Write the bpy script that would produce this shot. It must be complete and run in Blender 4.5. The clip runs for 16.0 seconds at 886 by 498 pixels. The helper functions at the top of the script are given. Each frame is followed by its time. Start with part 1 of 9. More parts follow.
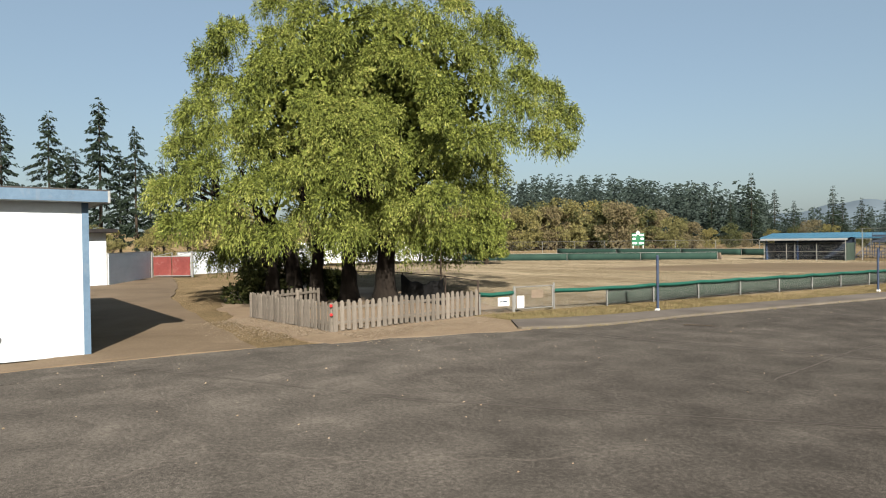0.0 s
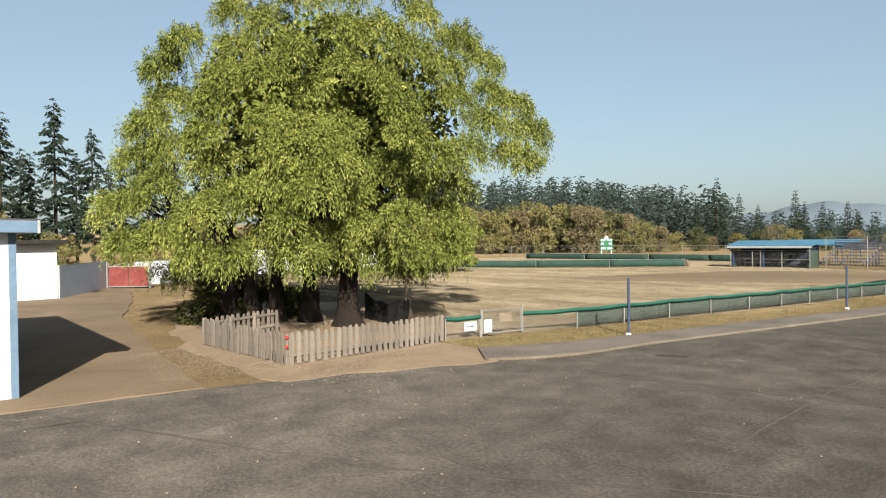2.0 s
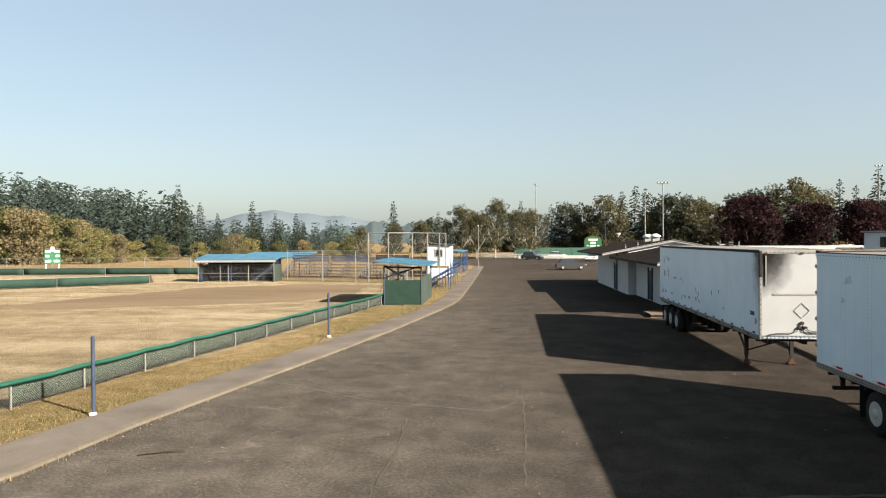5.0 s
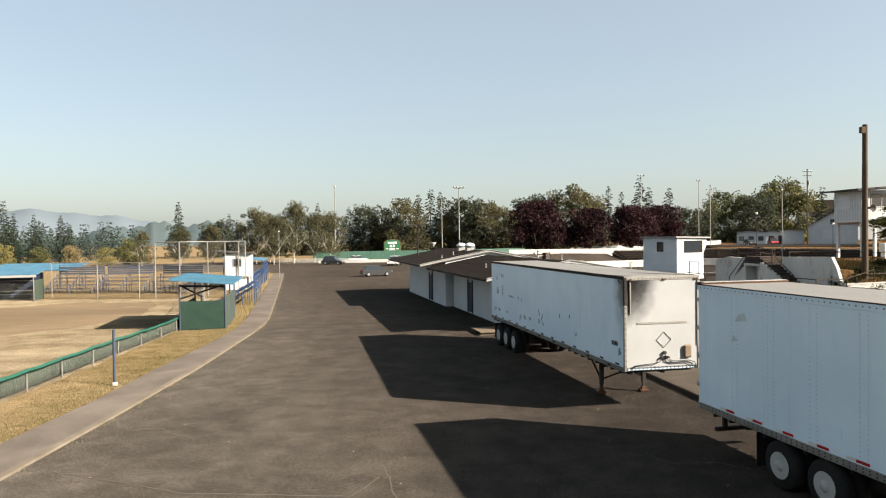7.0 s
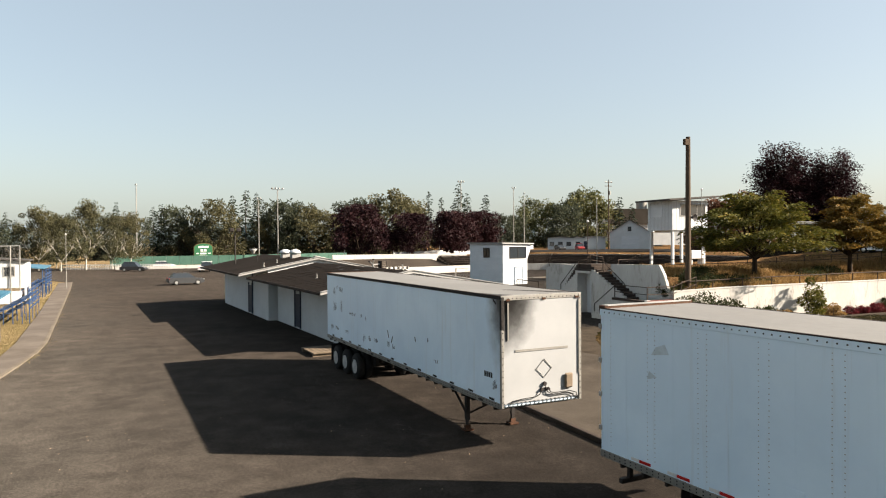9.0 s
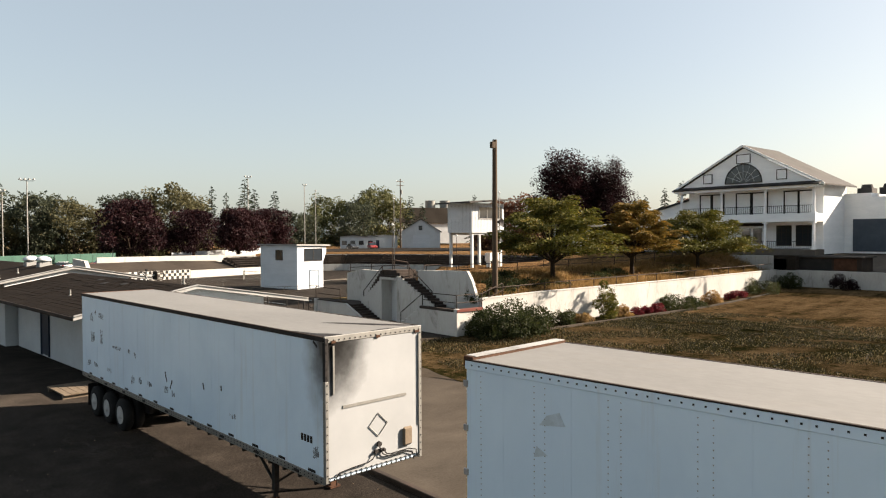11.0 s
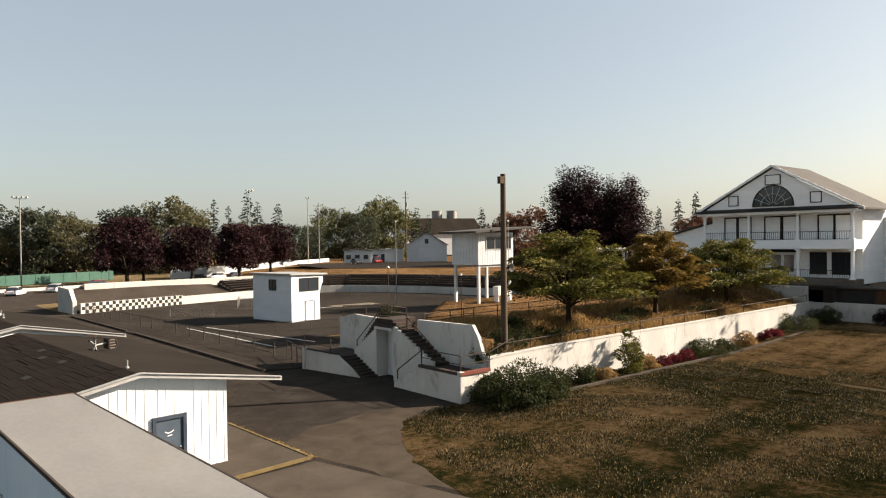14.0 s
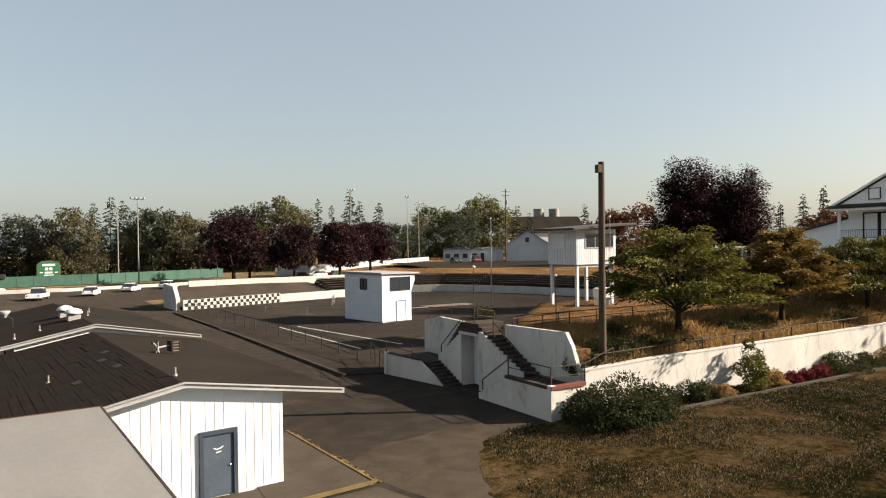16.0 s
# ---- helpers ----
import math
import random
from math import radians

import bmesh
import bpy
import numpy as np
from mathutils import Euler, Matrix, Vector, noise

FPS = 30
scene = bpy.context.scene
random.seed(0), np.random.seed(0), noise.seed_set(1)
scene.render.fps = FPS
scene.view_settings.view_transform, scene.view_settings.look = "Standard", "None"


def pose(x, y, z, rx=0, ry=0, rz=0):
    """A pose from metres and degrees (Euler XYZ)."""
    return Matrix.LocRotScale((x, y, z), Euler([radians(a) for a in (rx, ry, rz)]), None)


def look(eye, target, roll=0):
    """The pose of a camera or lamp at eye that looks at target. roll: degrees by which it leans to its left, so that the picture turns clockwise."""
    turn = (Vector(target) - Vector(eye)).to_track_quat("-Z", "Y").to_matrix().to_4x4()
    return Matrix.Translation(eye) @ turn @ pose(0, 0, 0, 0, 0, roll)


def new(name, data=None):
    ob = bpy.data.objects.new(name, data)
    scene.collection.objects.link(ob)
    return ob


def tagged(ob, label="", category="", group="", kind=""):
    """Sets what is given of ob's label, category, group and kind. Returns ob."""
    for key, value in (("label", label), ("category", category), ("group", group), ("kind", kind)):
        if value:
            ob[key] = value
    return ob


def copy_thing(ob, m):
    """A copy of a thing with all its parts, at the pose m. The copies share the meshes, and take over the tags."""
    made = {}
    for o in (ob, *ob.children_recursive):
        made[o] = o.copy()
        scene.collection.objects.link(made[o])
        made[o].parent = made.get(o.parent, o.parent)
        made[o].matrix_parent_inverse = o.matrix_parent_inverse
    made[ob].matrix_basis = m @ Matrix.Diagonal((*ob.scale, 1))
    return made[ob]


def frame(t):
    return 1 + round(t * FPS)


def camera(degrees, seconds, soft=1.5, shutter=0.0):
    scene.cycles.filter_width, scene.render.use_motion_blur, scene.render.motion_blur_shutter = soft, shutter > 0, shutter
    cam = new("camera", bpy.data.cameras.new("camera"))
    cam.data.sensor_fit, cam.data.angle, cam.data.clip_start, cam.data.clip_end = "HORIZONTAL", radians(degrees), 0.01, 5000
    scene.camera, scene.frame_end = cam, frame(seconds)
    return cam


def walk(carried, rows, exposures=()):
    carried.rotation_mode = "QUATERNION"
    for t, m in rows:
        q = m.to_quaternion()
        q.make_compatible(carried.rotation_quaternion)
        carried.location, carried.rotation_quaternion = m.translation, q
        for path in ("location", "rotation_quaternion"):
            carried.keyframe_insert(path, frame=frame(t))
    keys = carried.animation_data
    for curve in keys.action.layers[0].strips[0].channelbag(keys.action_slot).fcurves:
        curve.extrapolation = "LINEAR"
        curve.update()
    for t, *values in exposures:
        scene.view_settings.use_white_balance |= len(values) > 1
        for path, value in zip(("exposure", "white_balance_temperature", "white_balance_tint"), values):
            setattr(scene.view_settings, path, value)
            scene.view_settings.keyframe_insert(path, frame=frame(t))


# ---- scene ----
cam = camera(65.4, 16.0, 1.15)
PATH = [
    (0, (0.000, 0.000, 2.755), (-1.626, 1.165, 2.730), -0.8),
    (0.5, (-0.035, 0.055, 2.949), (-1.615, 1.280, 2.923), -0.7),
    (1, (-0.147, 0.203, 3.121), (-1.719, 1.439, 3.095), -0.7),
    (1.5, (-0.392, 0.485, 3.326), (-1.965, 1.720, 3.299), -0.7),
    (2, (-0.766, 0.797, 3.538), (-2.339, 2.032, 3.512), -0.7),
    (2.5, (-1.156, 1.254, 3.754), (-2.687, 2.542, 3.727), -0.7),
    (3, (-1.648, 1.929, 3.977), (-3.000, 3.403, 3.949), -0.5),
    (3.5, (-2.357, 2.715, 4.185), (-3.230, 4.513, 4.151), -0.3),
    (4, (-3.210, 3.404, 4.366), (-3.765, 5.325, 4.337), -0.3),
    (4.5, (-3.912, 4.234, 4.527), (-4.471, 6.154, 4.499), -0.4),
    (5, (-4.367, 5.083, 4.536), (-4.678, 7.058, 4.509), -0.4),
    (5.2, (-4.520, 5.458, 4.535), (-4.594, 7.457, 4.508), -0.2),
    (7.3, (-6.162, 9.406, 5.544), (-5.855, 11.382, 5.514), -0.6),
    (7.5, (-6.186, 9.838, 5.648), (-5.848, 11.809, 5.624), -0.5),
    (8, (-6.206, 10.881, 5.718), (-5.695, 12.814, 5.691), -0.4),
    (8.5, (-6.190, 11.995, 5.624), (-5.528, 13.882, 5.597), -0.5),
    (9, (-5.967, 13.025, 5.561), (-5.182, 14.865, 5.535), -0.4),
    (9.5, (-5.704, 14.085, 5.465), (-4.591, 15.746, 5.443), 0.1),
    (9.7, (-5.532, 14.496, 5.459), (-4.257, 16.036, 5.436), -0.2),
    (11.8, (-3.908, 18.113, 6.646), (-2.606, 19.630, 6.608), -0.2),
    (12, (-3.636, 18.393, 6.768), (-2.336, 19.912, 6.739), -0.1),
    (12.5, (-2.951, 19.042, 7.277), (-1.655, 20.566, 7.248), -0.3),
    (13, (-2.227, 19.703, 7.893), (-0.937, 21.230, 7.862), -0.4),
    (13.5, (-1.507, 20.288, 8.316), (-0.222, 21.819, 8.290), -0.6),
    (14, (-0.775, 20.835, 8.525), (0.506, 22.372, 8.501), -0.7),
    (14.5, (-0.127, 21.392, 8.524), (1.106, 22.966, 8.499), -0.8),
    (15, (0.672, 21.985, 8.513), (1.741, 23.675, 8.490), -0.9),
    (15.5, (1.449, 22.620, 8.470), (2.492, 24.327, 8.448), -0.8),
    (16, (2.192, 23.297, 8.400), (3.230, 25.007, 8.377), -0.7),
]
walk(cam, [(t, look(eye, target, roll)) for t, eye, target, roll in PATH], [(0.0, 1.2, 6150, 8), (2.5, 1.5, 6300, 8), (5.0, 1.74, 6700, 10), (9.0, 1.84, 6950, 12), (12.0, 1.74, 7150, 14), (16.0, 1.56, 7100, 13)])

# ---- light ----
SUN_EL, SUN_DIR = 28.3, Vector((0.778, -0.411, 0.4745))
world = bpy.data.worlds.new("sky")
scene.world = world
world.use_nodes = True
wn = world.node_tree.nodes
sky = wn.new("ShaderNodeTexSky")
sky.sky_type = 'NISHITA'
sky.sun_disc = False
sky.sun_elevation = radians(SUN_EL)
sky.sun_rotation = math.atan2(SUN_DIR.x, SUN_DIR.y)
sky.air_density, sky.dust_density, sky.ozone_density, sky.altitude = 1.0, 2.2, 1.0, 0
bg = wn["Background"]
bg.inputs[1].default_value = 0.06
haze = wn.new("ShaderNodeMix")
haze.data_type = 'RGBA'
haze.inputs[0].default_value = 0.5
haze.inputs[7].default_value = (2.75, 3.3, 3.5, 1)
world.node_tree.links.new(sky.outputs[0], haze.inputs[6])
world.node_tree.links.new(haze.outputs[2], bg.inputs[0])
sun = new("sun", bpy.data.lights.new("sun", 'SUN'))
sun.data.energy, sun.data.angle, sun.data.color = 5.7, radians(0.6), (1.0, 0.9, 0.78)
sun.matrix_world = look(SUN_DIR * 100, (0, 0, 0))


# ---- materials ----
def shader(name):
    m = bpy.data.materials.new(name)
    m.use_nodes = True
    nt = m.node_tree
    b = nt.nodes["Principled BSDF"]
    return m, nt, b


def ramp(nt, fac, stops):
    r = nt.nodes.new("ShaderNodeValToRGB")
    el = r.color_ramp.elements
    el.remove(el[1])
    el[0].position, el[0].color = stops[0][0], (*stops[0][1], 1)
    for p, c in stops[1:]:
        el.new(p).color = (*c, 1)
    nt.links.new(fac, r.inputs[0])
    return r.outputs[0]


def noise_tex(nt, vec, scale, detail=4, rough=0.6, dist=0.0):
    n = nt.nodes.new("ShaderNodeTexNoise")
    n.inputs["Scale"].default_value = scale
    n.inputs["Detail"].default_value = detail
    n.inputs["Roughness"].default_value = rough
    n.inputs["Distortion"].default_value = dist
    nt.links.new(vec, n.inputs["Vector"])
    return n.outputs["Fac"]


def mixc(nt, a, b, fac, mode='MIX'):
    n = nt.nodes.new("ShaderNodeMix")
    n.data_type, n.blend_type = 'RGBA', mode
    for sock, v in ((n.inputs[0], fac), (n.inputs[6], a), (n.inputs[7], b)):
        if isinstance(v, (int, float)):
            sock.default_value = v
        elif isinstance(v, tuple):
            sock.default_value = (*v, 1)
        else:
            nt.links.new(v, sock)
    return n.outputs[2]


def mathn(nt, op, a, b=0.5):
    n = nt.nodes.new("ShaderNodeMath")
    n.operation = op
    for sock, v in zip(n.inputs, (a, b)):
        if isinstance(v, (int, float)):
            sock.default_value = v
        else:
            nt.links.new(v, sock)
    return n.outputs[0]


def coords(nt, scale=(1, 1, 1), kind="Object"):
    tc = nt.nodes.new("ShaderNodeTexCoord")
    mp = nt.nodes.new("ShaderNodeMapping")
    mp.inputs["Scale"].default_value = scale
    nt.links.new(tc.outputs[kind], mp.inputs[0])
    return mp.outputs[0]


def bump(nt, b, height, strength=0.3, dist=0.02):
    n = nt.nodes.new("ShaderNodeBump")
    n.inputs["Strength"].default_value, n.inputs["Distance"].default_value = strength, dist
    nt.links.new(height, n.inputs["Height"])
    nt.links.new(n.outputs[0], b.inputs["Normal"])


def surf(name, dark, light, rough=0.7, metal=0.0, big=0.6, fine=18.0, stretch=(1, 1, 1), stain=None, amount=0.35, bumps=0.25, spec=0.16, vary=0.0):
    """A worn surface: colour between dark and light by broad and fine noise, optional stain colour in patches."""
    m, nt, b = shader(name)
    v = coords(nt, stretch)
    a, f = noise_tex(nt, v, big, 5, 0.62, 0.4), noise_tex(nt, v, fine, 5, 0.7)
    fac = mathn(nt, 'ADD', mathn(nt, 'MULTIPLY', a, 0.6), mathn(nt, 'MULTIPLY', f, 0.4))
    col = ramp(nt, fac, [(0.34, dark), (0.64, light)])
    if stain:
        s = ramp(nt, noise_tex(nt, v, big * 2.3, 8, 0.72, 1.0), [(0.55, (0, 0, 0)), (0.75, (1, 1, 1))])
        col = mixc(nt, col, stain, mathn(nt, 'MULTIPLY', s, amount))
    if vary:
        oi = nt.nodes.new("ShaderNodeObjectInfo")
        col = mixc(nt, col, ramp(nt, oi.outputs["Random"], [(0, (1 - vary,) * 3), (1, (1, 1, 1))]), 1.0, 'MULTIPLY')
    nt.links.new(col, b.inputs["Base Color"])
    b.inputs["Roughness"].default_value, b.inputs["Metallic"].default_value = rough, metal
    b.inputs["Specular IOR Level"].default_value = spec
    if bumps:
        bump(nt, b, f, bumps, 0.01)
    return m


def leafmat(name, dark, light, dry=None, trans=0.35, scale=0.5):
    m, nt, b = shader(name)
    g = nt.nodes.new("ShaderNodeNewGeometry")
    v = coords(nt)
    fac = mathn(nt, 'ADD', mathn(nt, 'MULTIPLY', g.outputs["Random Per Island"], 0.42), mathn(nt, 'MULTIPLY', noise_tex(nt, v, scale, 3), 0.58))
    col = ramp(nt, fac, [(0.25, dark), (0.75, light)] if dry is None else [(0.2, dark), (0.6, light), (0.85, dry)])
    oi = nt.nodes.new("ShaderNodeObjectInfo")
    col = mixc(nt, col, ramp(nt, oi.outputs["Random"], [(0, (0.75, 0.78, 0.8)), (1, (1.05, 1.0, 0.92))]), 1.0, 'MULTIPLY')
    nt.links.new(col, b.inputs["Base Color"])
    b.inputs["Roughness"].default_value = 0.6
    b.inputs["Specular IOR Level"].default_value = 0.1
    t = nt.nodes.new("ShaderNodeBsdfTranslucent")
    nt.links.new(col, t.inputs[0])
    mx = nt.nodes.new("ShaderNodeMixShader")
    mx.inputs[0].default_value = trans
    nt.links.new(b.outputs[0], mx.inputs[1])
    nt.links.new(t.outputs[0], mx.inputs[2])
    nt.links.new(mx.outputs[0], nt.nodes["Material Output"].inputs[0])
    return m


def asphalt_mat():
    m, nt, b = shader("asphalt")
    v = coords(nt)
    big = noise_tex(nt, v, 0.07, 5, 0.6, 0.6)
    mid = noise_tex(nt, v, 0.9, 6, 0.65, 0.3)
    grit = mathn(nt, 'ADD', mathn(nt, 'MULTIPLY', noise_tex(nt, v, 14, 6, 0.85), 0.5), mathn(nt, 'MULTIPLY', noise_tex(nt, v, 75, 2, 0.7), 0.5))
    f = mathn(nt, 'ADD', mathn(nt, 'ADD', mathn(nt, 'MULTIPLY', big, 0.14), mathn(nt, 'MULTIPLY', mid, 0.16)), mathn(nt, 'MULTIPLY', grit, 0.7))
    # two tones, lighter to darker along x and y: sun-angle brightness put into colour
    bright_tone = ramp(nt, f, [(0.4, (0.0135, 0.0121, 0.0105)), (0.5, (0.0355, 0.0318, 0.0275)), (0.6, (0.1, 0.09, 0.077))])
    # old is the dimmer tone of the same paving, not an older one
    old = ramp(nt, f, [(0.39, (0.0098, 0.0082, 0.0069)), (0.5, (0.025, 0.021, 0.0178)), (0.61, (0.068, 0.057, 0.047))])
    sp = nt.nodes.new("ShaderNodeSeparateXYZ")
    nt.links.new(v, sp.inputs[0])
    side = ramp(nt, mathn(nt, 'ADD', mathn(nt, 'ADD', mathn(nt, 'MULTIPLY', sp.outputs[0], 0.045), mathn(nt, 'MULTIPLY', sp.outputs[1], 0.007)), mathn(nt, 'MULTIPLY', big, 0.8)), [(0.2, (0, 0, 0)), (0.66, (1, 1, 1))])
    col = mixc(nt, bright_tone, old, side)
    streak = noise_tex(nt, coords(nt, (0.5, 0.03, 1)), 1.0, 4, 0.6, 0.5)
    col = mixc(nt, col, (0.0198, 0.0172, 0.0152), mathn(nt, 'MULTIPLY', ramp(nt, streak, [(0.56, (0, 0, 0)), (0.7, (1, 1, 1))]), 0.12))
    blot = ramp(nt, noise_tex(nt, v, 0.33, 7, 0.7, 0.8), [(0.42, (0, 0, 0)), (0.62, (1, 1, 1))])
    col = mixc(nt, col, ramp(nt, blot, [(0, (0.95, 0.95, 0.95)), (1, (1.05, 1.05, 1.05))]), 1.0, 'MULTIPLY')
    spot = ramp(nt, noise_tex(nt, v, 3.1, 8, 0.75), [(0.69, (0, 0, 0)), (0.74, (1, 1, 1))])
    col = mixc(nt, col, (0.139, 0.122, 0.106), mathn(nt, 'MULTIPLY', spot, 0.35))
    # hairline cracks along the cell borders of a warped pattern, faded in and out
    vo = nt.nodes.new("ShaderNodeTexVoronoi")
    vo.feature = 'DISTANCE_TO_EDGE'
    vo.inputs["Scale"].default_value = 0.16
    wv = nt.nodes.new("ShaderNodeVectorMath")
    wv.operation = 'ADD'
    nc = nt.nodes.new("ShaderNodeTexNoise")
    nc.inputs["Scale"].default_value, nc.inputs["Detail"].default_value = 0.7, 6
    nt.links.new(v, nc.inputs["Vector"])
    sc = nt.nodes.new("ShaderNodeVectorMath")
    sc.operation = 'SCALE'
    sc.inputs["Scale"].default_value = 2.2
    nt.links.new(nc.outputs["Color"], sc.inputs[0])
    nt.links.new(v, wv.inputs[0])
    nt.links.new(sc.outputs[0], wv.inputs[1])
    nt.links.new(wv.outputs[0], vo.inputs["Vector"])
    line = ramp(nt, vo.outputs["Distance"], [(0.0, (1, 1, 1)), (0.006, (0, 0, 0))])
    gate = ramp(nt, noise_tex(nt, v, 0.12, 2), [(0.47, (0, 0, 0)), (0.6, (1, 1, 1))])
    crack = mathn(nt, 'MULTIPLY', line, gate)
    col = mixc(nt, col, (0.198, 0.172, 0.145), mathn(nt, 'MULTIPLY', crack, 0.13))
    nt.links.new(col, b.inputs["Base Color"])
    b.inputs["Roughness"].default_value = 0.92
    b.inputs["Specular IOR Level"].default_value = 0.02
    b.inputs["Diffuse Roughness"].default_value = 1.0
    bump(nt, b, mathn(nt, 'ADD', grit, mathn(nt, 'MULTIPLY', mid, 0.25)), 0.9, 0.015)
    return m


def grass_mat(name, stops, big=0.05, band=None, fine=26, patchy=0.0):
    """Mown, sun-dried grass: straw and green by broad patches and fine blades, with mowing bands."""
    m, nt, b = shader(name)
    v = coords(nt)
    a = noise_tex(nt, v, big, 5, 0.6, 0.5)
    c = noise_tex(nt, v, big * 12, 6, 0.68, 0.4)
    d = noise_tex(nt, v, fine, 5, 0.85)
    f = mathn(nt, 'ADD', mathn(nt, 'ADD', mathn(nt, 'MULTIPLY', a, 0.3), mathn(nt, 'MULTIPLY', c, 0.36)), mathn(nt, 'MULTIPLY', d, 0.34))
    if band:
        st = noise_tex(nt, coords(nt, band), 1.0, 3, 0.6, 0.4)
        f = mathn(nt, 'ADD', mathn(nt, 'MULTIPLY', f, 0.7), mathn(nt, 'MULTIPLY', st, 0.3))
    if patchy:
        w = mathn(nt, 'ADD', mathn(nt, 'MULTIPLY', noise_tex(nt, coords(nt, (1.0, 0.55, 1)), 0.16, 6, 0.72, 1.2), 0.6), mathn(nt, 'MULTIPLY', noise_tex(nt, v, 1.5, 6, 0.78, 0.8), 0.4))
        f = mathn(nt, 'ADD', f, mathn(nt, 'MULTIPLY', mathn(nt, 'SUBTRACT', w, 0.5), patchy))
    col = ramp(nt, f, stops)
    speck = ramp(nt, noise_tex(nt, v, fine * 0.55, 9, 0.92), [(0.38, (0.45, 0.47, 0.42)), (0.5, (1, 1, 1)), (0.62, (1.6, 1.5, 1.4))])
    col = mixc(nt, col, speck, 1.0, 'MULTIPLY')
    nt.links.new(col, b.inputs["Base Color"])
    b.inputs["Roughness"].default_value = 0.97
    b.inputs["Specular IOR Level"].default_value = 0.0
    b.inputs["Diffuse Roughness"].default_value = 1.0
    bump(nt, b, mathn(nt, 'ADD', d, c), 0.9, 0.09)
    return m


M = {}
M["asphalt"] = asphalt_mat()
STRAW = [(0.34, (0.054, 0.045, 0.027)), (0.45, (0.113, 0.0918, 0.0594)), (0.54, (0.18, 0.15, 0.104)), (0.66, (0.261, 0.221, 0.158))]
M["field"] = grass_mat("dry field grass", STRAW, 0.06, (0.06, 0.3, 1))
M["lawn"] = grass_mat("half green lawn", [(0.37, (0.00524, 0.00656, 0.00262)), (0.445, (0.0131, 0.0137, 0.00524)), (0.485, (0.0314, 0.0243, 0.0105)), (0.52, (0.0656, 0.044, 0.0216)), (0.6, (0.111, 0.0773, 0.0406))], 0.24, (0.031, 0.354, 0.886), 17, 0.6)
M["lawndry"] = grass_mat("drier lawn", [(0.36, (0.0112, 0.0118, 0.00444)), (0.43, (0.0335, 0.0253, 0.0107)), (0.48, (0.0792, 0.0516, 0.0249)), (0.58, (0.159, 0.104, 0.0534)), (0.66, (0.194, 0.137, 0.0729))], 0.24, (0.0384, 0.427, 1.05), 17, 0.6)
M["lawnblade"] = leafmat("short lawn blades", (0.00768, 0.00896, 0.0032), (0.0224, 0.0205, 0.00768), (0.042, 0.031, 0.014), 0.3, 0.4)
M["bank"] = grass_mat("bank grass", [(0.36, (0.0346, 0.0266, 0.013)), (0.48, (0.119, 0.071, 0.034)), (0.56, (0.237, 0.138, 0.0681)), (0.66, (0.336, 0.208, 0.11))], 0.2)
M["verge"] = grass_mat("verge", [(0.34, (0.037, 0.0363, 0.0134)), (0.47, (0.111, 0.0862, 0.0418)), (0.65, (0.231, 0.177, 0.108))], 0.1)
M["ground"] = grass_mat("ground", [(0.34, (0.0547, 0.0465, 0.0274)), (0.5, (0.109, 0.0821, 0.0465)), (0.68, (0.175, 0.131, 0.0821))], 0.02)
M["dirt"] = surf("trodden dirt", (0.118, 0.0849, 0.0554), (0.251, 0.189, 0.126), 0.95, big=0.3, fine=14, stain=(0.296, 0.23, 0.147), bumps=0.5, spec=0.1)
M["infield"] = surf("infield dirt", (0.0853, 0.0624, 0.0361), (0.178, 0.131, 0.0821), 0.95, big=0.12, fine=8, stretch=(0.25, 1, 1), stain=(0.329, 0.263, 0.184), bumps=0.4, spec=0.1)
M["concrete"] = surf("concrete", (0.0716, 0.0615, 0.0522), (0.142, 0.123, 0.106), 0.9, big=0.4, fine=30, stain=(0.093, 0.0769, 0.0616), bumps=0.3, spec=0.03)
M["dustyasphalt"] = surf("dusty asphalt", (0.026, 0.0215, 0.017), (0.06, 0.049, 0.038), 0.95, big=0.5, fine=16, stain=(0.02, 0.017, 0.014), amount=0.6, bumps=0.4, spec=0.0)
M["dust"] = surf("dusty worn concrete", (0.0926, 0.0674, 0.0431), (0.161, 0.12, 0.079), 0.95, big=0.25, fine=16, stain=(0.0682, 0.0479, 0.0299), bumps=0.3, spec=0.1)
M["kerb"] = surf("kerb concrete", (0.0867, 0.0738, 0.0587), (0.148, 0.128, 0.103), 0.9, big=0.8, fine=30, stain=(0.0695, 0.0522, 0.0348), bumps=0.4, spec=0.03)
M["white"] = surf("white paint", (0.397, 0.416, 0.426), (0.489, 0.514, 0.521), 0.6, big=0.5, fine=9, stain=(0.397, 0.397, 0.371), amount=0.3, bumps=0.06)
M["siding"] = surf("white siding", (0.415, 0.445, 0.466), (0.524, 0.55, 0.57), 0.6, big=0.4, fine=6, stretch=(1, 1, 4), stain=(0.353, 0.355, 0.334), amount=0.35, bumps=0.08)
M["hallwhite"] = surf("clean white siding", (0.66, 0.68, 0.69), (0.8, 0.81, 0.81), 0.6, big=0.4, fine=6, stretch=(1, 1, 4), stain=(0.5, 0.5, 0.48), amount=0.3, bumps=0.08)
M["oldwhite"] = surf("weathered white concrete", (0.313, 0.306, 0.284), (0.405, 0.398, 0.376), 0.85, big=0.5, fine=7, stretch=(1, 1, 0.35), stain=(0.103, 0.089, 0.0712), amount=0.8, bumps=0.45)
M["blue"] = surf("grey blue paint", (0.062, 0.0992, 0.143), (0.0992, 0.149, 0.205), 0.6, big=0.8, fine=12, stain=(0.186, 0.174, 0.149), amount=0.4, bumps=0.1)
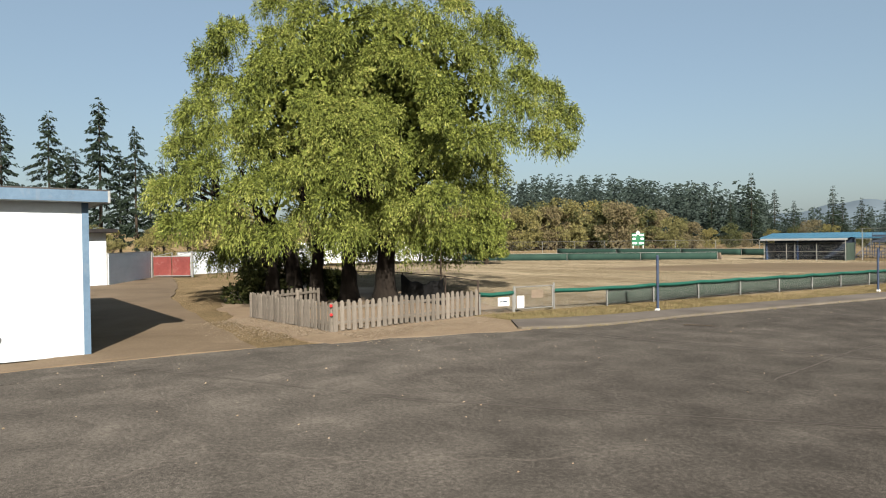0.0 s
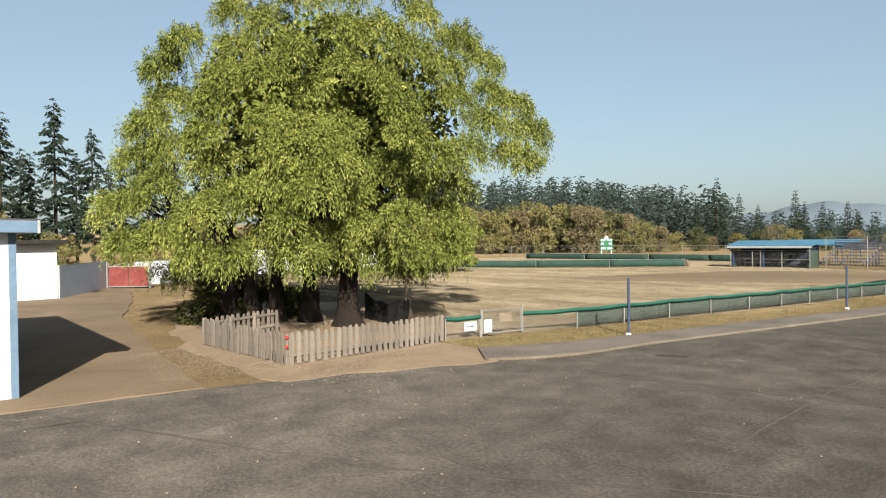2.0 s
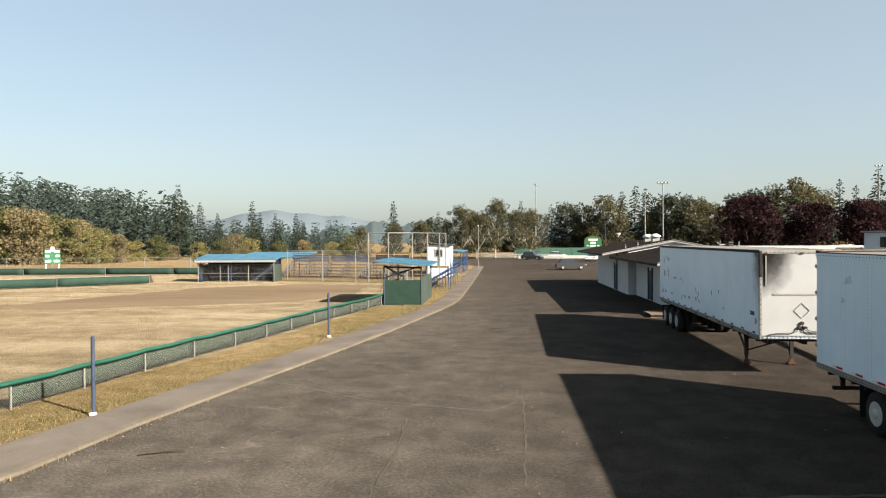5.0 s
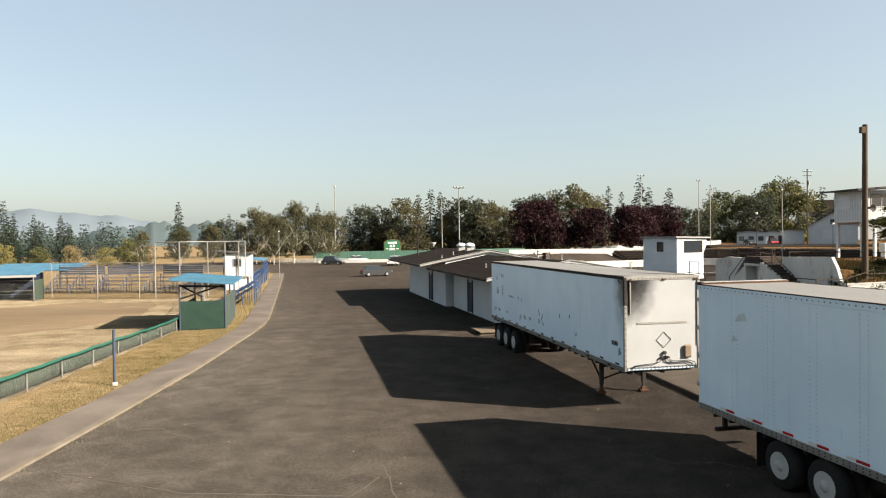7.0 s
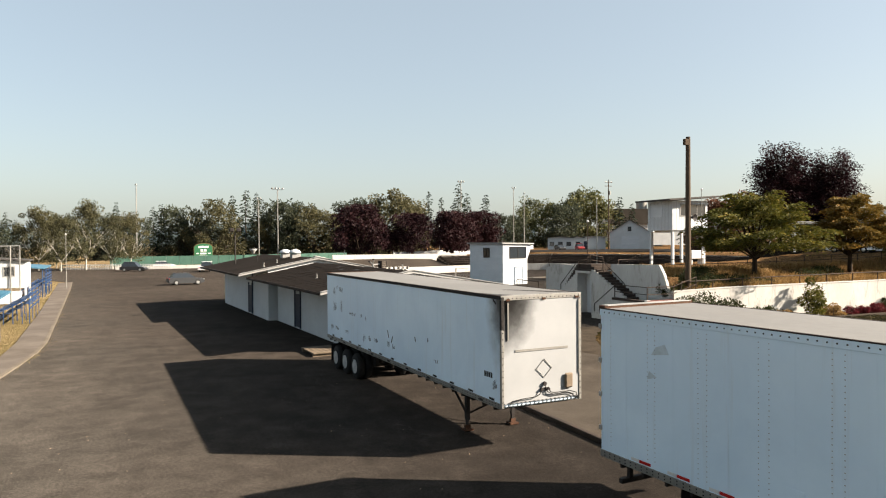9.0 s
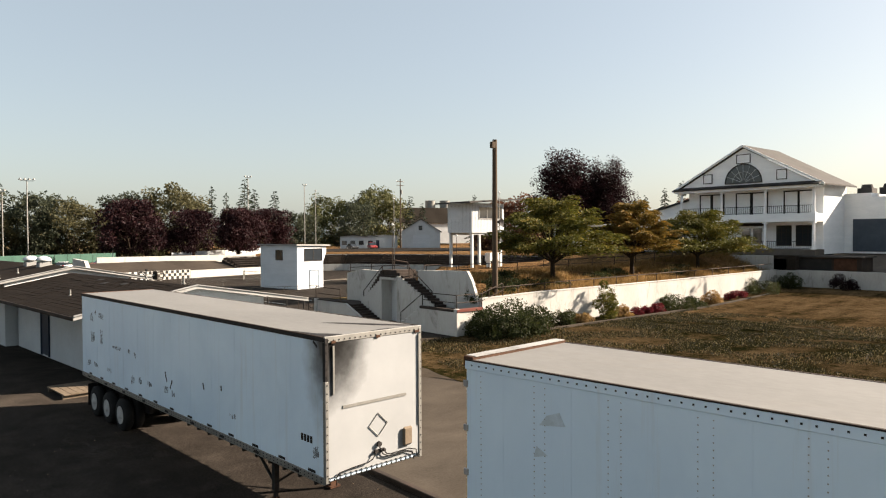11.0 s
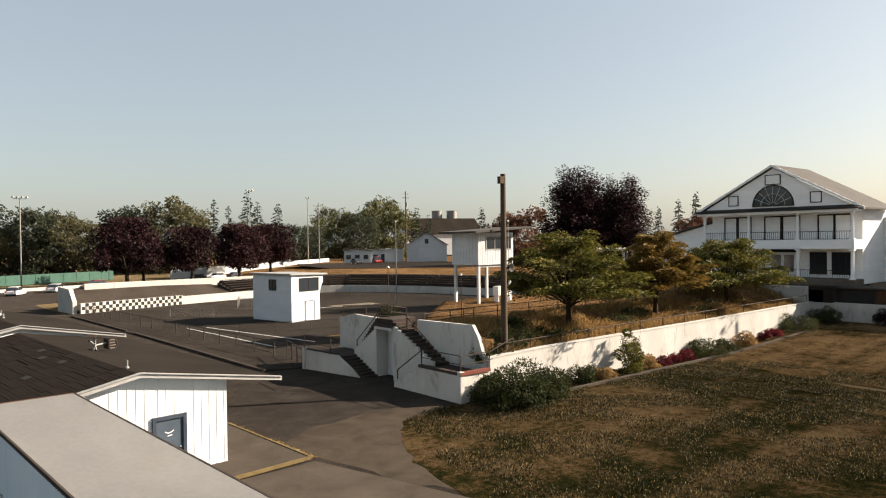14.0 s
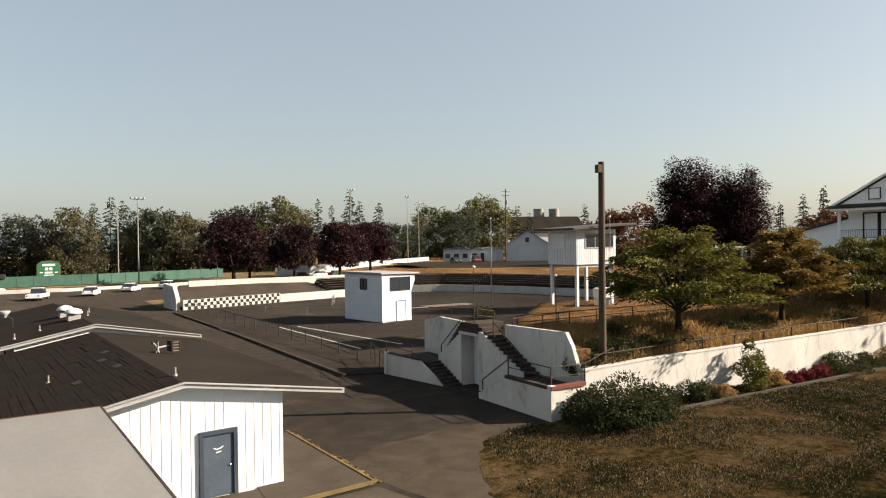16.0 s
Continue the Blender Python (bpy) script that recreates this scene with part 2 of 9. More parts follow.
M["bluedoor"] = surf("slate blue door paint", (0.033, 0.0468, 0.0633), (0.055, 0.0715, 0.0908), 0.5, big=0.9, fine=14, stain=(0.11, 0.121, 0.132), amount=0.3, bumps=0.08)
M["navy"] = surf("navy paint", (0.012, 0.018, 0.03), (0.025, 0.035, 0.055), 0.5, big=1, fine=12, bumps=0.05)
M["trimblue"] = surf("dark slate trim paint", (0.018, 0.026, 0.038), (0.034, 0.046, 0.062), 0.55, big=1, fine=12, bumps=0.05)
M["navypole"] = surf("navy pole paint", (0.0217, 0.031, 0.0558), (0.0434, 0.0558, 0.0868), 0.5, big=1.5, fine=14, bumps=0.05)
M["green"] = surf("green vinyl", (0.00632, 0.0422, 0.029), (0.0158, 0.0744, 0.0527), 0.55, big=1.2, fine=9, stain=(0.0105, 0.0298, 0.0237), amount=0.5, bumps=0.2)
M["screen"] = surf("green windscreen", (0.0112, 0.0279, 0.0217), (0.0217, 0.0465, 0.0341), 0.8, big=0.7, fine=12, stain=(0.0372, 0.0496, 0.0372), bumps=0.15)
M["screengrey"] = surf("faded grey green windscreen", (0.0248, 0.0358, 0.0273), (0.0413, 0.0563, 0.0427), 0.85, big=0.6, fine=14, stain=(0.0192, 0.0273, 0.0188), bumps=0.15)
M["roofblue"] = surf("blue metal roof", (0.031, 0.0992, 0.155), (0.062, 0.155, 0.223), 0.45, 0.1, big=0.8, fine=10, bumps=0.05)
M["bluemetal"] = surf("blue painted steel", (0.0155, 0.0372, 0.093), (0.031, 0.062, 0.136), 0.45, 0.1, big=1, fine=12, bumps=0.05)
M["galv"] = surf("galvanised steel", (0.165, 0.165, 0.154), (0.253, 0.248, 0.231), 0.5, 0.5, big=2, fine=20, stain=(0.165, 0.121, 0.0825), amount=0.3, bumps=0.05)
M["rustpipe"] = surf("dark rusted pipe", (0.024, 0.018, 0.0144), (0.054, 0.0384, 0.03), 0.85, 0.0, big=2, fine=20, bumps=0.1)
M["bench"] = surf("blue grey aluminium", (0.0558, 0.0682, 0.0868), (0.105, 0.124, 0.149), 0.5, 0.3, big=1, fine=14, bumps=0.05)
M["black"] = surf("black cloth", (0.006, 0.006, 0.007), (0.014, 0.014, 0.014), 0.9, big=1, fine=12, bumps=0.1)
M["dark"] = surf("dark interior", (0.012, 0.012, 0.012), (0.025, 0.024, 0.022), 0.8, big=1, fine=12, bumps=0)
M["rubber"] = surf("tyre rubber", (0.008, 0.008, 0.008), (0.018, 0.017, 0.016), 0.85, big=2, fine=30, bumps=0.2)
M["rim"] = surf("white painted rim", (0.275, 0.275, 0.264), (0.374, 0.374, 0.363), 0.5, big=3, fine=20, stain=(0.138, 0.11, 0.0825), amount=0.5, bumps=0.1)
M["frame"] = surf("black chassis steel", (0.012, 0.012, 0.012), (0.035, 0.03, 0.028), 0.7, 0.2, big=2, fine=20, bumps=0.1)
M["rimdirt"] = surf("dirty rivet heads", (0.2, 0.19, 0.18), (0.34, 0.33, 0.32), 0.6, 0.2, big=2, fine=20, bumps=0)
M["rust"] = surf("rusted steel", (0.033, 0.0149, 0.00828), (0.0726, 0.0363, 0.0215), 0.85, big=2, fine=20, bumps=0.3)
M["shingle"] = surf("dark roof shingle", (0.00874, 0.00686, 0.00562), (0.0212, 0.0168, 0.0137), 0.92, big=0.35, fine=22, stain=(0.0374, 0.0312, 0.025), amount=0.4, bumps=0.4, spec=0.03, vary=0.15)
M["membrane"] = surf("brown roof membrane", (0.0112, 0.0093, 0.00744), (0.0223, 0.0186, 0.0153), 0.9, big=0.25, fine=16, stain=(0.0167, 0.0149, 0.013), amount=0.5, bumps=0.25, spec=0.03)
M["roofgrey"] = surf("grey shingle", (0.0347, 0.0327, 0.0308), (0.0616, 0.0578, 0.0539), 0.9, big=0.5, fine=10, bumps=0.3)
M["fascia"] = surf("weathered white fascia", (0.179, 0.179, 0.175), (0.282, 0.282, 0.274), 0.65, big=0.9, fine=9, stretch=(0.6, 0.6, 4), stain=(0.068, 0.0595, 0.0513), amount=0.85, bumps=0.15)
M["picket"] = surf("weathered grey wood", (0.112, 0.0956, 0.0759), (0.202, 0.177, 0.146), 0.9, big=1.2, fine=10, stretch=(6, 6, 0.7), stain=(0.0731, 0.0591, 0.045), amount=0.6, bumps=0.5, vary=0.4)
M["bark"] = surf("willow bark", (0.0112, 0.00806, 0.00558), (0.0372, 0.0273, 0.0186), 0.95, big=2, fine=9, stretch=(3, 3, 0.5), bumps=0.9, spec=0.1)
M["barklight"] = surf("tree bark", (0.0248, 0.0189, 0.0139), (0.0595, 0.0471, 0.0347), 0.95, big=2, fine=9, stretch=(3, 3, 0.5), bumps=0.8, spec=0.1)
M["polewood"] = surf("weathered pole wood", (0.0341, 0.0236, 0.0161), (0.0806, 0.0589, 0.0409), 0.9, big=1.2, fine=8, stretch=(7, 7, 0.35), bumps=0.6, spec=0.15)
M["red"] = surf("faded red paint", (0.0868, 0.0186, 0.0167), (0.149, 0.0372, 0.031), 0.7, big=1, fine=9, stain=(0.248, 0.186, 0.161), amount=0.4, bumps=0.2)
M["stepdark"] = surf("dark worn step", (0.018, 0.014, 0.011), (0.045, 0.034, 0.028), 0.9, big=1, fine=14, stain=(0.09, 0.045, 0.033), amount=0.4, bumps=0.3)
M["timber"] = surf("old plank", (0.0806, 0.062, 0.0434), (0.174, 0.136, 0.0992), 0.9, big=1, fine=9, stretch=(1, 6, 1), bumps=0.4, vary=0.3)
M["chrome"] = surf("dull metal", (0.45, 0.45, 0.44), (0.62, 0.62, 0.6), 0.35, 0.9, big=3, fine=20, bumps=0.03)
M["sign"] = surf("white sign board", (0.484, 0.484, 0.468), (0.593, 0.593, 0.577), 0.55, big=2, fine=20, bumps=0.03)
M["greensign"] = surf("green sign paint", (0.0124, 0.0806, 0.0372), (0.0279, 0.124, 0.062), 0.55, big=2, fine=20, bumps=0.03)
M["greenfence"] = surf("green fence cloth", (0.0248, 0.0645, 0.0496), (0.0446, 0.0992, 0.0769), 0.75, big=0.4, fine=5, stain=(0.0595, 0.119, 0.0944), bumps=0.1)
M["brick"] = surf("brick red paint", (0.0868, 0.0248, 0.0186), (0.149, 0.0527, 0.0372), 0.85, big=2, fine=14, bumps=0.3)
M["willow"] = leafmat("willow leaves", (0.018, 0.03, 0.006), (0.138, 0.165, 0.034), (0.33, 0.33, 0.105), 0.06, 0.5)
# the next two far leaf colours are lightened and made translucent to stand for haze
M["fartree"] = leafmat("hazed distant leaves", (0.0346, 0.044, 0.0314), (0.0535, 0.0629, 0.0415), (0.0755, 0.0723, 0.044), 0.4, 0.05)
M["farolive"] = leafmat("hazed olive far leaves", (0.0533, 0.0533, 0.03), (0.0866, 0.0833, 0.0433), (0.127, 0.104, 0.0533), 0.4, 0.08)
M["tanleaf"] = leafmat("tan leaves and bare twigs", (0.115, 0.0962, 0.0529), (0.192, 0.159, 0.0866), (0.26, 0.212, 0.125), 0.3, 0.1)
M["rusty"] = leafmat("russet leaves", (0.0592, 0.0296, 0.0222), (0.111, 0.0555, 0.037), (0.148, 0.0814, 0.0444), 0.4, 0.1)
# conifer green made paler and bluer: haze put into the needle colour
M["farconifer"] = leafmat("hazed far fir needles", (0.0296, 0.0444, 0.0385), (0.0503, 0.0681, 0.0577), None, 0.3, 0.05)
M["conifer"] = leafmat("conifer needles", (0.0124, 0.0202, 0.0135), (0.0309, 0.0439, 0.027), None, 0.15, 0.2)
M["autumn"] = leafmat("autumn leaves", (0.0935, 0.0901, 0.0334), (0.201, 0.177, 0.0668), (0.28, 0.226, 0.1), 0.2, 0.1)
M["broad"] = leafmat("green leaves", (0.0439, 0.0522, 0.022), (0.0988, 0.102, 0.0413), (0.148, 0.129, 0.055), 0.2, 0.15)
M["zelkova"] = leafmat("turning leaves", (0.0266, 0.0349, 0.00745), (0.0995, 0.0981, 0.0181), (0.226, 0.154, 0.032), 0.2, 0.6)
M["orange"] = leafmat("orange leaves", (0.06, 0.0535, 0.0143), (0.168, 0.108, 0.0238), (0.288, 0.14, 0.0297), 0.25, 0.7)
M["plum"] = leafmat("purple leaves", (0.00907, 0.00393, 0.00554), (0.025, 0.00983, 0.0122), (0.0409, 0.0158, 0.0166), 0.25, 0.4)
M["fencegrey"] = surf("dull grey fence pipe", (0.0235, 0.0221, 0.0203), (0.0441, 0.0416, 0.0377), 0.7, 0.2, big=2, fine=20, stain=(0.0208, 0.013, 0.00912), amount=0.4, bumps=0.05)
M["darkearth"] = surf("dark trodden earth", (0.0197, 0.0157, 0.0124), (0.0478, 0.0382, 0.0298), 0.95, big=0.3, fine=12, stain=(0.0731, 0.0591, 0.045), bumps=0.4, spec=0.1)
M["oldpad"] = surf("dirty brown concrete", (0.0337, 0.0281, 0.0225), (0.0675, 0.0562, 0.045), 0.92, big=0.5, fine=16, stain=(0.0197, 0.0157, 0.0124), bumps=0.3, spec=0.03)
M["benchblue"] = surf("faded navy bench paint", (0.0434, 0.0527, 0.0775), (0.0806, 0.093, 0.124), 0.6, big=1, fine=12, bumps=0.05)
M["shrub"] = leafmat("shrub leaves", (0.0141, 0.0197, 0.00675), (0.0394, 0.0478, 0.0157), (0.0675, 0.0562, 0.0253), 0.3, 1.2)
M["mum"] = leafmat("dark red flowers", (0.06, 0.007, 0.01), (0.14, 0.0175, 0.025), (0.175, 0.035, 0.035), 0.3, 2)
M["drygrass"] = leafmat("dry tall grass", (0.115, 0.0728, 0.0282), (0.265, 0.172, 0.0725), (0.336, 0.19, 0.0804), 0.35, 0.8)
M["palestraw"] = leafmat("pale straw", (0.09, 0.085, 0.035), (0.2, 0.165, 0.085), (0.28, 0.225, 0.13), 0.3, 0.8)
M["litter"] = leafmat("fallen leaves", (0.152, 0.115, 0.0787), (0.225, 0.18, 0.132), (0.27, 0.225, 0.174), 0.1, 1.5)


def glass_mat():
    m, nt, b = shader("dark window glass")
    b.inputs["Base Color"].default_value = (0.02, 0.025, 0.03, 1)
    b.inputs["Roughness"].default_value = 0.08
    b.inputs["Specular IOR Level"].default_value = 0.6
    return m


def paint_mat(name, col, rough=0.4, coat=0.2):
    m, nt, b = shader(name)
    v = coords(nt)
    c = ramp(nt, noise_tex(nt, v, 2, 4), [(0.3, tuple(0.85 * q for q in col)), (0.7, col)])
    nt.links.new(c, b.inputs["Base Color"])
    b.inputs["Roughness"].default_value = rough
    b.inputs["Coat Weight"].default_value = coat
    return m


M["glass"] = glass_mat()
M["carwhite"] = paint_mat("white car paint", (0.72, 0.73, 0.74))
M["cargrey"] = paint_mat("dark grey car paint", (0.016, 0.018, 0.02), 0.5, 0.05)
M["carred"] = paint_mat("red car paint", (0.35, 0.03, 0.025))
M["carblack"] = paint_mat("black car paint", (0.02, 0.02, 0.022))
M["lampred"] = paint_mat("red lens", (0.4, 0.02, 0.02), 0.25)


def trailer_skin(soot):
    """White sheet-metal skin with the blue of sky-lit shade in its base colour: scuffs, faded lettering ghosts and
    grime running down from the roof edge.
    """
    m, nt, b = shader("sky-tinted trailer skin")
    v = coords(nt)
    # blue of the shaded, sky-lit sides put into the white
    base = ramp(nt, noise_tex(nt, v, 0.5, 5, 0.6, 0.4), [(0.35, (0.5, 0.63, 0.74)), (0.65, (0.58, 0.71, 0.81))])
    run = ramp(nt, noise_tex(nt, coords(nt, (1, 3.5, 0.18)), 1.0, 6, 0.7), [(0.56, (0, 0, 0)), (0.76, (1, 1, 1))])
    col = mixc(nt, base, (0.42, 0.42, 0.4), mathn(nt, 'MULTIPLY', run, 0.4))
    scuff = ramp(nt, noise_tex(nt, coords(nt, (1, 1.2, 0.9)), 1.6, 9, 0.8, 1.5), [(0.69, (0, 0, 0)), (0.73, (1, 1, 1))])
    col = mixc(nt, col, (0.16, 0.15, 0.14), mathn(nt, 'MULTIPLY', scuff, 0.35))
    if soot:
        d = nt.nodes.new("ShaderNodeVectorMath")
        d.operation = 'DISTANCE'
        nt.links.new(coords(nt, (0, 1.4, 0.55)), d.inputs[0])
        d.inputs[1].default_value = (0, 0, 4.1 * 0.55)
        f = mathn(nt, 'ADD', d.outputs["Value"], mathn(nt, 'MULTIPLY', noise_tex(nt, v, 3.0, 5), 0.6))
        col = mixc(nt, col, (0.03, 0.028, 0.026), ramp(nt, mathn(nt, 'MULTIPLY', f, 0.5), [(0.24, (0.98, 0.98, 0.98)), (0.38, (0.75, 0.75, 0.75)), (0.52, (0.3, 0.3, 0.3)), (0.72, (0, 0, 0))]))
    nt.links.new(col, b.inputs["Base Color"])
    b.inputs["Roughness"].default_value = 0.42
    b.inputs["Specular IOR Level"].default_value = 0.45
    bump(nt, b, noise_tex(nt, coords(nt, (1, 1.6, 0.3)), 1.0, 3), 0.12, 0.05)
    return m


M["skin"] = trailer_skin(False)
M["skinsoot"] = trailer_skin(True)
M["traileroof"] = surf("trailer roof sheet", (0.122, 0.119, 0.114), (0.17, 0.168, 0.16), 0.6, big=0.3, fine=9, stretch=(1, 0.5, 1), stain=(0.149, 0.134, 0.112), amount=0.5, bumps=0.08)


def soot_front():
    """White nose of the trailer, its sunlit face darkened in the base colour, with a black exhaust stain at its upper
    corner.
    """
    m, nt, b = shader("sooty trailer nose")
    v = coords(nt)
    # base colour far darker than the side skin because the sun strikes this face
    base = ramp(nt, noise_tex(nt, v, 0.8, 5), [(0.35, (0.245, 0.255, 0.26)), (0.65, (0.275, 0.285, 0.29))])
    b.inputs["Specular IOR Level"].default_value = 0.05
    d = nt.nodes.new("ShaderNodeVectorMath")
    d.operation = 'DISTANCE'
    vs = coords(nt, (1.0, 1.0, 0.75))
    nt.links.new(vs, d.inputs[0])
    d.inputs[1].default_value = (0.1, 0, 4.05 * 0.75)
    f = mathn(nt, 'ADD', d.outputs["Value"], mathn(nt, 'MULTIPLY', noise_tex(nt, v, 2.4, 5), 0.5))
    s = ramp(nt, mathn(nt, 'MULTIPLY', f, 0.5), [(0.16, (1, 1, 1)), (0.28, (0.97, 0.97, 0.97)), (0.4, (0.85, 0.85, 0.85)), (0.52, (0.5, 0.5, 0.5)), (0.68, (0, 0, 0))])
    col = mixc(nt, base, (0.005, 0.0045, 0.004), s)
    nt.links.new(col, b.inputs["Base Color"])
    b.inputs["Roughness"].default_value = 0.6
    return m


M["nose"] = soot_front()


# ---- mesh tools ----
class B:
    """Collects boxes, bars and sheets; done() makes ONE mesh object of them."""

    def __init__(self):
        self.v, self.f, self.s = [], [], []

    def add(self, vs, fs, smooth=False):
        n = len(self.v)
        self.v += [tuple(p) for p in vs]
        self.f += [tuple(i + n for i in f) for f in fs]
        self.s += [smooth] * len(fs)
        return self

    def box(self, a, b, m=None, c=0.0):
        """A box between two corners, with chamfer c on all edges."""
        (x0, y0, z0), (x1, y1, z1) = a, b
        if c:
            xs, ys, zs = (x0, x1), (y0, y1), (z0, z1)
            vs, idx = [], {}
            for i in (0, 1):
                for j in (0, 1):
                    for k in (0, 1):
                        s = [c if q == 0 else -c for q in (i, j, k)]
                        for ax in range(3):
                            p = [xs[i] + s[0], ys[j] + s[1], zs[k] + s[2]]
                            p[ax] -= s[ax]
                            idx[(i, j, k, ax)] = len(vs)
                            vs.append(p)
            fs = []
            for ax in range(3):
                o = [q for q in range(3) if q != ax]
                for side in (0, 1):
                    ring = []
                    for u, w in ((0, 0), (1, 0), (1, 1), (0, 1)):
                        key = [0, 0, 0]
                        key[ax], key[o[0]], key[o[1]] = side, u, w
                        ring.append(idx[(*key, ax)])
                    fs.append(ring)
                for u in (0, 1):
                    for w in (0, 1):
                        k0, k1 = [0, 0, 0], [0, 0, 0]
                        k0[o[0]] = k1[o[0]] = u
                        k0[o[1]] = k1[o[1]] = w
                        k1[ax] = 1
                        fs.append([idx[(*k0, o[0])], idx[(*k1, o[0])], idx[(*k1, o[1])], idx[(*k0, o[1])]])
            for i in (0, 1):
                for j in (0, 1):
                    for k in (0, 1):
                        fs.append([idx[(i, j, k, q)] for q in range(3)])
        else:
            vs = [(x, y, z) for x in (x0, x1) for y in (y0, y1) for z in (z0, z1)]
            fs = [(0, 1, 3, 2), (4, 6, 7, 5), (0, 4, 5, 1), (2, 3, 7, 6), (0, 2, 6, 4), (1, 5, 7, 3)]
        if m is not None:
            vs = [m @ Vector(p) for p in vs]
        return self.add(vs, fs)

    def rod(self, p, q, r, r2=None, n=8, caps=True):
        p, q = Vector(p), Vector(q)
        r2 = r if r2 is None else r2
        d = (q - p).normalized()
        u = d.orthogonal().normalized()
        w = d.cross(u)
        vs = []
        for c, rr in ((p, r), (q, r2)):
            for i in range(n):
                a = 2 * math.pi * i / n
                vs.append(c + (u * math.cos(a) + w * math.sin(a)) * rr)
        self.add(vs, [(i, (i + 1) % n, n + (i + 1) % n, n + i) for i in range(n)], True)
        if caps:
            self.add(vs, [tuple(range(n))[::-1], tuple(range(n, 2 * n))])
        return self

    def pipe(self, pts, r, n=6):
        for p, q in zip(pts, pts[1:]):
            self.rod(p, q, r, n=n)
        return self

    def bar(self, p, q, w, h):
        """A rectangular bar from p to q, w wide and h high."""
        p, q = Vector(p), Vector(q)
        d = (q - p).normalized()
        side = d.cross(Vector((0, 0, 1)))
        side = side.normalized() if side.length > 1e-4 else Vector((1, 0, 0))
        up = side.cross(d)
        vs = [c + side * (w / 2 * i) + up * (h / 2 * j) for c in (p, q) for i, j in ((-1, -1), (1, -1), (1, 1), (-1, 1))]
        return self.add(vs, [(0, 1, 2, 3), (4, 7, 6, 5), (0, 4, 5, 1), (1, 5, 6, 2), (2, 6, 7, 3), (3, 7, 4, 0)])

    def prism(self, pts, z0, z1):
        """An upright prism over a plan outline."""
        n = len(pts)
        vs = [(x, y, z0) for x, y in pts] + [(x, y, z1) for x, y in pts]
        return self.add(vs, [tuple(range(n))[::-1], tuple(range(n, 2 * n))] + [(i, (i + 1) % n, n + (i + 1) % n, n + i) for i in range(n)])

    def slab(self, pts, d):
        """A sheet with corners pts, thickened by the vector d."""
        n = len(pts)
        vs = [Vector(p) for p in pts] + [Vector(p) + Vector(d) for p in pts]
        return self.add(vs, [tuple(range(n)), tuple(range(n, 2 * n))[::-1]] + [(i, n + i, n + (i + 1) % n, (i + 1) % n) for i in range(n)])

    def grid(self, rows, smooth=True):
        """A sheet through rows of points."""
        n = len(rows[0])
        return self.add([p for r in rows for p in r], [(j * n + i, j * n + i + 1, (j + 1) * n + i + 1, (j + 1) * n + i) for j in range(len(rows) - 1) for i in range(n - 1)], smooth)

    def lathe(self, prof, n=16, at=(0, 0, 0), axis='z'):
        """A turned shape: prof holds (radius, height)."""
        vs = []
        for r, hh in prof:
            for i in range(n):
                a = 2 * math.pi * i / n
                p = (r * math.cos(a), r * math.sin(a), hh)
                p = {'z': p, 'x': (p[2], p[0], p[1]), 'y': (p[0], p[2], p[1])}[axis]
                vs.append((p[0] + at[0], p[1] + at[1], p[2] + at[2]))
        k = len(prof)
        self.add(vs, [(j * n + i, j * n + (i + 1) % n, (j + 1) * n + (i + 1) % n, (j + 1) * n + i) for j in range(k - 1) for i in range(n)], True)
        return self.add(vs, [tuple(range(n))[::-1], tuple(range((k - 1) * n, k * n))])

    def mesh(self, name, mat):
        me = bpy.data.meshes.new(name)
        me.from_pydata(self.v, [], self.f)
        me.materials.append(mat)
        me.polygons.foreach_set("use_smooth", self.s)
        bm = bmesh.new()
        bm.from_mesh(me)
        bmesh.ops.recalc_face_normals(bm, faces=bm.faces)
        bm.to_mesh(me)
        bm.free()
        return me


def part(name, b, material, parent, label=""):
    """Links what b holds (or a ready mesh) as one mesh object under parent."""
    me = b.mesh(name, M[material]) if isinstance(b, B) else b
    ob = new(name, me)
    ob.parent = parent
    return tagged(ob, label)


def thing(name, at, label, category, group="", turn=0.0, kind=""):
    ob = new(name)
    ob.matrix_basis = pose(*at, 0, 0, turn)
    ob.empty_display_size = 0.2
    return tagged(ob, label, category, group, kind)


def solid(name, b, material, label, category="", kind="", group=""):
    return tagged(new(name, b.mesh(name, M[material])), label, category, group, kind)


def quads(name, P, material):
    """One mesh of loose quads; P has the shape (count, 4, 3)."""
    n = len(P)
    me = bpy.data.meshes.new(name)
    me.vertices.add(4 * n)
    me.vertices.foreach_set("co", np.ascontiguousarray(P, dtype=np.float32).ravel())
    me.loops.add(4 * n)
    me.loops.foreach_set("vertex_index", np.arange(4 * n, dtype=np.int32))
    me.polygons.add(n)
    me.polygons.foreach_set("loop_start", np.arange(0, 4 * n, 4, dtype=np.int32))
    me.update(calc_edges=True)
    me.materials.append(M[material])
    return me


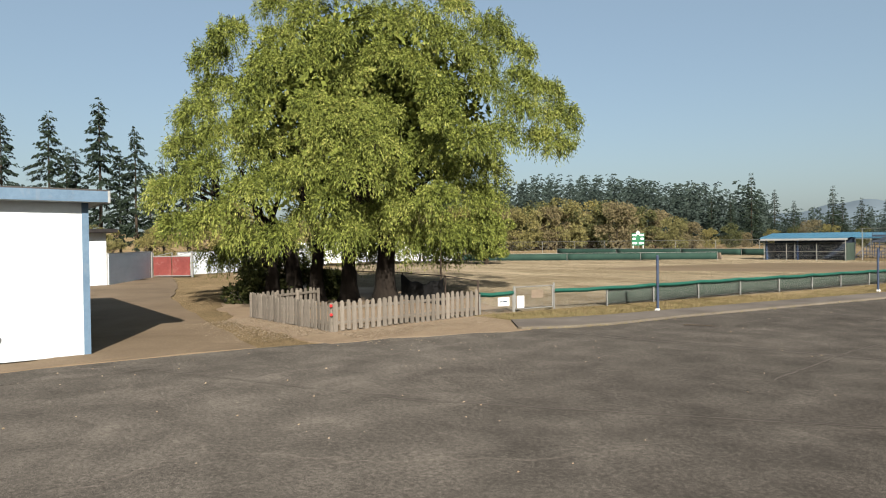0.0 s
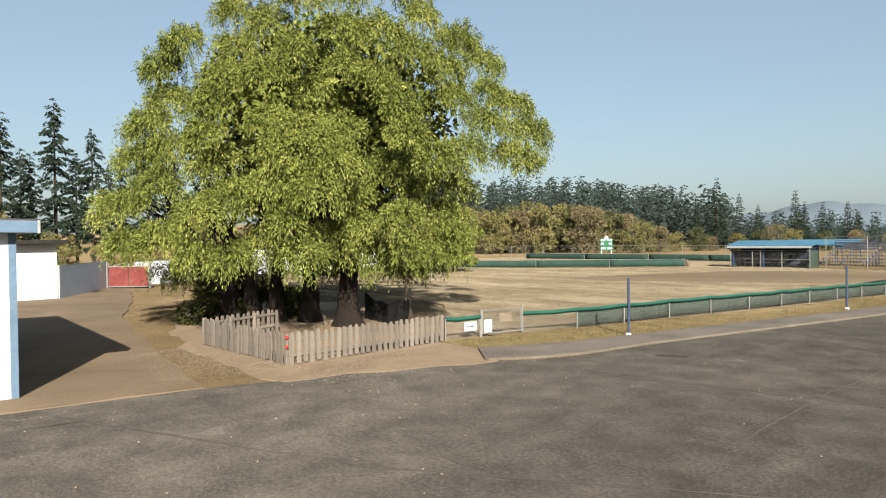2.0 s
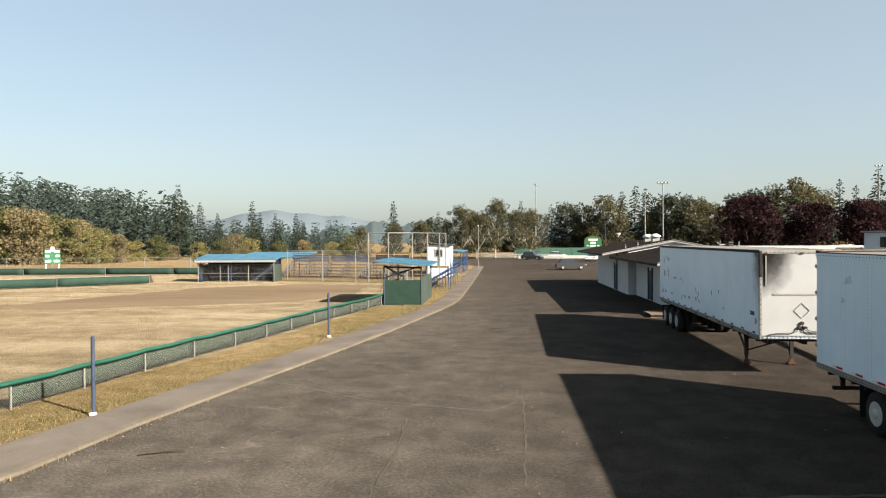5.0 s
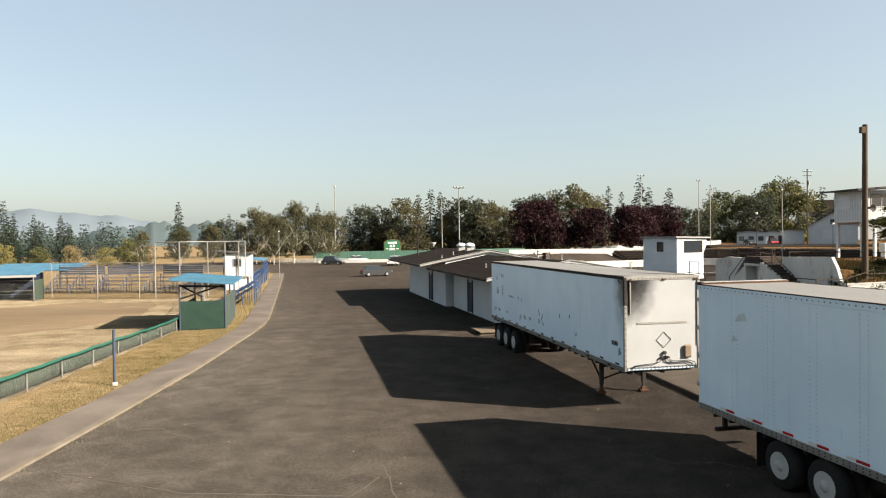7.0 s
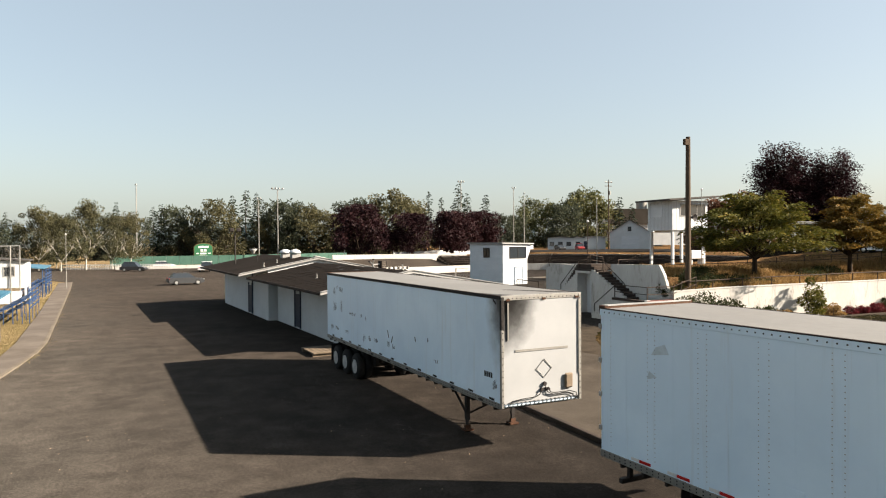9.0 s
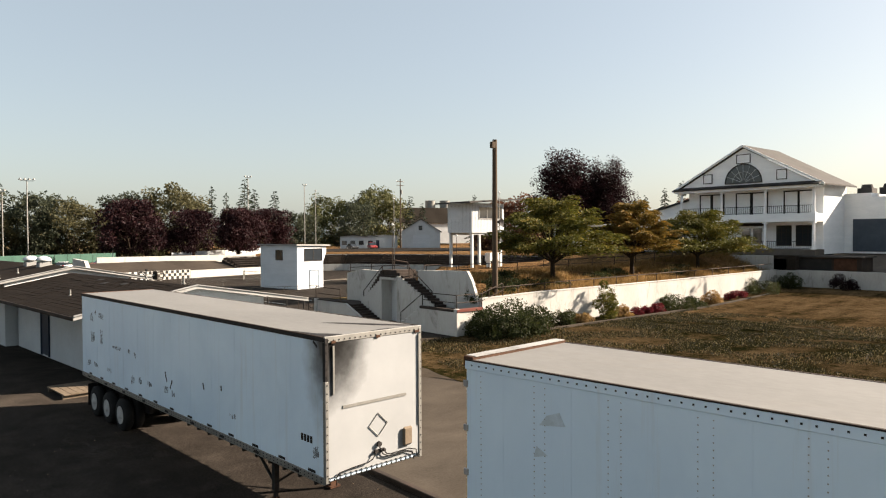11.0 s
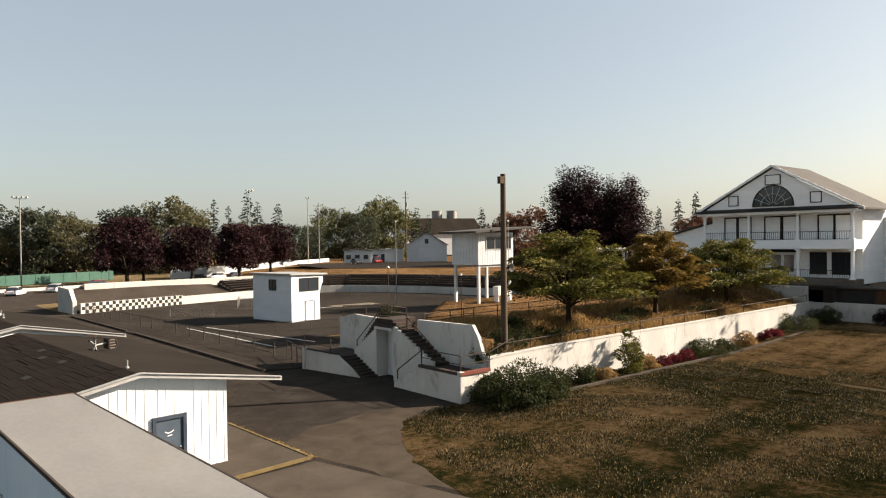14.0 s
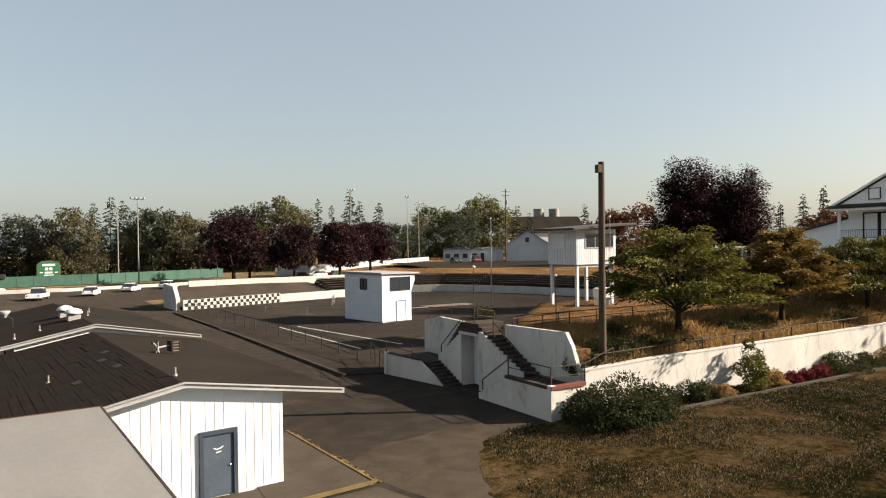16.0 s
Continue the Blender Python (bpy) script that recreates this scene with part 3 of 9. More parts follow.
def leaf_quads(c, d, length, width, rng, curl=0.35, face=None, loose=0.6):
    """Kite-shaped leaves at c that point along d and turn their face towards face."""
    d = d / (np.linalg.norm(d, axis=1, keepdims=True) + 1e-9)
    r = rng.normal(size=c.shape)
    if face is not None:
        r = face + r * loose
    s = np.cross(d, r)
    s /= np.linalg.norm(s, axis=1, keepdims=True) + 1e-9
    nrm = np.cross(s, d)
    L = (length * rng.uniform(0.7, 1.3, len(c)))[:, None]
    W = (width * rng.uniform(0.7, 1.3, len(c)))[:, None]
    return np.stack([c, c + d * L * 0.45 + s * W * 0.5 + nrm * W * curl * 0.3, c + d * L, c + d * L * 0.45 - s * W * 0.5 + nrm * W * curl * 0.3], axis=1)


# ---- ground ----
def sheet(name, pts, z, material, label, category=""):
    """A flat piece of ground over a plan outline, 6 cm thick, its top at z."""
    return solid(name, B().prism(pts, z - 0.06, z), material, label, category, "structure")


def wavy(pts, step, amp, seed):
    """A plan outline with an uneven edge."""
    rng = random.Random(seed)
    out = []
    for (ax, ay), (bx, by) in zip(pts, pts[1:] + pts[:1]):
        n = max(1, int(math.hypot(bx - ax, by - ay) / step))
        for i in range(n):
            f = i / n
            a = amp if i else amp * 0.4
            out.append((ax + (bx - ax) * f + rng.uniform(-a, a), ay + (by - ay) * f + rng.uniform(-a, a)))
    return out


solid("ground", B().prism([(-3500, -3500), (3500, -3500), (3500, 3500), (-3500, 3500)], -0.5, -0.03), "ground", "sun-dried grassland reaching to the horizon", "ground", "structure")

KERB = [(-15.75, 14.2), (-15.0, 15.6), (-14.65, 17.0), (-14.45, 20.5), (-13.8, 25.7), (-13.0, 31.8), (-12.2, 38.7), (-11.35, 49.4), (-11.15, 53.0), (-11.2, 57.0), (-12.3, 73.4), (-14.7, 107.9), (-15.7, 121)]
WALK_OUT = [(-17.6, 15.4), (-16.9, 17.0), (-16.45, 18.6), (-16.0, 22.0), (-15.4, 26.9), (-14.4, 33.6), (-13.95, 38.7), (-12.95, 47.0), (-12.65, 52.0), (-12.75, 57.0), (-13.8, 73.3), (-16.4, 107.9), (-17.4, 121)]

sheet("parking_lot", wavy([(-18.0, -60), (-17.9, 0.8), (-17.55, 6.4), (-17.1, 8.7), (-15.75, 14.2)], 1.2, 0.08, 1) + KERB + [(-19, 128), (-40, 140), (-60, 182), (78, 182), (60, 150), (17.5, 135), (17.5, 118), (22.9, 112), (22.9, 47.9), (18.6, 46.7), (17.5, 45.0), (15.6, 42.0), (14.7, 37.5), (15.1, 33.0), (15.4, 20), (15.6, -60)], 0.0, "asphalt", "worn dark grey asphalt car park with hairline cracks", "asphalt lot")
sheet("driveway", wavy([(-17.6, 6.5), (-18.1, 0.5), (-19.4, 2.0), (-33, 2.5), (-50, 6.0), (-60, 12.0), (-62, 15.6), (-48, 12.5), (-36, 9.0), (-26, 7.6)], 1.5, 0.12, 2), 0.012, "dust", "pale dusty concrete driveway past the white shed", "driveway")
sheet("ball_field", wavy([(-20.0, 15.5), (-19.3, 21.5), (-18.4, 27.5), (-17.4, 36), (-16.0, 53), (-17.5, 76), (-34, 79), (-45, 82), (-58, 100), (-100, 96), (-100, 70), (-72, 42), (-60, 20), (-32, 16)], 3, 0.2, 3), -0.006, "field", "sun-bleached mown straw grass of the ball field", "ball field")
sheet("infield", wavy([(-43, 49), (-39, 46.5), (-30, 50), (-23, 54.5), (-21.0, 62), (-22, 72), (-30, 74), (-38, 68), (-41, 58)], 1.5, 0.5, 4), 0.0, "infield", "bare brown infield dirt with pale patches", "infield")
sheet("verge", wavy([(-17.8, 15.5), (-19.6, 15.3), (-19.2, 21.5), (-18.2, 27.5), (-17.2, 36), (-15.9, 53), (-16.0, 66), (-19, 121), (-17.0, 121), (-16.2, 107.9), (-13.6, 73.3), (-12.55, 57.0), (-12.55, 52.0), (-13.8, 38.7), (-15.2, 26.9), (-16.3, 18.6)], 1.5, 0.08, 5), 0.02, "verge", "strip of dry grass between fence and footpath", "grass verge")
sheet("tree_dirt", wavy([(-17.0, 8.3), (-15.5, 14.3), (-17.5, 15.6), (-19.8, 17.8), (-27, 19.5), (-36, 20.5), (-44, 17), (-38, 12.5), (-30, 9.6), (-24, 8.1)], 0.8, 0.25, 6), 0.008, "dirt", "trodden dirt with dry leaves under the willow", "bare dirt")
sheet("lawn", wavy([(15.0, -60), (14.9, 20), (14.6, 33.0), (14.3, 37.5), (15.2, 42.0), (17.1, 45.2), (18.4, 47.0), (23.0, 48.1), (45, 48.1)], 0.7, 0.14, 7) + [(45, -60)], 0.014, "lawn", "patchy lawn half green and half dry straw", "lawn")

# lawn that rises gently towards the far wall
b = B()
prof = [(42.5, 0.008), (45.2, 0.02), (50, 0.1), (55, 0.27), (60, 0.5), (66.4, 0.85)]
b.grid([[Vector((x, y, z)) for x, z in prof] for y in (-60, -20, 0, 20, 35, 48.1)])
solid("lawn_rise", b, "lawndry", "patchy lawn rising gently to a white wall", "lawn", "structure")

def rise_z(x, y):
    """Height of the ground behind the race track."""
    f = min(1.0, max(0.0, (x - 0.28 * (y - 120) - 52) / 14))
    return 2.5 * f * f * (3 - 2 * f)


# upper terrace with its grassy bank
b = B()
nx, ny = 48, 40
vs, fs = [], []
for i in range(nx + 1):
    for j in range(ny + 1):
        x = 25.14 + i * (66.2 - 25.14) / nx
        y = 48.25 + j * (78 - 48.25) / ny
        top = 3.0 + max(0.0, (x - 50) / 18) * 1.1
        f = min(1.0, max(0.0, (y - 48.3) / 5.5))
        z = 2.1 + (top - 2.1) * (f * f * (3 - 2 * f))
        if y > 69:
            g = min(1.0, (y - 69) / 8)
            z += (0.1 - z) * (g * g * (3 - 2 * g))
        z += 0.22 * noise.noise((x * 0.45, y * 0.6, 3.0)) * min(1.0, (y - 48.25) * 2)
        g = min(1.0, max(0.0, ((x - 25.4) - max(0.0, y - 57.5) * 1.05) / 3.0 + 0.3))
        z = -0.2 + (z + 0.2) * (g * g * (3 - 2 * g)) if y > 57 else z
        vs.append((x, y, z))
for i in range(nx):
    for j in range(ny):
        a = i * (ny + 1) + j
        fs.append((a, a + ny + 1, a + ny + 2, a + 1))
b.add(vs, fs, True)
bank = solid("bank", b, "bank", "brown grassy bank above a white retaining wall", "grass bank", "structure")
b = B()
b.slab([(66.2, 46.2, 3.9), (130, 46.2, 4.4), (130, 130, 4.4), (66.2, 80, 4.0)], (0, 0, -4))
solid("upper_ground", b, "asphalt", "paved upper yard in front of the white hall", "paved yard", "structure")
b = B()
b.slab([(66.8, -20, 2.35), (72, -20, 2.5), (72, 46.2, 2.5), (66.8, 46.2, 2.35)], (0, 0, -2.3))
b.slab([(72, -20, 2.5), (76, -20, 4.0), (76, 46.2, 4.0), (72, 46.2, 2.5)], (0, 0, -2.3))
b.slab([(76, -20, 4.0), (130, -20, 4.3), (130, 46.2, 4.3), (76, 46.2, 4.0)], (0, 0, -2.3))
solid("side_yard", b, "concrete", "paved side yard below the white hall", "paved yard", "structure")

# footpath and kerb
b = B()
for (a, c), (d, e) in zip(zip(KERB, WALK_OUT), zip(KERB[1:], WALK_OUT[1:])):
    b.slab([(a[0] - 0.16, a[1], 0.07), (d[0] - 0.16, d[1], 0.07), (*e, 0.06), (*c, 0.06)], (0, 0, -0.12))
solid("pavement", b, "concrete", "narrow concrete footpath along the car park", "footpath", "structure")
b = B()
for a, d in zip(KERB, KERB[1:]):
    b.slab([(a[0] - 0.17, a[1], 0.085), (a[0], a[1], 0.07), (d[0], d[1], 0.07), (d[0] - 0.17, d[1], 0.085)], (0, 0, -0.1))
solid("kerb", b, "kerb", "chipped pale concrete kerb beside the asphalt", "kerb", "structure")


# ---- semi-trailers ----
def semi_trailer(at, turn, length, W, z0, label, noselabel, sooty, tape):
    """A box trailer: nose at y 0, rear at y = length, skin from z0 to z 4.11; x 0 is its left side."""
    t = thing("semi_trailer", at, label, "trailer", "parked trailers", turn)
    z1, L = 4.11, length
    bodyb = B().box((0, 0.02, z0), (W, L, z1 - 0.02), c=0.03)
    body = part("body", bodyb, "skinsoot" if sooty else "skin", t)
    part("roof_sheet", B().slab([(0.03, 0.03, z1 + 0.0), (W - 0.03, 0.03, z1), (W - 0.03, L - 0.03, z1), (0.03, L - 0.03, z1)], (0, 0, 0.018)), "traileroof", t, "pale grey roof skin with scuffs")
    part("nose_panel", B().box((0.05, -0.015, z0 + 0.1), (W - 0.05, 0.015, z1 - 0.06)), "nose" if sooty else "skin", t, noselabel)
    for xx in (-0.012, W - 0.03):
        rail = part("top_rail", B().box((xx, 0.0, z1 - (0.07 if sooty else 0.13)), (xx + 0.042, L, z1 + 0.002), c=0.006), "frame" if sooty else "skin", t, "roof edge rail")
        part("lip", B().box((xx - 0.006, 0.0, z1 + 0.003), (xx + 0.048, L, z1 + 0.026), c=0.004), "stepdark", rail, "dark folded roof edge")
        part("bottom_rail", B().box((xx, 0.0, z0 - 0.02), (xx + 0.042, L, z0 + 0.13), c=0.008), "galv", t, "riveted lower rail")
    for yy, nm in ((-0.03, "front_header"), (L - 0.02, "rear_header")):
        part(nm, B().box((0.0, yy, z1 - 0.1), (W, yy + 0.06, z1 + 0.03), c=0.01), "rust" if nm == "rear_header" else "galv", t, "rust-streaked header")
    for xx in (0.0, W - 0.09):
        soot = 0.85 if sooty and xx == 0.0 else 0.0
        part("corner_post", B().box((xx, -0.035, z0), (xx + 0.09, 0.05, z1 - soot), c=0.012), "galv", t)
        if soot:
            part("corner_post", B().box((xx, -0.035, z1 - soot), (xx + 0.09, 0.05, z1), c=0.012), "frame", t, "soot-blackened upper corner post")
    # rivets along rails and side seams
    rb = B()
    rng = random.Random(3)
    for k in range(int(L / 0.15)):
        for zz in (z0 + 0.03, z0 + 0.09, z1 - 0.06):
            y = 0.1 + k * 0.15
            rb.box((-0.02, y - 0.012, zz - 0.012), (-0.01, y + 0.012, zz + 0.012))
    for k in range(int(W / 0.13)):
        for zz in (z0 + 0.05, z0 + 0.11, z1 - 0.05):
            x = 0.08 + k * 0.13
            rb.box((x - 0.012, -0.04, zz - 0.012), (x + 0.012, -0.02, zz + 0.012))
    for k in range(17):
        for xx in (0.045, W - 0.045):
            rb.box((xx - 0.012, -0.045, z0 + 0.15 + k * 0.16), (xx + 0.012, -0.034, z0 + 0.174 + k * 0.16))
    part("rivets", rb, "frame", t)["kind"] = "stuff"
    sb = B()
    for k in range(int(L / 1.22)):
        sb.box((-0.003, 1.22 * (k + 1), z0 + 0.13), (0.004, 1.22 * (k + 1) + 0.04, z1 - 0.13))
    part("panel_seams", sb, "skin", t)["kind"] = "stuff"
    # chassis, suspension and wheels at the rear
    fb = B()
    for xx in (0.62, W - 0.74):
        fb.box((xx, 1.0, z0 - 0.3), (xx + 0.12, L - 0.2, z0 - 0.02))
    for k in range(int(L / 0.6)):
        fb.box((0.05, 0.4 + k * 0.6, z0 - 0.12), (W - 0.05, 0.46 + k * 0.6, z0 - 0.02))
    part("chassis", fb, "frame", t, "black steel under-frame")
    rear = L - (1.15 if sooty else 2.9)
    n_axles = 3 if sooty else 2
    for k in range(n_axles):
        y = rear - 1.25 * k
        ax = part("axle", B().rod((0.2, y, 0.5), (W - 0.2, y, 0.5), 0.07), "frame", t)
        for xx, s in ((0.02, 1), (0.34, 1), (W - 0.32, -1), (W - 0.64, -1)):
            wheel = part("tyre", B().lathe([(0.27, 0.0), (0.45, 0.01), (0.505, 0.05), (0.51, 0.14), (0.505, 0.23), (0.45, 0.28), (0.27, 0.28)], 28, (xx, y, 0.51), 'x'), "rubber", t)
            if xx in (0.02, W - 0.32):
                ox = xx + 0.005 if s > 0 else xx + 0.275
                rim = part("rim", B().lathe([(0.28, 0.0), (0.27, 0.012 * s), (0.24, 0.05 * s), (0.13, 0.07 * s), (0.12, 0.0), (0.07, -0.03 * s), (0.0, -0.035 * s)], 24, (ox - 0.012 * s, y, 0.51), 'x'), "rim", wheel, "scuffed white wheel rim")
    part("suspension", B().box((0.65, rear - 3.2, 0.55), (0.8, rear + 0.6, 0.95)).box((W - 0.8, rear - 3.2, 0.55), (W - 0.65, rear + 0.6, 0.95)), "frame", t)
    # mud flaps, bumper
    for xx in (0.05, W - 0.65):
        part("mud_flap", B().box((xx, rear + 0.75, 0.25), (xx + 0.6, rear + 0.77, 1.0)), "rubber", t)
    bp = B().box((0.3, L - 0.32, 0.5), (W - 0.3, L - 0.22, 0.6))
    for xx in (0.5, W - 0.6):
        bp.box((xx, L - 0.32, 0.6), (xx + 0.1, L - 0.24, z0))
    part("rear_bumper", bp, "frame", t)
    # landing gear
    ly = 2.7
    for xx in (0.42, W - 0.54):
        leg = part("landing_leg", B().box((xx, ly - 0.06, 0.32), (xx + 0.12, ly + 0.06, z0 - 0.02)).box((xx + 0.02, ly - 0.04, 0.06), (xx + 0.1, ly + 0.04, 0.34)), "frame", t)
        part("foot", B().box((xx - 0.08, ly - 0.13, 0.02), (xx + 0.2, ly + 0.13, 0.07)).box((xx - 0.02, ly - 0.05, 0.05), (xx + 0.14, ly + 0.05, 0.18)), "rust", leg)
        part("brace", B().bar((xx + 0.06, ly + 0.05, 0.5), (xx + 0.06, ly + 1.0, z0 - 0.1), 0.05, 0.05), "frame", t)
    part("cross_brace", B().bar((0.5, ly, 0.95), (W - 0.5, ly, 0.95), 0.05, 0.08).bar((0.5, ly, 0.5), (W - 0.5, ly, 0.95), 0.03, 0.05), "frame", t)
    if tape:
        for k in range(int(L / 0.95)):
            part("reflector_strip", B().box((-0.022, 0.4 + k * 0.95, z0 + 0.16), (-0.014, 0.7 + k * 0.95, z0 + 0.215)), "lampred", t)
    else:
        for k in range(9):
            part("marker_lamp", B().box((-0.03, 0.9 + k * (L - 1.8) / 8, z0 + 0.02), (-0.012, 1.1 + k * (L - 1.8) / 8, z0 + 0.08), c=0.005), "frame", t)
    return t


T1 = semi_trailer((2.19, 28.48, 0), 3.1, 15.05, 2.5, 1.27, "white box semi-trailer with a soot-blackened front corner", "white front panel dimmed for the sun, with soot and a placard frame", True, False)
T2 = semi_trailer((3.72, 10.76, 0), 4.34, 14.2, 2.51, 1.07, "white box semi-trailer with red reflector strips", "white front panel", False, True)

# ---- the long hall ----
SLOPE = 0.19


def gable_block(parent, y0, y1, xl, xr, xa, za, wl, wr, hw, roofmat, rake, deep=0.12, fall=SLOPE):
    """Walls and a shallow two-sided roof: eaves at xl and xr, ridge at xa, za; walls at wl and wr."""
    zl, zr = za - (xa - xl) * SLOPE, za - (xr - xa) * fall
    eh = lambda x: za - abs(x - xa) * (SLOPE if x < xa else fall) - 0.14
    wb = B()
    t = 0.16
    wb.slab([(wl, y0, 0), (wl, y0, eh(wl)), (xa, y0, eh(xa)), (wr, y0, eh(wr)), (wr, y0, 0)], (0, t, 0))
    wb.slab([(wl, y1, 0), (wl, y1, eh(wl)), (xa, y1, eh(xa)), (wr, y1, eh(wr)), (wr, y1, 0)], (0, -t, 0))
    wb.box((wl, y0 + t, 0), (wl + t, y1 - t, eh(wl)))
    wb.box((wr - t, y0 + t, 0), (wr, y1 - t, eh(wr)))
    walls = part("wall", wb, "white", parent)
    ya, yb = y0 - rake, y1 + 0.3
    part("roof", B().slab([(xl, ya, zl), (xa, ya, za), (xa, yb, za), (xl, yb, zl)], (0, 0, -0.1)), roofmat, parent, "dark weathered shingle slope")
    part("roof", B().slab([(xa, ya, za), (xr, ya, zr), (xr, yb, zr), (xa, yb, za)], (0, 0, -0.1)), "membrane", parent, "brown roof membrane slope")
    fb = B()
    fb.slab([(xl - 0.02, ya - 0.04, zl + 0.03), (xa, ya - 0.04, za + 0.03), (xa, ya - 0.04, za - deep), (xl - 0.02, ya - 0.04, zl - deep)], (0, 0.038, 0))
    fb.slab([(xa, ya - 0.04, za + 0.03), (xr + 0.02, ya - 0.04, zr + 0.03), (xr + 0.02, ya - 0.04, zr - deep), (xa, ya - 0.04, za - deep)], (0, 0.038, 0))
    part("fascia", fb, "fascia", parent, "peeling white rake board")
    part("flashing", B().bar((xl, ya - 0.02, zl + 0.045), (xa, ya - 0.02, za + 0.045), 0.16, 0.03).bar((xa, ya - 0.02, za + 0.045), (xr, ya - 0.02, zr + 0.045), 0.16, 0.03), "fascia", parent)
    for x, z in ((xl, zl),):
        part("gutter", B().box((x - 0.05, ya, z - 0.14), (x + 0.05, yb, z + 0.015), c=0.01), "stepdark", parent)
    return walls


hall = thing("long_hall", (6.53, 46.41, 0), "long low white hall with a dark shallow gabled roof", "building", turn=4.6)
gable_block(hall, 0.0, 15.9, -5.0, 5.44, -0.12, 4.0, -2.95, 3.26, 3.35, "shingle", 0.35, fall=0.165)
gable_block(hall, 16.1, 32.5, -5.6, 5.2, 0.0, 4.36, -3.55, 3.2, 3.4, "shingle", 0.2)
# batten strips on the gable wall
for k in range(21):
    x = -2.85 + k * 0.3
    z1 = 4.0 - abs(x + 0.12) * (SLOPE if x < -0.12 else 0.165) - 0.16
    if 0.35 < x < 1.7:
        continue
    part("batten", B().box((x - 0.009, -0.012, 0.12), (x + 0.009, 0.0, z1)), "white", hall)
for x in (0.62, 0.92, 1.22):
    part("batten", B().box((x - 0.009, -0.012, 2.32), (x + 0.009, 0.0, 4.0 - (x + 0.12) * 0.165 - 0.16)), "white", hall)
part("base_trim", B().box((1.62, -0.03, 0.06), (3.26, 0.0, 0.14)).box((-2.95, -0.03, 0.06), (0.4, 0.0, 0.14)), "white", hall)
# blue door in the gable
dr = part("door", B().box((0.52, -0.03, 0.12), (1.5, 0.0, 2.16), c=0.006), "bluedoor", hall, "slate blue steel door with scuffed paint")
for a, c in (((0.38, -0.09, 0.08), (0.52, 0.0, 2.3)), ((1.5, -0.09, 0.08), (1.64, 0.0, 2.3)), ((0.52, -0.09, 2.16), (1.5, 0.0, 2.3))):
    part("door_trim", B().box(a, c, c=0.006), "trimblue", hall)
part("handle", B().lathe([(0.0, 0), (0.025, 0.005), (0.032, 0.03), (0.025, 0.055), (0.0, 0.06)], 12, (1.4, -0.09, 1.1), 'y'), "chrome", dr, "round metal knob")
for p, q in (((0.85, 1.72), (0.95, 1.66)), ((0.95, 1.66), (1.06, 1.68)), ((1.06, 1.68), (1.17, 1.74)), ((0.93, 1.56), (1.1, 1.58))):
    part("scuff_bar", B().bar((p[0], -0.034, p[1]), (q[0], -0.034, q[1]), 0.012, 0.035), "sign", dr)
# side doors and wall trim on the car-park side
for y, wdt in ((10.2, 1.1), (21.2, 1.0)):
    x = -2.96 if y < 16 else -3.56
    d = part("side_door", B().box((x - 0.03, y, 0.1), (x + 0.0, y + wdt, 2.2)), "navy", hall, "dark recessed side door")
    part("door_trim", B().box((x - 0.07, y - 0.14, 0.05), (x, y, 2.4)).box((x - 0.07, y + wdt, 0.05), (x, y + wdt + 0.14, 2.4)), "navy", hall)
part("downpipe", B().rod((-3.66, 20.6, 0.1), (-3.66, 20.6, 3.3), 0.05), "navy", hall)
for x, y in ((0.0, 1.2), (-3.2, 6.0), (-3.4, 18.0), (-2.2, 19.0), (0.6, 22.5), (1.2, 26)):
    zz = (4.0 if y < 16 else 4.36) - abs(x) * SLOPE + 0.02
    part("roof_vent", B().rod((x, y, zz - 0.05), (x, y, zz + 0.28), 0.04).rod((x, y, zz), (x, y, zz + 0.06), 0.09, 0.05), "galv", hall, "short vent pipe")

for x, y in ((-0.5, 23.0), (-0.4, 20.5)):
    zz = 4.36 - abs(x) * SLOPE
    v = part("roof_ventilator", B().box((x - 0.32, y - 0.32, zz - 0.1), (x + 0.32, y + 0.32, zz + 0.28), c=0.02), "fascia", hall, "white mushroom roof ventilator")
    part("cap", B().lathe([(0.25, 0), (0.46, 0.04), (0.46, 0.12), (0.34, 0.26), (0.12, 0.34), (0, 0.35)], 18, (x, y, zz + 0.3)), "white", v)
# concrete apron and its weedy timber edge
apron = solid("apron", B().prism([(8.7, 44.6), (12.35, 44.95), (11.9, 52.7), (9.2, 52.5)], 0.0, 0.13), "oldpad", "low concrete apron beside the blue door", "concrete pad", "structure")
solid("apron_front", B().prism([(2.9, 44.4), (8.7, 44.6), (9.2, 46.4), (3.0, 46.4)], 0.0, 0.12), "oldpad", "low concrete apron along the gable wall", "concrete pad", "structure")
sheet("dusty_patch", wavy([(12.8, 44.6), (13.6, 40.5), (14.9, 37.6), (15.6, 42.0), (18.4, 46.7), (22.0, 47.7), (21.6, 49.5), (18.0, 49.6), (14.6, 49.0), (12.6, 47.6)], 0.6, 0.22, 15), 0.006, "dustyasphalt", "dusty worn asphalt at the edge of the lawn", "paving")
M["yellow"] = surf("faded yellow edge", (0.0738, 0.0501, 0.0211), (0.137, 0.1, 0.0448), 0.85, big=2, fine=20, bumps=0.3)
solid("pad_edging", B().bar((8.6, 44.55, 0.1), (12.42, 44.9, 0.1), 0.1, 0.12).bar((12.42, 44.9, 0.1), (11.95, 52.8, 0.1), 0.1, 0.12), "yellow", "yellow-painted edging board of the concrete pad", "edging", "structure")
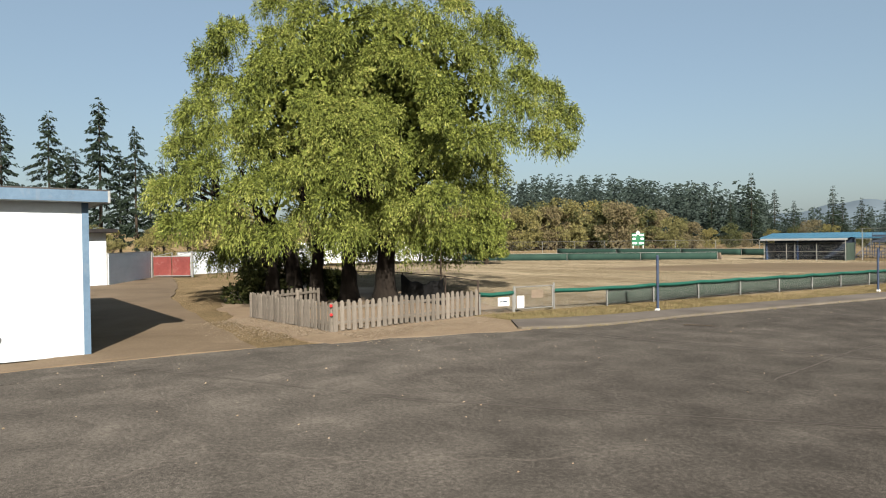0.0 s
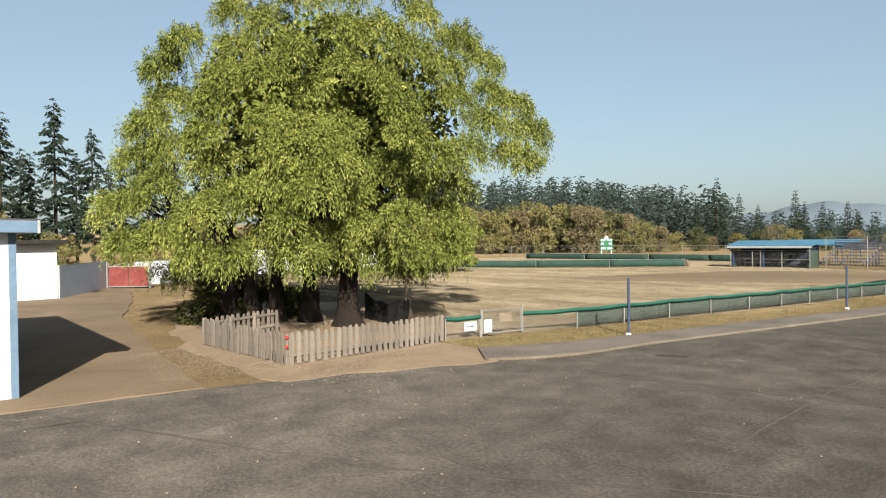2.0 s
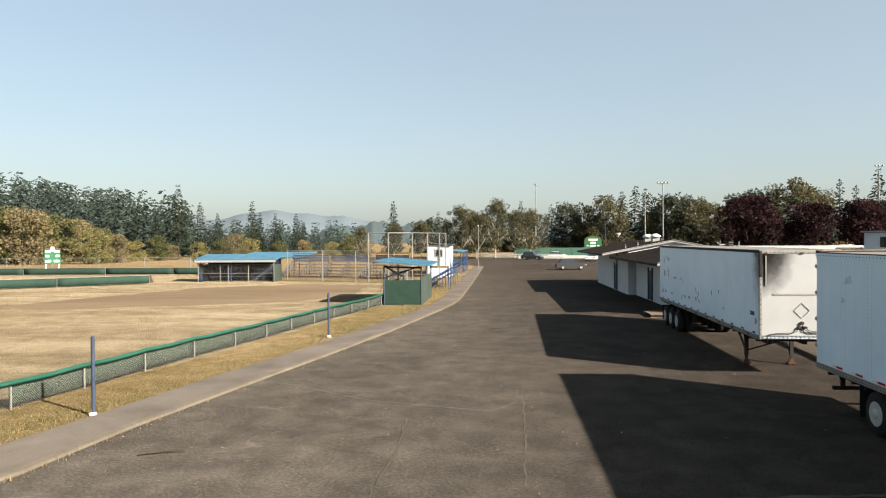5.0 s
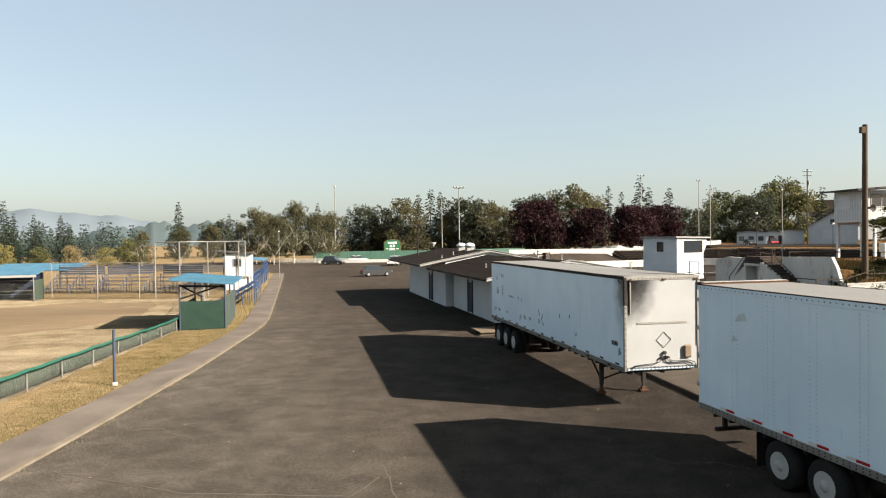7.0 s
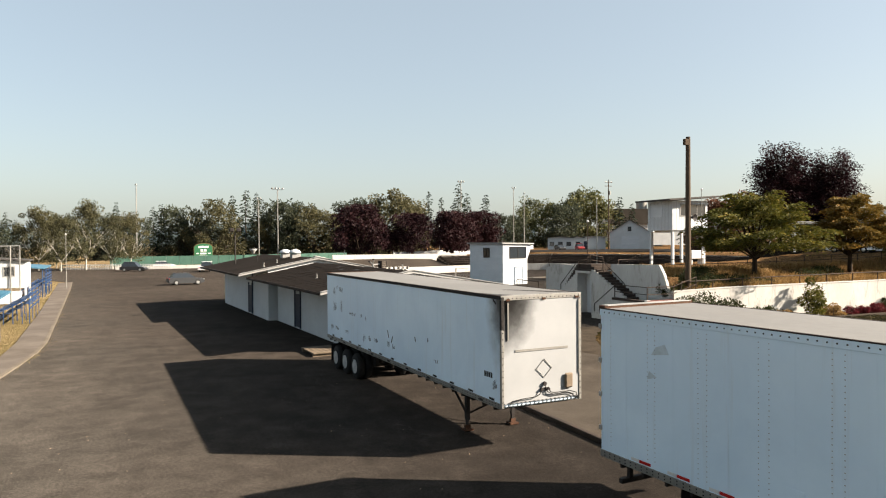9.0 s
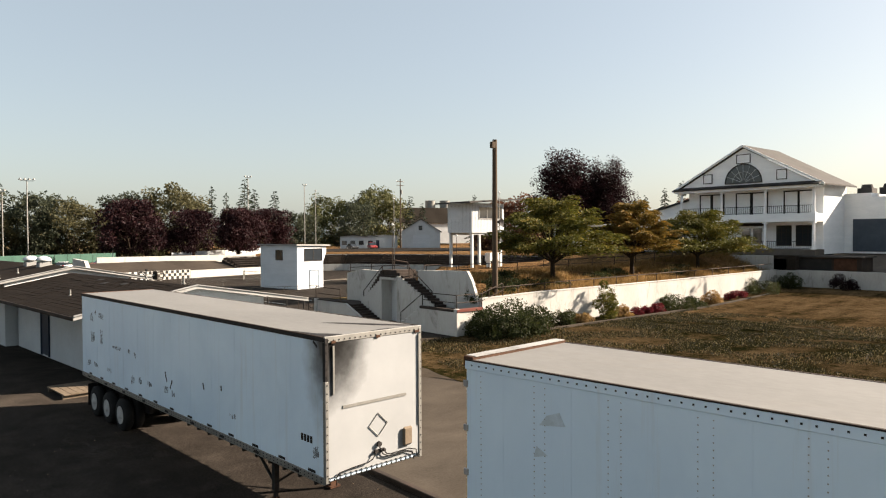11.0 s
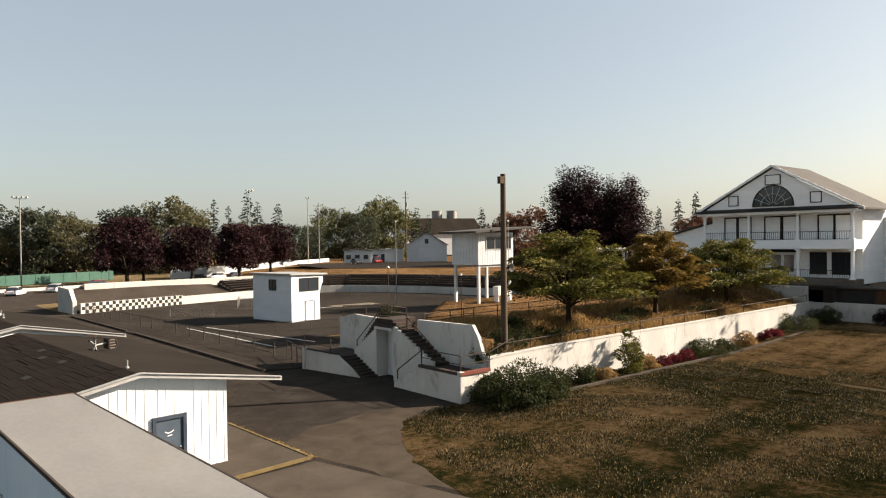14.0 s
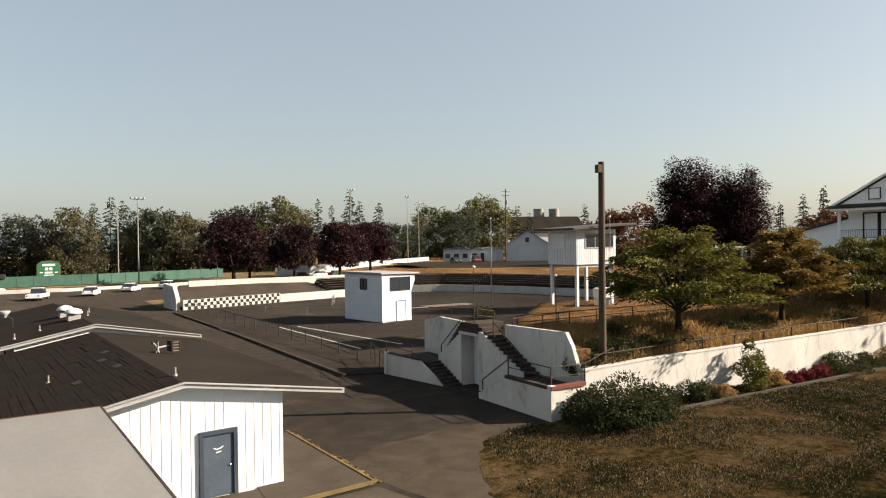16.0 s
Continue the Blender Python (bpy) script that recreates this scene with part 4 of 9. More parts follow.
solid("slab_kerb", B().box((5.25, 13.0, 0.0), (5.42, 44.3, 0.14), c=0.02), "stepdark", "dark low kerb behind the trailers", "kerb", "structure")
sheet("slab", [(5.43, 12.0), (14.3, 12.0), (14.5, 37.0), (12.4, 44.5), (5.43, 44.3)], 0.06, "oldpad", "stained brown concrete behind the trailers", "paving")
# timber steps beside the rear of the trailer
st = thing("timber_ramp", (1.35, 46.6, 0), "low plank platform on the asphalt beside the hall", "platform", turn=4)
for k in range(6):
    part("plank", B().box((-0.2 + k * 0.26, -0.9, 0.14), (0.05 + k * 0.26, 1.3, 0.19), c=0.006), "timber", st)
part("bearer", B().box((-0.2, -0.8, 0.0), (1.35, -0.65, 0.14)).box((-0.2, 1.0, 0.0), (1.35, 1.15, 0.14)), "timber", st)


# ---- retaining wall and the double stair ----
b = B()
pts = [(23.4, 48.05), (30, 48.05), (66.0, 48.05)]
b.slab([(25.0, 47.95, -0.1), (66.2, 47.95, -0.1), (66.2, 47.95, 2.42), (45, 47.95, 2.27), (30, 47.95, 2.22), (25.0, 47.95, 2.1)], (0, 0.3, 0))
solid("wall_retaining", b, "oldwhite", "long white retaining wall with stains and flaking paint", "retaining wall", "structure")
solid("wall_coping", B().slab([(25.0, 47.92, 2.105), (30, 47.92, 2.225), (45, 47.92, 2.275), (66.2, 47.92, 2.425), (66.2, 47.92, 2.5), (45, 47.92, 2.34), (30, 47.92, 2.29), (25.0, 47.92, 2.17)], (0, 0.38, 0)), "oldwhite", "worn coping along the retaining wall", "coping", "structure")

stair = thing("stair_block", (22.8, 46.0, 0), "white concrete double stair with dark worn steps", "staircase")


def solid_side(y0, y1, x0, x1, outline, name="side_wall", material="oldwhite"):
    """A wall in the plane of the car park edge: outline in (y, z), from x0 to x1."""
    return part(name, B().slab([(x0, y, z) for y, z in outline], (x1 - x0, 0, 0)), material, stair)


def flight(x0, x1, ya, za, yb, zb, n, name="step"):
    """Steps between (ya, za) and (yb, zb), each one a part."""
    for k in range(n):
        y0, y1 = ya + (yb - ya) * k / n, ya + (yb - ya) * (k + 1) / n
        z = za + (zb - za) * (k + 1) / n
        part(name, B().box((x0, min(y0, y1) - 0.02, max(0, z - 0.42)), (x1, max(y0, y1), z), c=0.012), "stepdark", stair)


# local y starts at 46.0, x at the car-park face; right-hand half
def steps_down(y0, z0, y1, z1, n):
    """A stepped edge from (y0, z0) to (y1, z1)."""
    out = []
    for k in range(n):
        za, ya = z0 + (z1 - z0) * k / n, y0 + (y1 - y0) * (k + 1) / n
        out += [(y0 + (y1 - y0) * k / n, za), (ya, za)]
    return out


solid_side(0, 0, 0.0, 0.22, [(2.05, 0), (2.05, 1.5), (5.4, 1.5)] + steps_down(5.4, 1.36, 7.75, 0.14, 7)[1:] + [(7.75, 0)])
part("pillar", B().box((-0.05, 1.78, 0), (0.26, 2.05, 1.66), c=0.02), "oldwhite", stair)
part("end_wall", B().box((0.22, 1.82, 0), (2.1, 2.04, 1.5), c=0.015), "oldwhite", stair)
part("landing_slab", B().box((0.22, 2.05, 0.9), (2.1, 5.4, 1.38), c=0.01), "stepdark", stair, "dark landing with a brick-red edge")
part("landing_edge", B().box((-0.03, 2.06, 1.46), (0.25, 5.4, 1.62), c=0.01), "stepdark", stair, "dark worn coping of the landing")
part("landing_edge", B().box((-0.03, 1.74, 1.46), (2.1, 2.05, 1.64), c=0.01), "brick", stair, "brick-red coping of the landing")
flight(0.23, 0.99, 7.75, 0.0, 5.4, 1.38, 8)
flight(1.16, 2.09, 5.2, 1.38, 9.8, 3.7, 13)
solid_side(0, 0, 1.0, 1.15, [(5.3, 0), (5.3, 1.5)] + list(reversed(steps_down(9.2, 3.3, 5.3, 1.5, 11))) + [(9.2, 3.3), (9.2, 0)], "flank_wall")
# niche under the top landing
part("niche_back", B().box((1.9, 9.2, 0), (2.08, 11.0, 3.0)), "white", stair)
part("niche_side", B().box((1.15, 9.05, 0), (1.9, 9.2, 3.0)), "oldwhite", stair)
part("niche_side", B().box((1.15, 11.0, 0), (1.9, 11.15, 3.0)), "oldwhite", stair)
part("niche_roof", B().box((0.9, 9.21, 3.02), (2.08, 11.1, 3.2), c=0.015), "oldwhite", stair)
part("niche_top", B().box((0.88, 9.21, 3.2), (1.16, 11.12, 3.32), c=0.01), "stepdark", stair)
part("top_landing", B().box((1.16, 9.8, 3.2), (3.2, 11.2, 3.68), c=0.01), "stepdark", stair)
# left-hand half
solid_side(0, 0, 1.0, 1.15, [(11.0, 0), (11.0, 3.02)] + steps_down(11.0, 3.02, 13.6, 1.3, 10) + [(13.6, 0)], "cheek_wall")
flight(1.16, 2.09, 13.7, 1.1, 11.2, 3.6, 12)
flight(-0.02, 0.99, 10.9, 0.0, 13.6, 1.12, 8)
lw = B()
lw.slab([(-0.06, 11.3, 0), (-0.46, 13.5, 1.22), (-1.1, 16.7, 1.32), (-1.1, 16.7, 0)], (0.2, 0.03, 0))
part("low_wall", lw, "oldwhite", stair)
part("pillar", B().box((-1.16, 16.4, 0), (-0.88, 16.75, 1.42), c=0.02), "oldwhite", stair)
part("low_landing", B().slab([(-0.28, 13.6, 1.12), (2.1, 13.6, 1.12), (2.1, 16.7, 1.12), (-0.9, 16.7, 1.12)], (0, 0, -0.4)), "stepdark", stair)
part("low_landing_edge", B().slab([(-0.46, 13.5, 1.24), (-0.2, 13.5, 1.24), (-0.85, 16.7, 1.34), (-1.12, 16.7, 1.34)], (0, 0, 0.07)), "stepdark", stair)
# parapets behind the upper flights
solid_side(0, 0, 2.1, 2.32, [(2.1, 1.3), (2.2, 1.9), (2.75, 3.2), (3.2, 3.82), (8.2, 3.72), (8.2, 1.3)], "back_wall")
solid_side(0, 0, 2.1, 2.32, [(11.2, 1.0), (11.2, 3.5), (12.4, 3.5), (15.3, 3.55), (17.2, 3.2), (17.2, 1.0)], "back_wall")
part("fill", B().box((2.33, 2.6, 0), (3.2, 9.8, 3.0)), "bank", stair)


def railing(name, pts, h, label, r=0.03, mids=1, posts=True, material="rustpipe", group="pipe railings", cat="railing", base=None, spacing=2.4):
    """A pipe railing whose foot follows pts (x, y, z)."""
    t = thing(name, pts[0], label, cat, group)
    o = Vector(pts[0])
    P3 = [Vector(p) - o for p in pts]
    up = Vector((0, 0, h))
    part("top_rail", B().pipe([p + up for p in P3], r), material, t)
    for k in range(mids):
        f = (k + 1) / (mids + 1)
        part("mid_rail", B().pipe([p + up * f for p in P3], r * 0.85), material, t)
    if posts:
        for p, q in zip(P3, P3[1:]):
            n = max(1, round((q - p).length / spacing))
            for i in range(n):
                c = p + (q - p) * (i / n)
                part("post", B().rod(c, c + up, r * 1.1), material, t)
        part("post", B().rod(P3[-1], P3[-1] + up, r * 1.1), material, t)
    return t


railing("pipe_railing", [(22.95, 51.3, 1.55), (22.95, 48.0, 1.55), (25.0, 47.95, 1.55), (27.0, 48.1, 2.1)], 0.92, "dark rusted pipe railing on the stair landing")
railing("pipe_railing", [(22.95, 53.6, 0.1), (22.95, 51.3, 1.5)], 0.9, "dark rusted pipe railing beside the steps", mids=0)
railing("pipe_railing", [(23.9, 59.4, 1.2), (23.9, 57.0, 3.1), (23.9, 53.9, 3.3)], 0.85, "dark rusted pipe railing over the niche", mids=0)
railing("pipe_railing", [(23.95, 53.9, 3.1), (24.0, 51.6, 1.6)], 0.85, "dark rusted handrail of the upper flight", mids=0)
railing("pipe_railing", [(25.1, 63.0, 3.25), (25.1, 57.2, 3.6), (26.3, 57.2, 3.4)], 0.75, "dark rusted pipe railing at the head of the stair", mids=1)
railing("pipe_railing", [(25.3, 54.0, 3.1), (30.5, 55.2, 3.05)], 0.95, "dark rusted pipe railing on the terrace", mids=1)
railing("pipe_railing", [(22.0, 59.6, 1.3), (21.75, 62.6, 1.35)], 0.95, "dark rusted pipe railing over the low wall")
railing("pipe_railing", [(21.8, 63.0, 0.0), (23.2, 68.0, 0.05)], 1.2, "dark rusted pipe gate rail by the track", spacing=1.6)
railing("bank_railing", [(26.0, 48.35, 2.1), (34, 48.3, 2.22), (45, 48.3, 2.3), (65.8, 48.3, 2.45)], 0.62, "slack rusty pipe rail along the top of the wall", r=0.034, mids=0, spacing=3.0)
railing("bank_railing", [(27.5, 56.5, 3.05), (40, 56.0, 3.1), (52, 55.0, 3.3), (64, 54.5, 3.9)], 0.8, "rusty pipe rail across the top of the bank", r=0.03, mids=1, spacing=3.0)

# ---- wooden pole with horn ----
pole = thing("wooden_pole", (26.8, 48.6, 2.1), "tall weathered wooden pole behind the retaining wall", "pole")
part("shaft", B().rod((0, 0, -0.3), (0.05, 0.02, 10.15), 0.2, 0.15, 14), "polewood", pole)
part("bracket", B().box((-0.3, -0.12, 9.6), (0.0, 0.12, 10.0), c=0.01), "polewood", pole)
horn = part("horn", B().lathe([(0.0, 0.0), (0.06, 0.02), (0.08, 0.2), (0.14, 0.32), (0.26, 0.42), (0.27, 0.44), (0.24, 0.43), (0.06, 0.28), (0, 0.27)], 18, (0.0, 0.0, 0.0), 'y'), "frame", pole, "black horn loudspeaker")
horn.matrix_basis = pose(0.35, 0.25, 4.85, 0, 0, 195)
part("horn_arm", B().bar((0, 0, 4.85), (0.35, 0.2, 4.85), 0.05, 0.05), "frame", pole)

# ---- timing booth on the track ----
booth = thing("timing_booth", (33.75, 87.5, 0), "two-storey white clapboard timing booth with a flat roof", "booth", turn=12)
part("wall", B().box((0, 0, 0), (3.95, 6.6, 5.0), c=0.01), "siding", booth)
for k in range(27):
    z = 0.1 + k * 0.18
    part("clapboard", B().slab([(-0.025, -0.0, z), (-0.008, -0.0, z + 0.175), (-0.008, 6.6, z + 0.175), (-0.025, 6.6, z)], (0.02, 0, 0)), "siding", booth)
part("upper_bay", B().slab([(3.9, 0.02, 3.0), (4.45, 0.02, 4.2), (4.45, 0.02, 5.0), (3.9, 0.02, 5.0)], (0, 6.5, 0)), "siding", booth)
part("roof", B().slab([(-0.3, -0.25, 5.05), (4.9, -0.25, 4.95), (4.9, 6.9, 4.95), (-0.3, 6.9, 5.05)], (0, 0, 0.16)), "fascia", booth, "flat roof with a pale fascia")


def window(parent, x0, x1, y, z0, z1, sx=0.08, mull=1, frame="navy", axis='x', depth=0.05, bars=0):
    """A framed window on a wall: pane, frame and mullions. axis x: in the plane y; axis y: in the plane x=y."""
    T = (lambda u, d, z: (u, y + d, z)) if axis == 'x' else (lambda u, d, z: (y + d, u, z))
    w = part("window", B().box(T(x0, -depth * 0.3, z0), T(x1, 0.0, z1)), "glass", parent)
    f = B()
    f.box(T(x0 - sx, -depth, z0 - sx), T(x0, 0.01, z1 + sx)).box(T(x1, -depth, z0 - sx), T(x1 + sx, 0.01, z1 + sx))
    f.box(T(x0, -depth, z0 - sx), T(x1, 0.01, z0)).box(T(x0, -depth, z1), T(x1, 0.01, z1 + sx))
    part("window_frame", f, frame, w)
    for k in range(mull):
        u = x0 + (x1 - x0) * (k + 1) / (mull + 1)
        part("mullion", B().box(T(u - sx * 0.35, -depth * 0.9, z0), T(u + sx * 0.35, 0.0, z1)), frame, w)
    for k in range(bars):
        zz = z0 + (z1 - z0) * (k + 1) / (bars + 1)
        part("glazing_bar", B().box(T(x0, -depth * 0.85, zz - sx * 0.3), T(x1, 0.0, zz + sx * 0.3)), frame, w)
    return w


window(booth, 1.1, 3.7, 0.0, 3.3, 4.6, frame="frame")
window(booth, 2.6, 3.7, -0.02, 3.4, 4.45, axis='y', frame="frame")
part("door", B().box((1.9, -0.03, 0.05), (3.1, 0.0, 2.1), c=0.006), "white", booth, "white door at the foot of the booth")
part("door_trim", B().box((1.8, -0.05, 0.05), (1.9, 0, 2.2)).box((3.1, -0.05, 0.05), (3.2, 0, 2.2)).box((1.9, -0.05, 2.1), (3.1, 0, 2.2)), "blue", booth)

# ---- judges' tower on stilts ----
tower = thing("judges_tower", (40.2, 65.2, 2.85), "white board tower room raised on four posts", "tower", turn=0)
for x, y in ((0.15, 0.15), (4.0, 0.15), (0.15, 3.2), (4.0, 3.2)):
    part("post", B().box((x - 0.12, y - 0.12, -0.3), (x + 0.12, y + 0.12, 3.6), c=0.012), "white", tower)
part("room", B().box((-0.1, -0.1, 3.5), (4.25, 3.4, 6.35), c=0.012), "siding", tower)
for k in range(17):
    part("board_joint", B().box((-0.112, 0.0 + k * 0.2, 3.55), (-0.1, 0.02 + k * 0.2, 6.3)), "fascia", tower)
for k in range(21):
    part("board_joint", B().box((0.0 + k * 0.2, -0.112, 3.55), (0.02 + k * 0.2, -0.1, 6.3)), "fascia", tower)
part("roof", B().slab([(-1.1, -0.9, 6.3), (5.9, -0.9, 6.75), (5.9, 4.1, 6.75), (-1.1, 4.1, 6.3)], (0, 0, 0.16)), "roofgrey", tower, "thin grey mono-pitch roof with wide eaves")
window(tower, 0.9, 3.9, -0.1, 4.9, 5.95, mull=2, frame="fascia")
part("shutter", B().box((-0.14, 1.3, 4.8), (-0.1, 2.9, 6.0), c=0.006), "siding", tower)
part("floor_beam", B().box((0.0, 0.05, 3.3), (4.15, 0.2, 3.5)), "white", tower)
part("floor_beam", B().box((0.0, 3.15, 3.3), (4.15, 3.3, 3.5)), "white", tower)
bx = thing("equipment_box", (42.0, 64.6, 3.0), "white box with blue letters under the tower", "box")
part("case", B().box((0, 0, 0.6), (1.5, 0.7, 1.4), c=0.02).box((0.1, 0.1, 0), (0.2, 0.6, 0.6)).box((1.3, 0.1, 0), (1.4, 0.6, 0.6)), "sign", bx)

# ---- the white mansion-fronted hall ----
man = thing("mansion_hall", (68.0, 45.1, 4.0), "white two-storey hall with columned balcony and fan window", "building")
# local: x away from the car park, y along the front (0 = right corner, 15 = left corner), z from 0
part("wall", B().box((2.2, 0, 0), (2.45, 14.8, 7.2)), "hallwhite", man)
part("wall", B().box((2.45, 0, 0), (8.2, 0.25, 7.2)).box((2.45, 14.55, 0), (8.2, 14.8, 7.2)), "hallwhite", man)
part("gable_wall", B().slab([(0.35, -0.2, 7.15), (0.35, 15.0, 7.15), (0.35, 7.4, 11.3)], (0.25, 0, 0)), "hallwhite", man)
for k in range(30):
    part("clapboard", B().slab([(2.5, -0.03, 0.15 + k * 0.235), (8.0, -0.03, 0.15 + k * 0.235), (8.0, -0.008, 0.38 + k * 0.235), (2.5, -0.008, 0.38 + k * 0.235)], (0, 0.02, 0)), "hallwhite", man)
part("roof", B().slab([(0.12, -0.9, 6.95), (8.6, -0.9, 6.95), (8.6, 7.4, 11.5), (0.12, 7.4, 11.5)], (0, 0, 0.16)), "roofgrey", man, "grey shingle roof slope")
part("roof", B().slab([(0.12, 15.7, 6.95), (8.6, 15.7, 6.95), (8.6, 7.4, 11.5), (0.12, 7.4, 11.5)], (0, 0, 0.16)), "roofgrey", man, "grey shingle roof slope")
for y in (-0.9, 15.7):
    part("rake_board", B().slab([(0.04, y, 6.9), (0.04, 7.4, 11.44), (0.04, 7.4, 11.68), (0.04, y, 7.14)], (0.07, 0, 0)), "hallwhite", man, "white board along the gable edge")
part("pent_roof", B().slab([(-0.55, -0.6, 7.0), (-0.55, 15.4, 7.0), (0.4, 15.4, 7.32), (0.4, -0.6, 7.32)], (0, 0, 0.1)), "frame", man, "dark pent strip under the gable")
part("cornice", B().box((-0.35, -0.4, 6.75), (0.1, 15.2, 7.0), c=0.02), "hallwhite", man)
part("ceiling", B().box((0.1, -0.2, 6.85), (2.2, 15, 6.98)), "hallwhite", man)
part("balcony_floor", B().box((-0.1, -0.1, 3.3), (2.2, 14.9, 4.15), c=0.02), "hallwhite", man)
part("porch_floor", B().box((-0.1, -0.1, -0.1), (2.2, 14.9, 0.5), c=0.02), "concrete", man)
for y in (0.15, 4.95, 9.75, 14.55):
    for z0, z1 in ((0.5, 3.3), (4.15, 6.75)):
        col = part("column", B().rod((0.15, y, z0), (0.15, y, z1), 0.16, 0.14, 14).box((-0.07, y - 0.22, z0), (0.37, y + 0.22, z0 + 0.12)).box((-0.07, y - 0.22, z1 - 0.14), (0.37, y + 0.22, z1)), "hallwhite", man)
for z in (0.5, 4.15):
    for y0, y1 in ((0.3, 4.8), (5.1, 9.6), (9.9, 14.4)):
        rl = part("railing", B().bar((0.1, y0, z + 0.82), (0.1, y1, z + 0.82), 0.05, 0.05).bar((0.1, y0, z + 0.1), (0.1, y1, z + 0.1), 0.04, 0.04), "frame", man, "black iron railing")
        n = 22
        for k in range(n):
            y = y0 + (y1 - y0) * (k + 0.5) / n
            part("baluster", B().bar((0.1, y, z + 0.1), (0.1, y, z + 0.82), 0.025, 0.025), "frame", rl)
for y0, y1 in ((1.0, 2.3), (2.5, 3.8), (5.7, 7.2), (7.5, 9.0), (10.6, 11.8), (12.1, 13.3)):
    ww = part("window", B().box((2.14, y0, 4.35), (2.2, y1, 6.5)), "hallwhite", man, "white shuttered balcony window with dark frame")
    part("window_frame", B().box((2.08, y0 - 0.12, 4.2), (2.21, y0, 6.62)).box((2.08, y1, 4.2), (2.21, y1 + 0.12, 6.62)).box((2.08, y0, 6.5), (2.21, y1, 6.62)), "frame", ww)
for y0, y1 in ((0.9, 2.6), (3.2, 4.6), (10.6, 12.4)):
    window(man, y0, y1, 2.2, 0.9, 2.9, axis='y', frame="frame", mull=2, depth=0.08, bars=2)
dd = part("door", B().box((2.12, 6.0, 0.5), (2.2, 8.6, 2.9)), "hallwhite", man, "white double door with glazed leaves")
for y0 in (6.2, 7.45):
    part("pane", B().box((2.09, y0, 1.0), (2.13, y0 + 0.95, 2.7)), "glass", dd)
part("door_hood", B().slab([(2.0, 5.6, 2.95), (2.0, 9.0, 2.95), (2.0, 8.4, 3.25), (2.0, 6.2, 3.25)], (0.2, 0, 0)), "frame", man)
# fan window
nseg = 20
fan = part("window", B().slab([(0.3, 7.4 + 1.95 * math.cos(math.pi * k / nseg), 7.6 + 1.95 * math.sin(math.pi * k / nseg)) for k in range(nseg + 1)], (0.08, 0, 0)), "glass", man, "half-round fan window with white glazing bars")
fr = B()
for k in range(nseg):
    a0, a1 = math.pi * k / nseg, math.pi * (k + 1) / nseg
    fr.bar((0.28, 7.4 + 2.0 * math.cos(a0), 7.6 + 2.0 * math.sin(a0)), (0.28, 7.4 + 2.0 * math.cos(a1), 7.6 + 2.0 * math.sin(a1)), 0.08, 0.1)
fr.bar((0.28, 5.35, 7.58), (0.28, 9.45, 7.58), 0.08, 0.1)
part("window_frame", fr, "frame", fan)
for k in range(1, 8):
    a = math.pi * k / 8
    part("glazing_bar", B().bar((0.27, 7.4 + 0.3 * math.cos(a), 7.6 + 0.3 * math.sin(a)), (0.27, 7.4 + 1.95 * math.cos(a), 7.6 + 1.95 * math.sin(a)), 0.03, 0.035), "white", fan)
for k in range(10):
    a0, a1 = math.pi * k / 10, math.pi * (k + 1) / 10
    part("glazing_bar", B().bar((0.27, 7.4 + 1.2 * math.cos(a0), 7.6 + 1.2 * math.sin(a0)), (0.27, 7.4 + 1.2 * math.cos(a1), 7.6 + 1.2 * math.sin(a1)), 0.03, 0.03), "white", fan)
for y0, y1, z0, z1 in ((2.9, 3.8, 7.8, 8.7), (11.0, 11.9, 7.8, 8.7), (6.7, 8.1, 9.75, 10.6)):
    v = part("louvre_panel", B().box((0.3, y0, z0), (0.36, y1, z1)), "hallwhite", man)
    part("panel_frame", B().box((0.27, y0 - 0.08, z0 - 0.08), (0.35, y0, z1 + 0.08)).box((0.27, y1, z0 - 0.08), (0.35, y1 + 0.08, z1 + 0.08)).box((0.27, y0, z0 - 0.08), (0.35, y1, z0)).box((0.27, y0, z1), (0.35, y1, z1 + 0.08)), "frame", v)
# right-hand wing with a blue door, left-hand shed wing
part("wing_wall", B().slab([(7.6, -0.04, 0), (7.6, -22, 0), (7.6, -22, 5.0), (7.6, -7.5, 5.0), (7.6, -7.5, 5.4), (7.6, -5.0, 5.4), (7.6, -5.0, 5.9), (7.6, -2.6, 5.9), (7.6, -2.6, 6.3), (7.6, -0.04, 6.3)], (18, 0, 0)), "hallwhite", man, "plain white side wing")
part("wing_door", B().box((7.52, -4.3, 0.2), (7.6, -0.9, 3.6), c=0.01), "bluedoor", man, "dark blue double door")
for y in (-1.5, -3.6, -6.0):
    part("roof_cowl", B().box((9, y - 0.7, 6.2), (10.6, y + 0.7, 6.9)).rod((9.8, y, 6.9), (9.8, y, 7.3), 0.6, 0.5, 12), "roofgrey", man)
part("shed_wing", B().slab([(3.2, 14.81, 0), (3.2, 14.81, 6.2), (3.2, 26, 3.4), (3.2, 26, 0)], (14, 0, 0)), "hallwhite", man)
part("shed_roof", B().slab([(2.8, 14.82, 6.25), (2.8, 26.6, 3.3), (18, 26.6, 3.3), (18, 14.82, 6.25)], (0, 0, 0.14)), "roofgrey", man)
# lower wall, dark store and steps in front
solid("wall_lower", B().box((66.4, -20, 0.2), (66.75, 47.9, 2.5), c=0.02), "oldwhite", "white wall below the hall", "wall", "structure")
store = thing("store_shed", (67.2, 40.6, 2.4), "low dark shed with a flat roof on the wall", "shed")
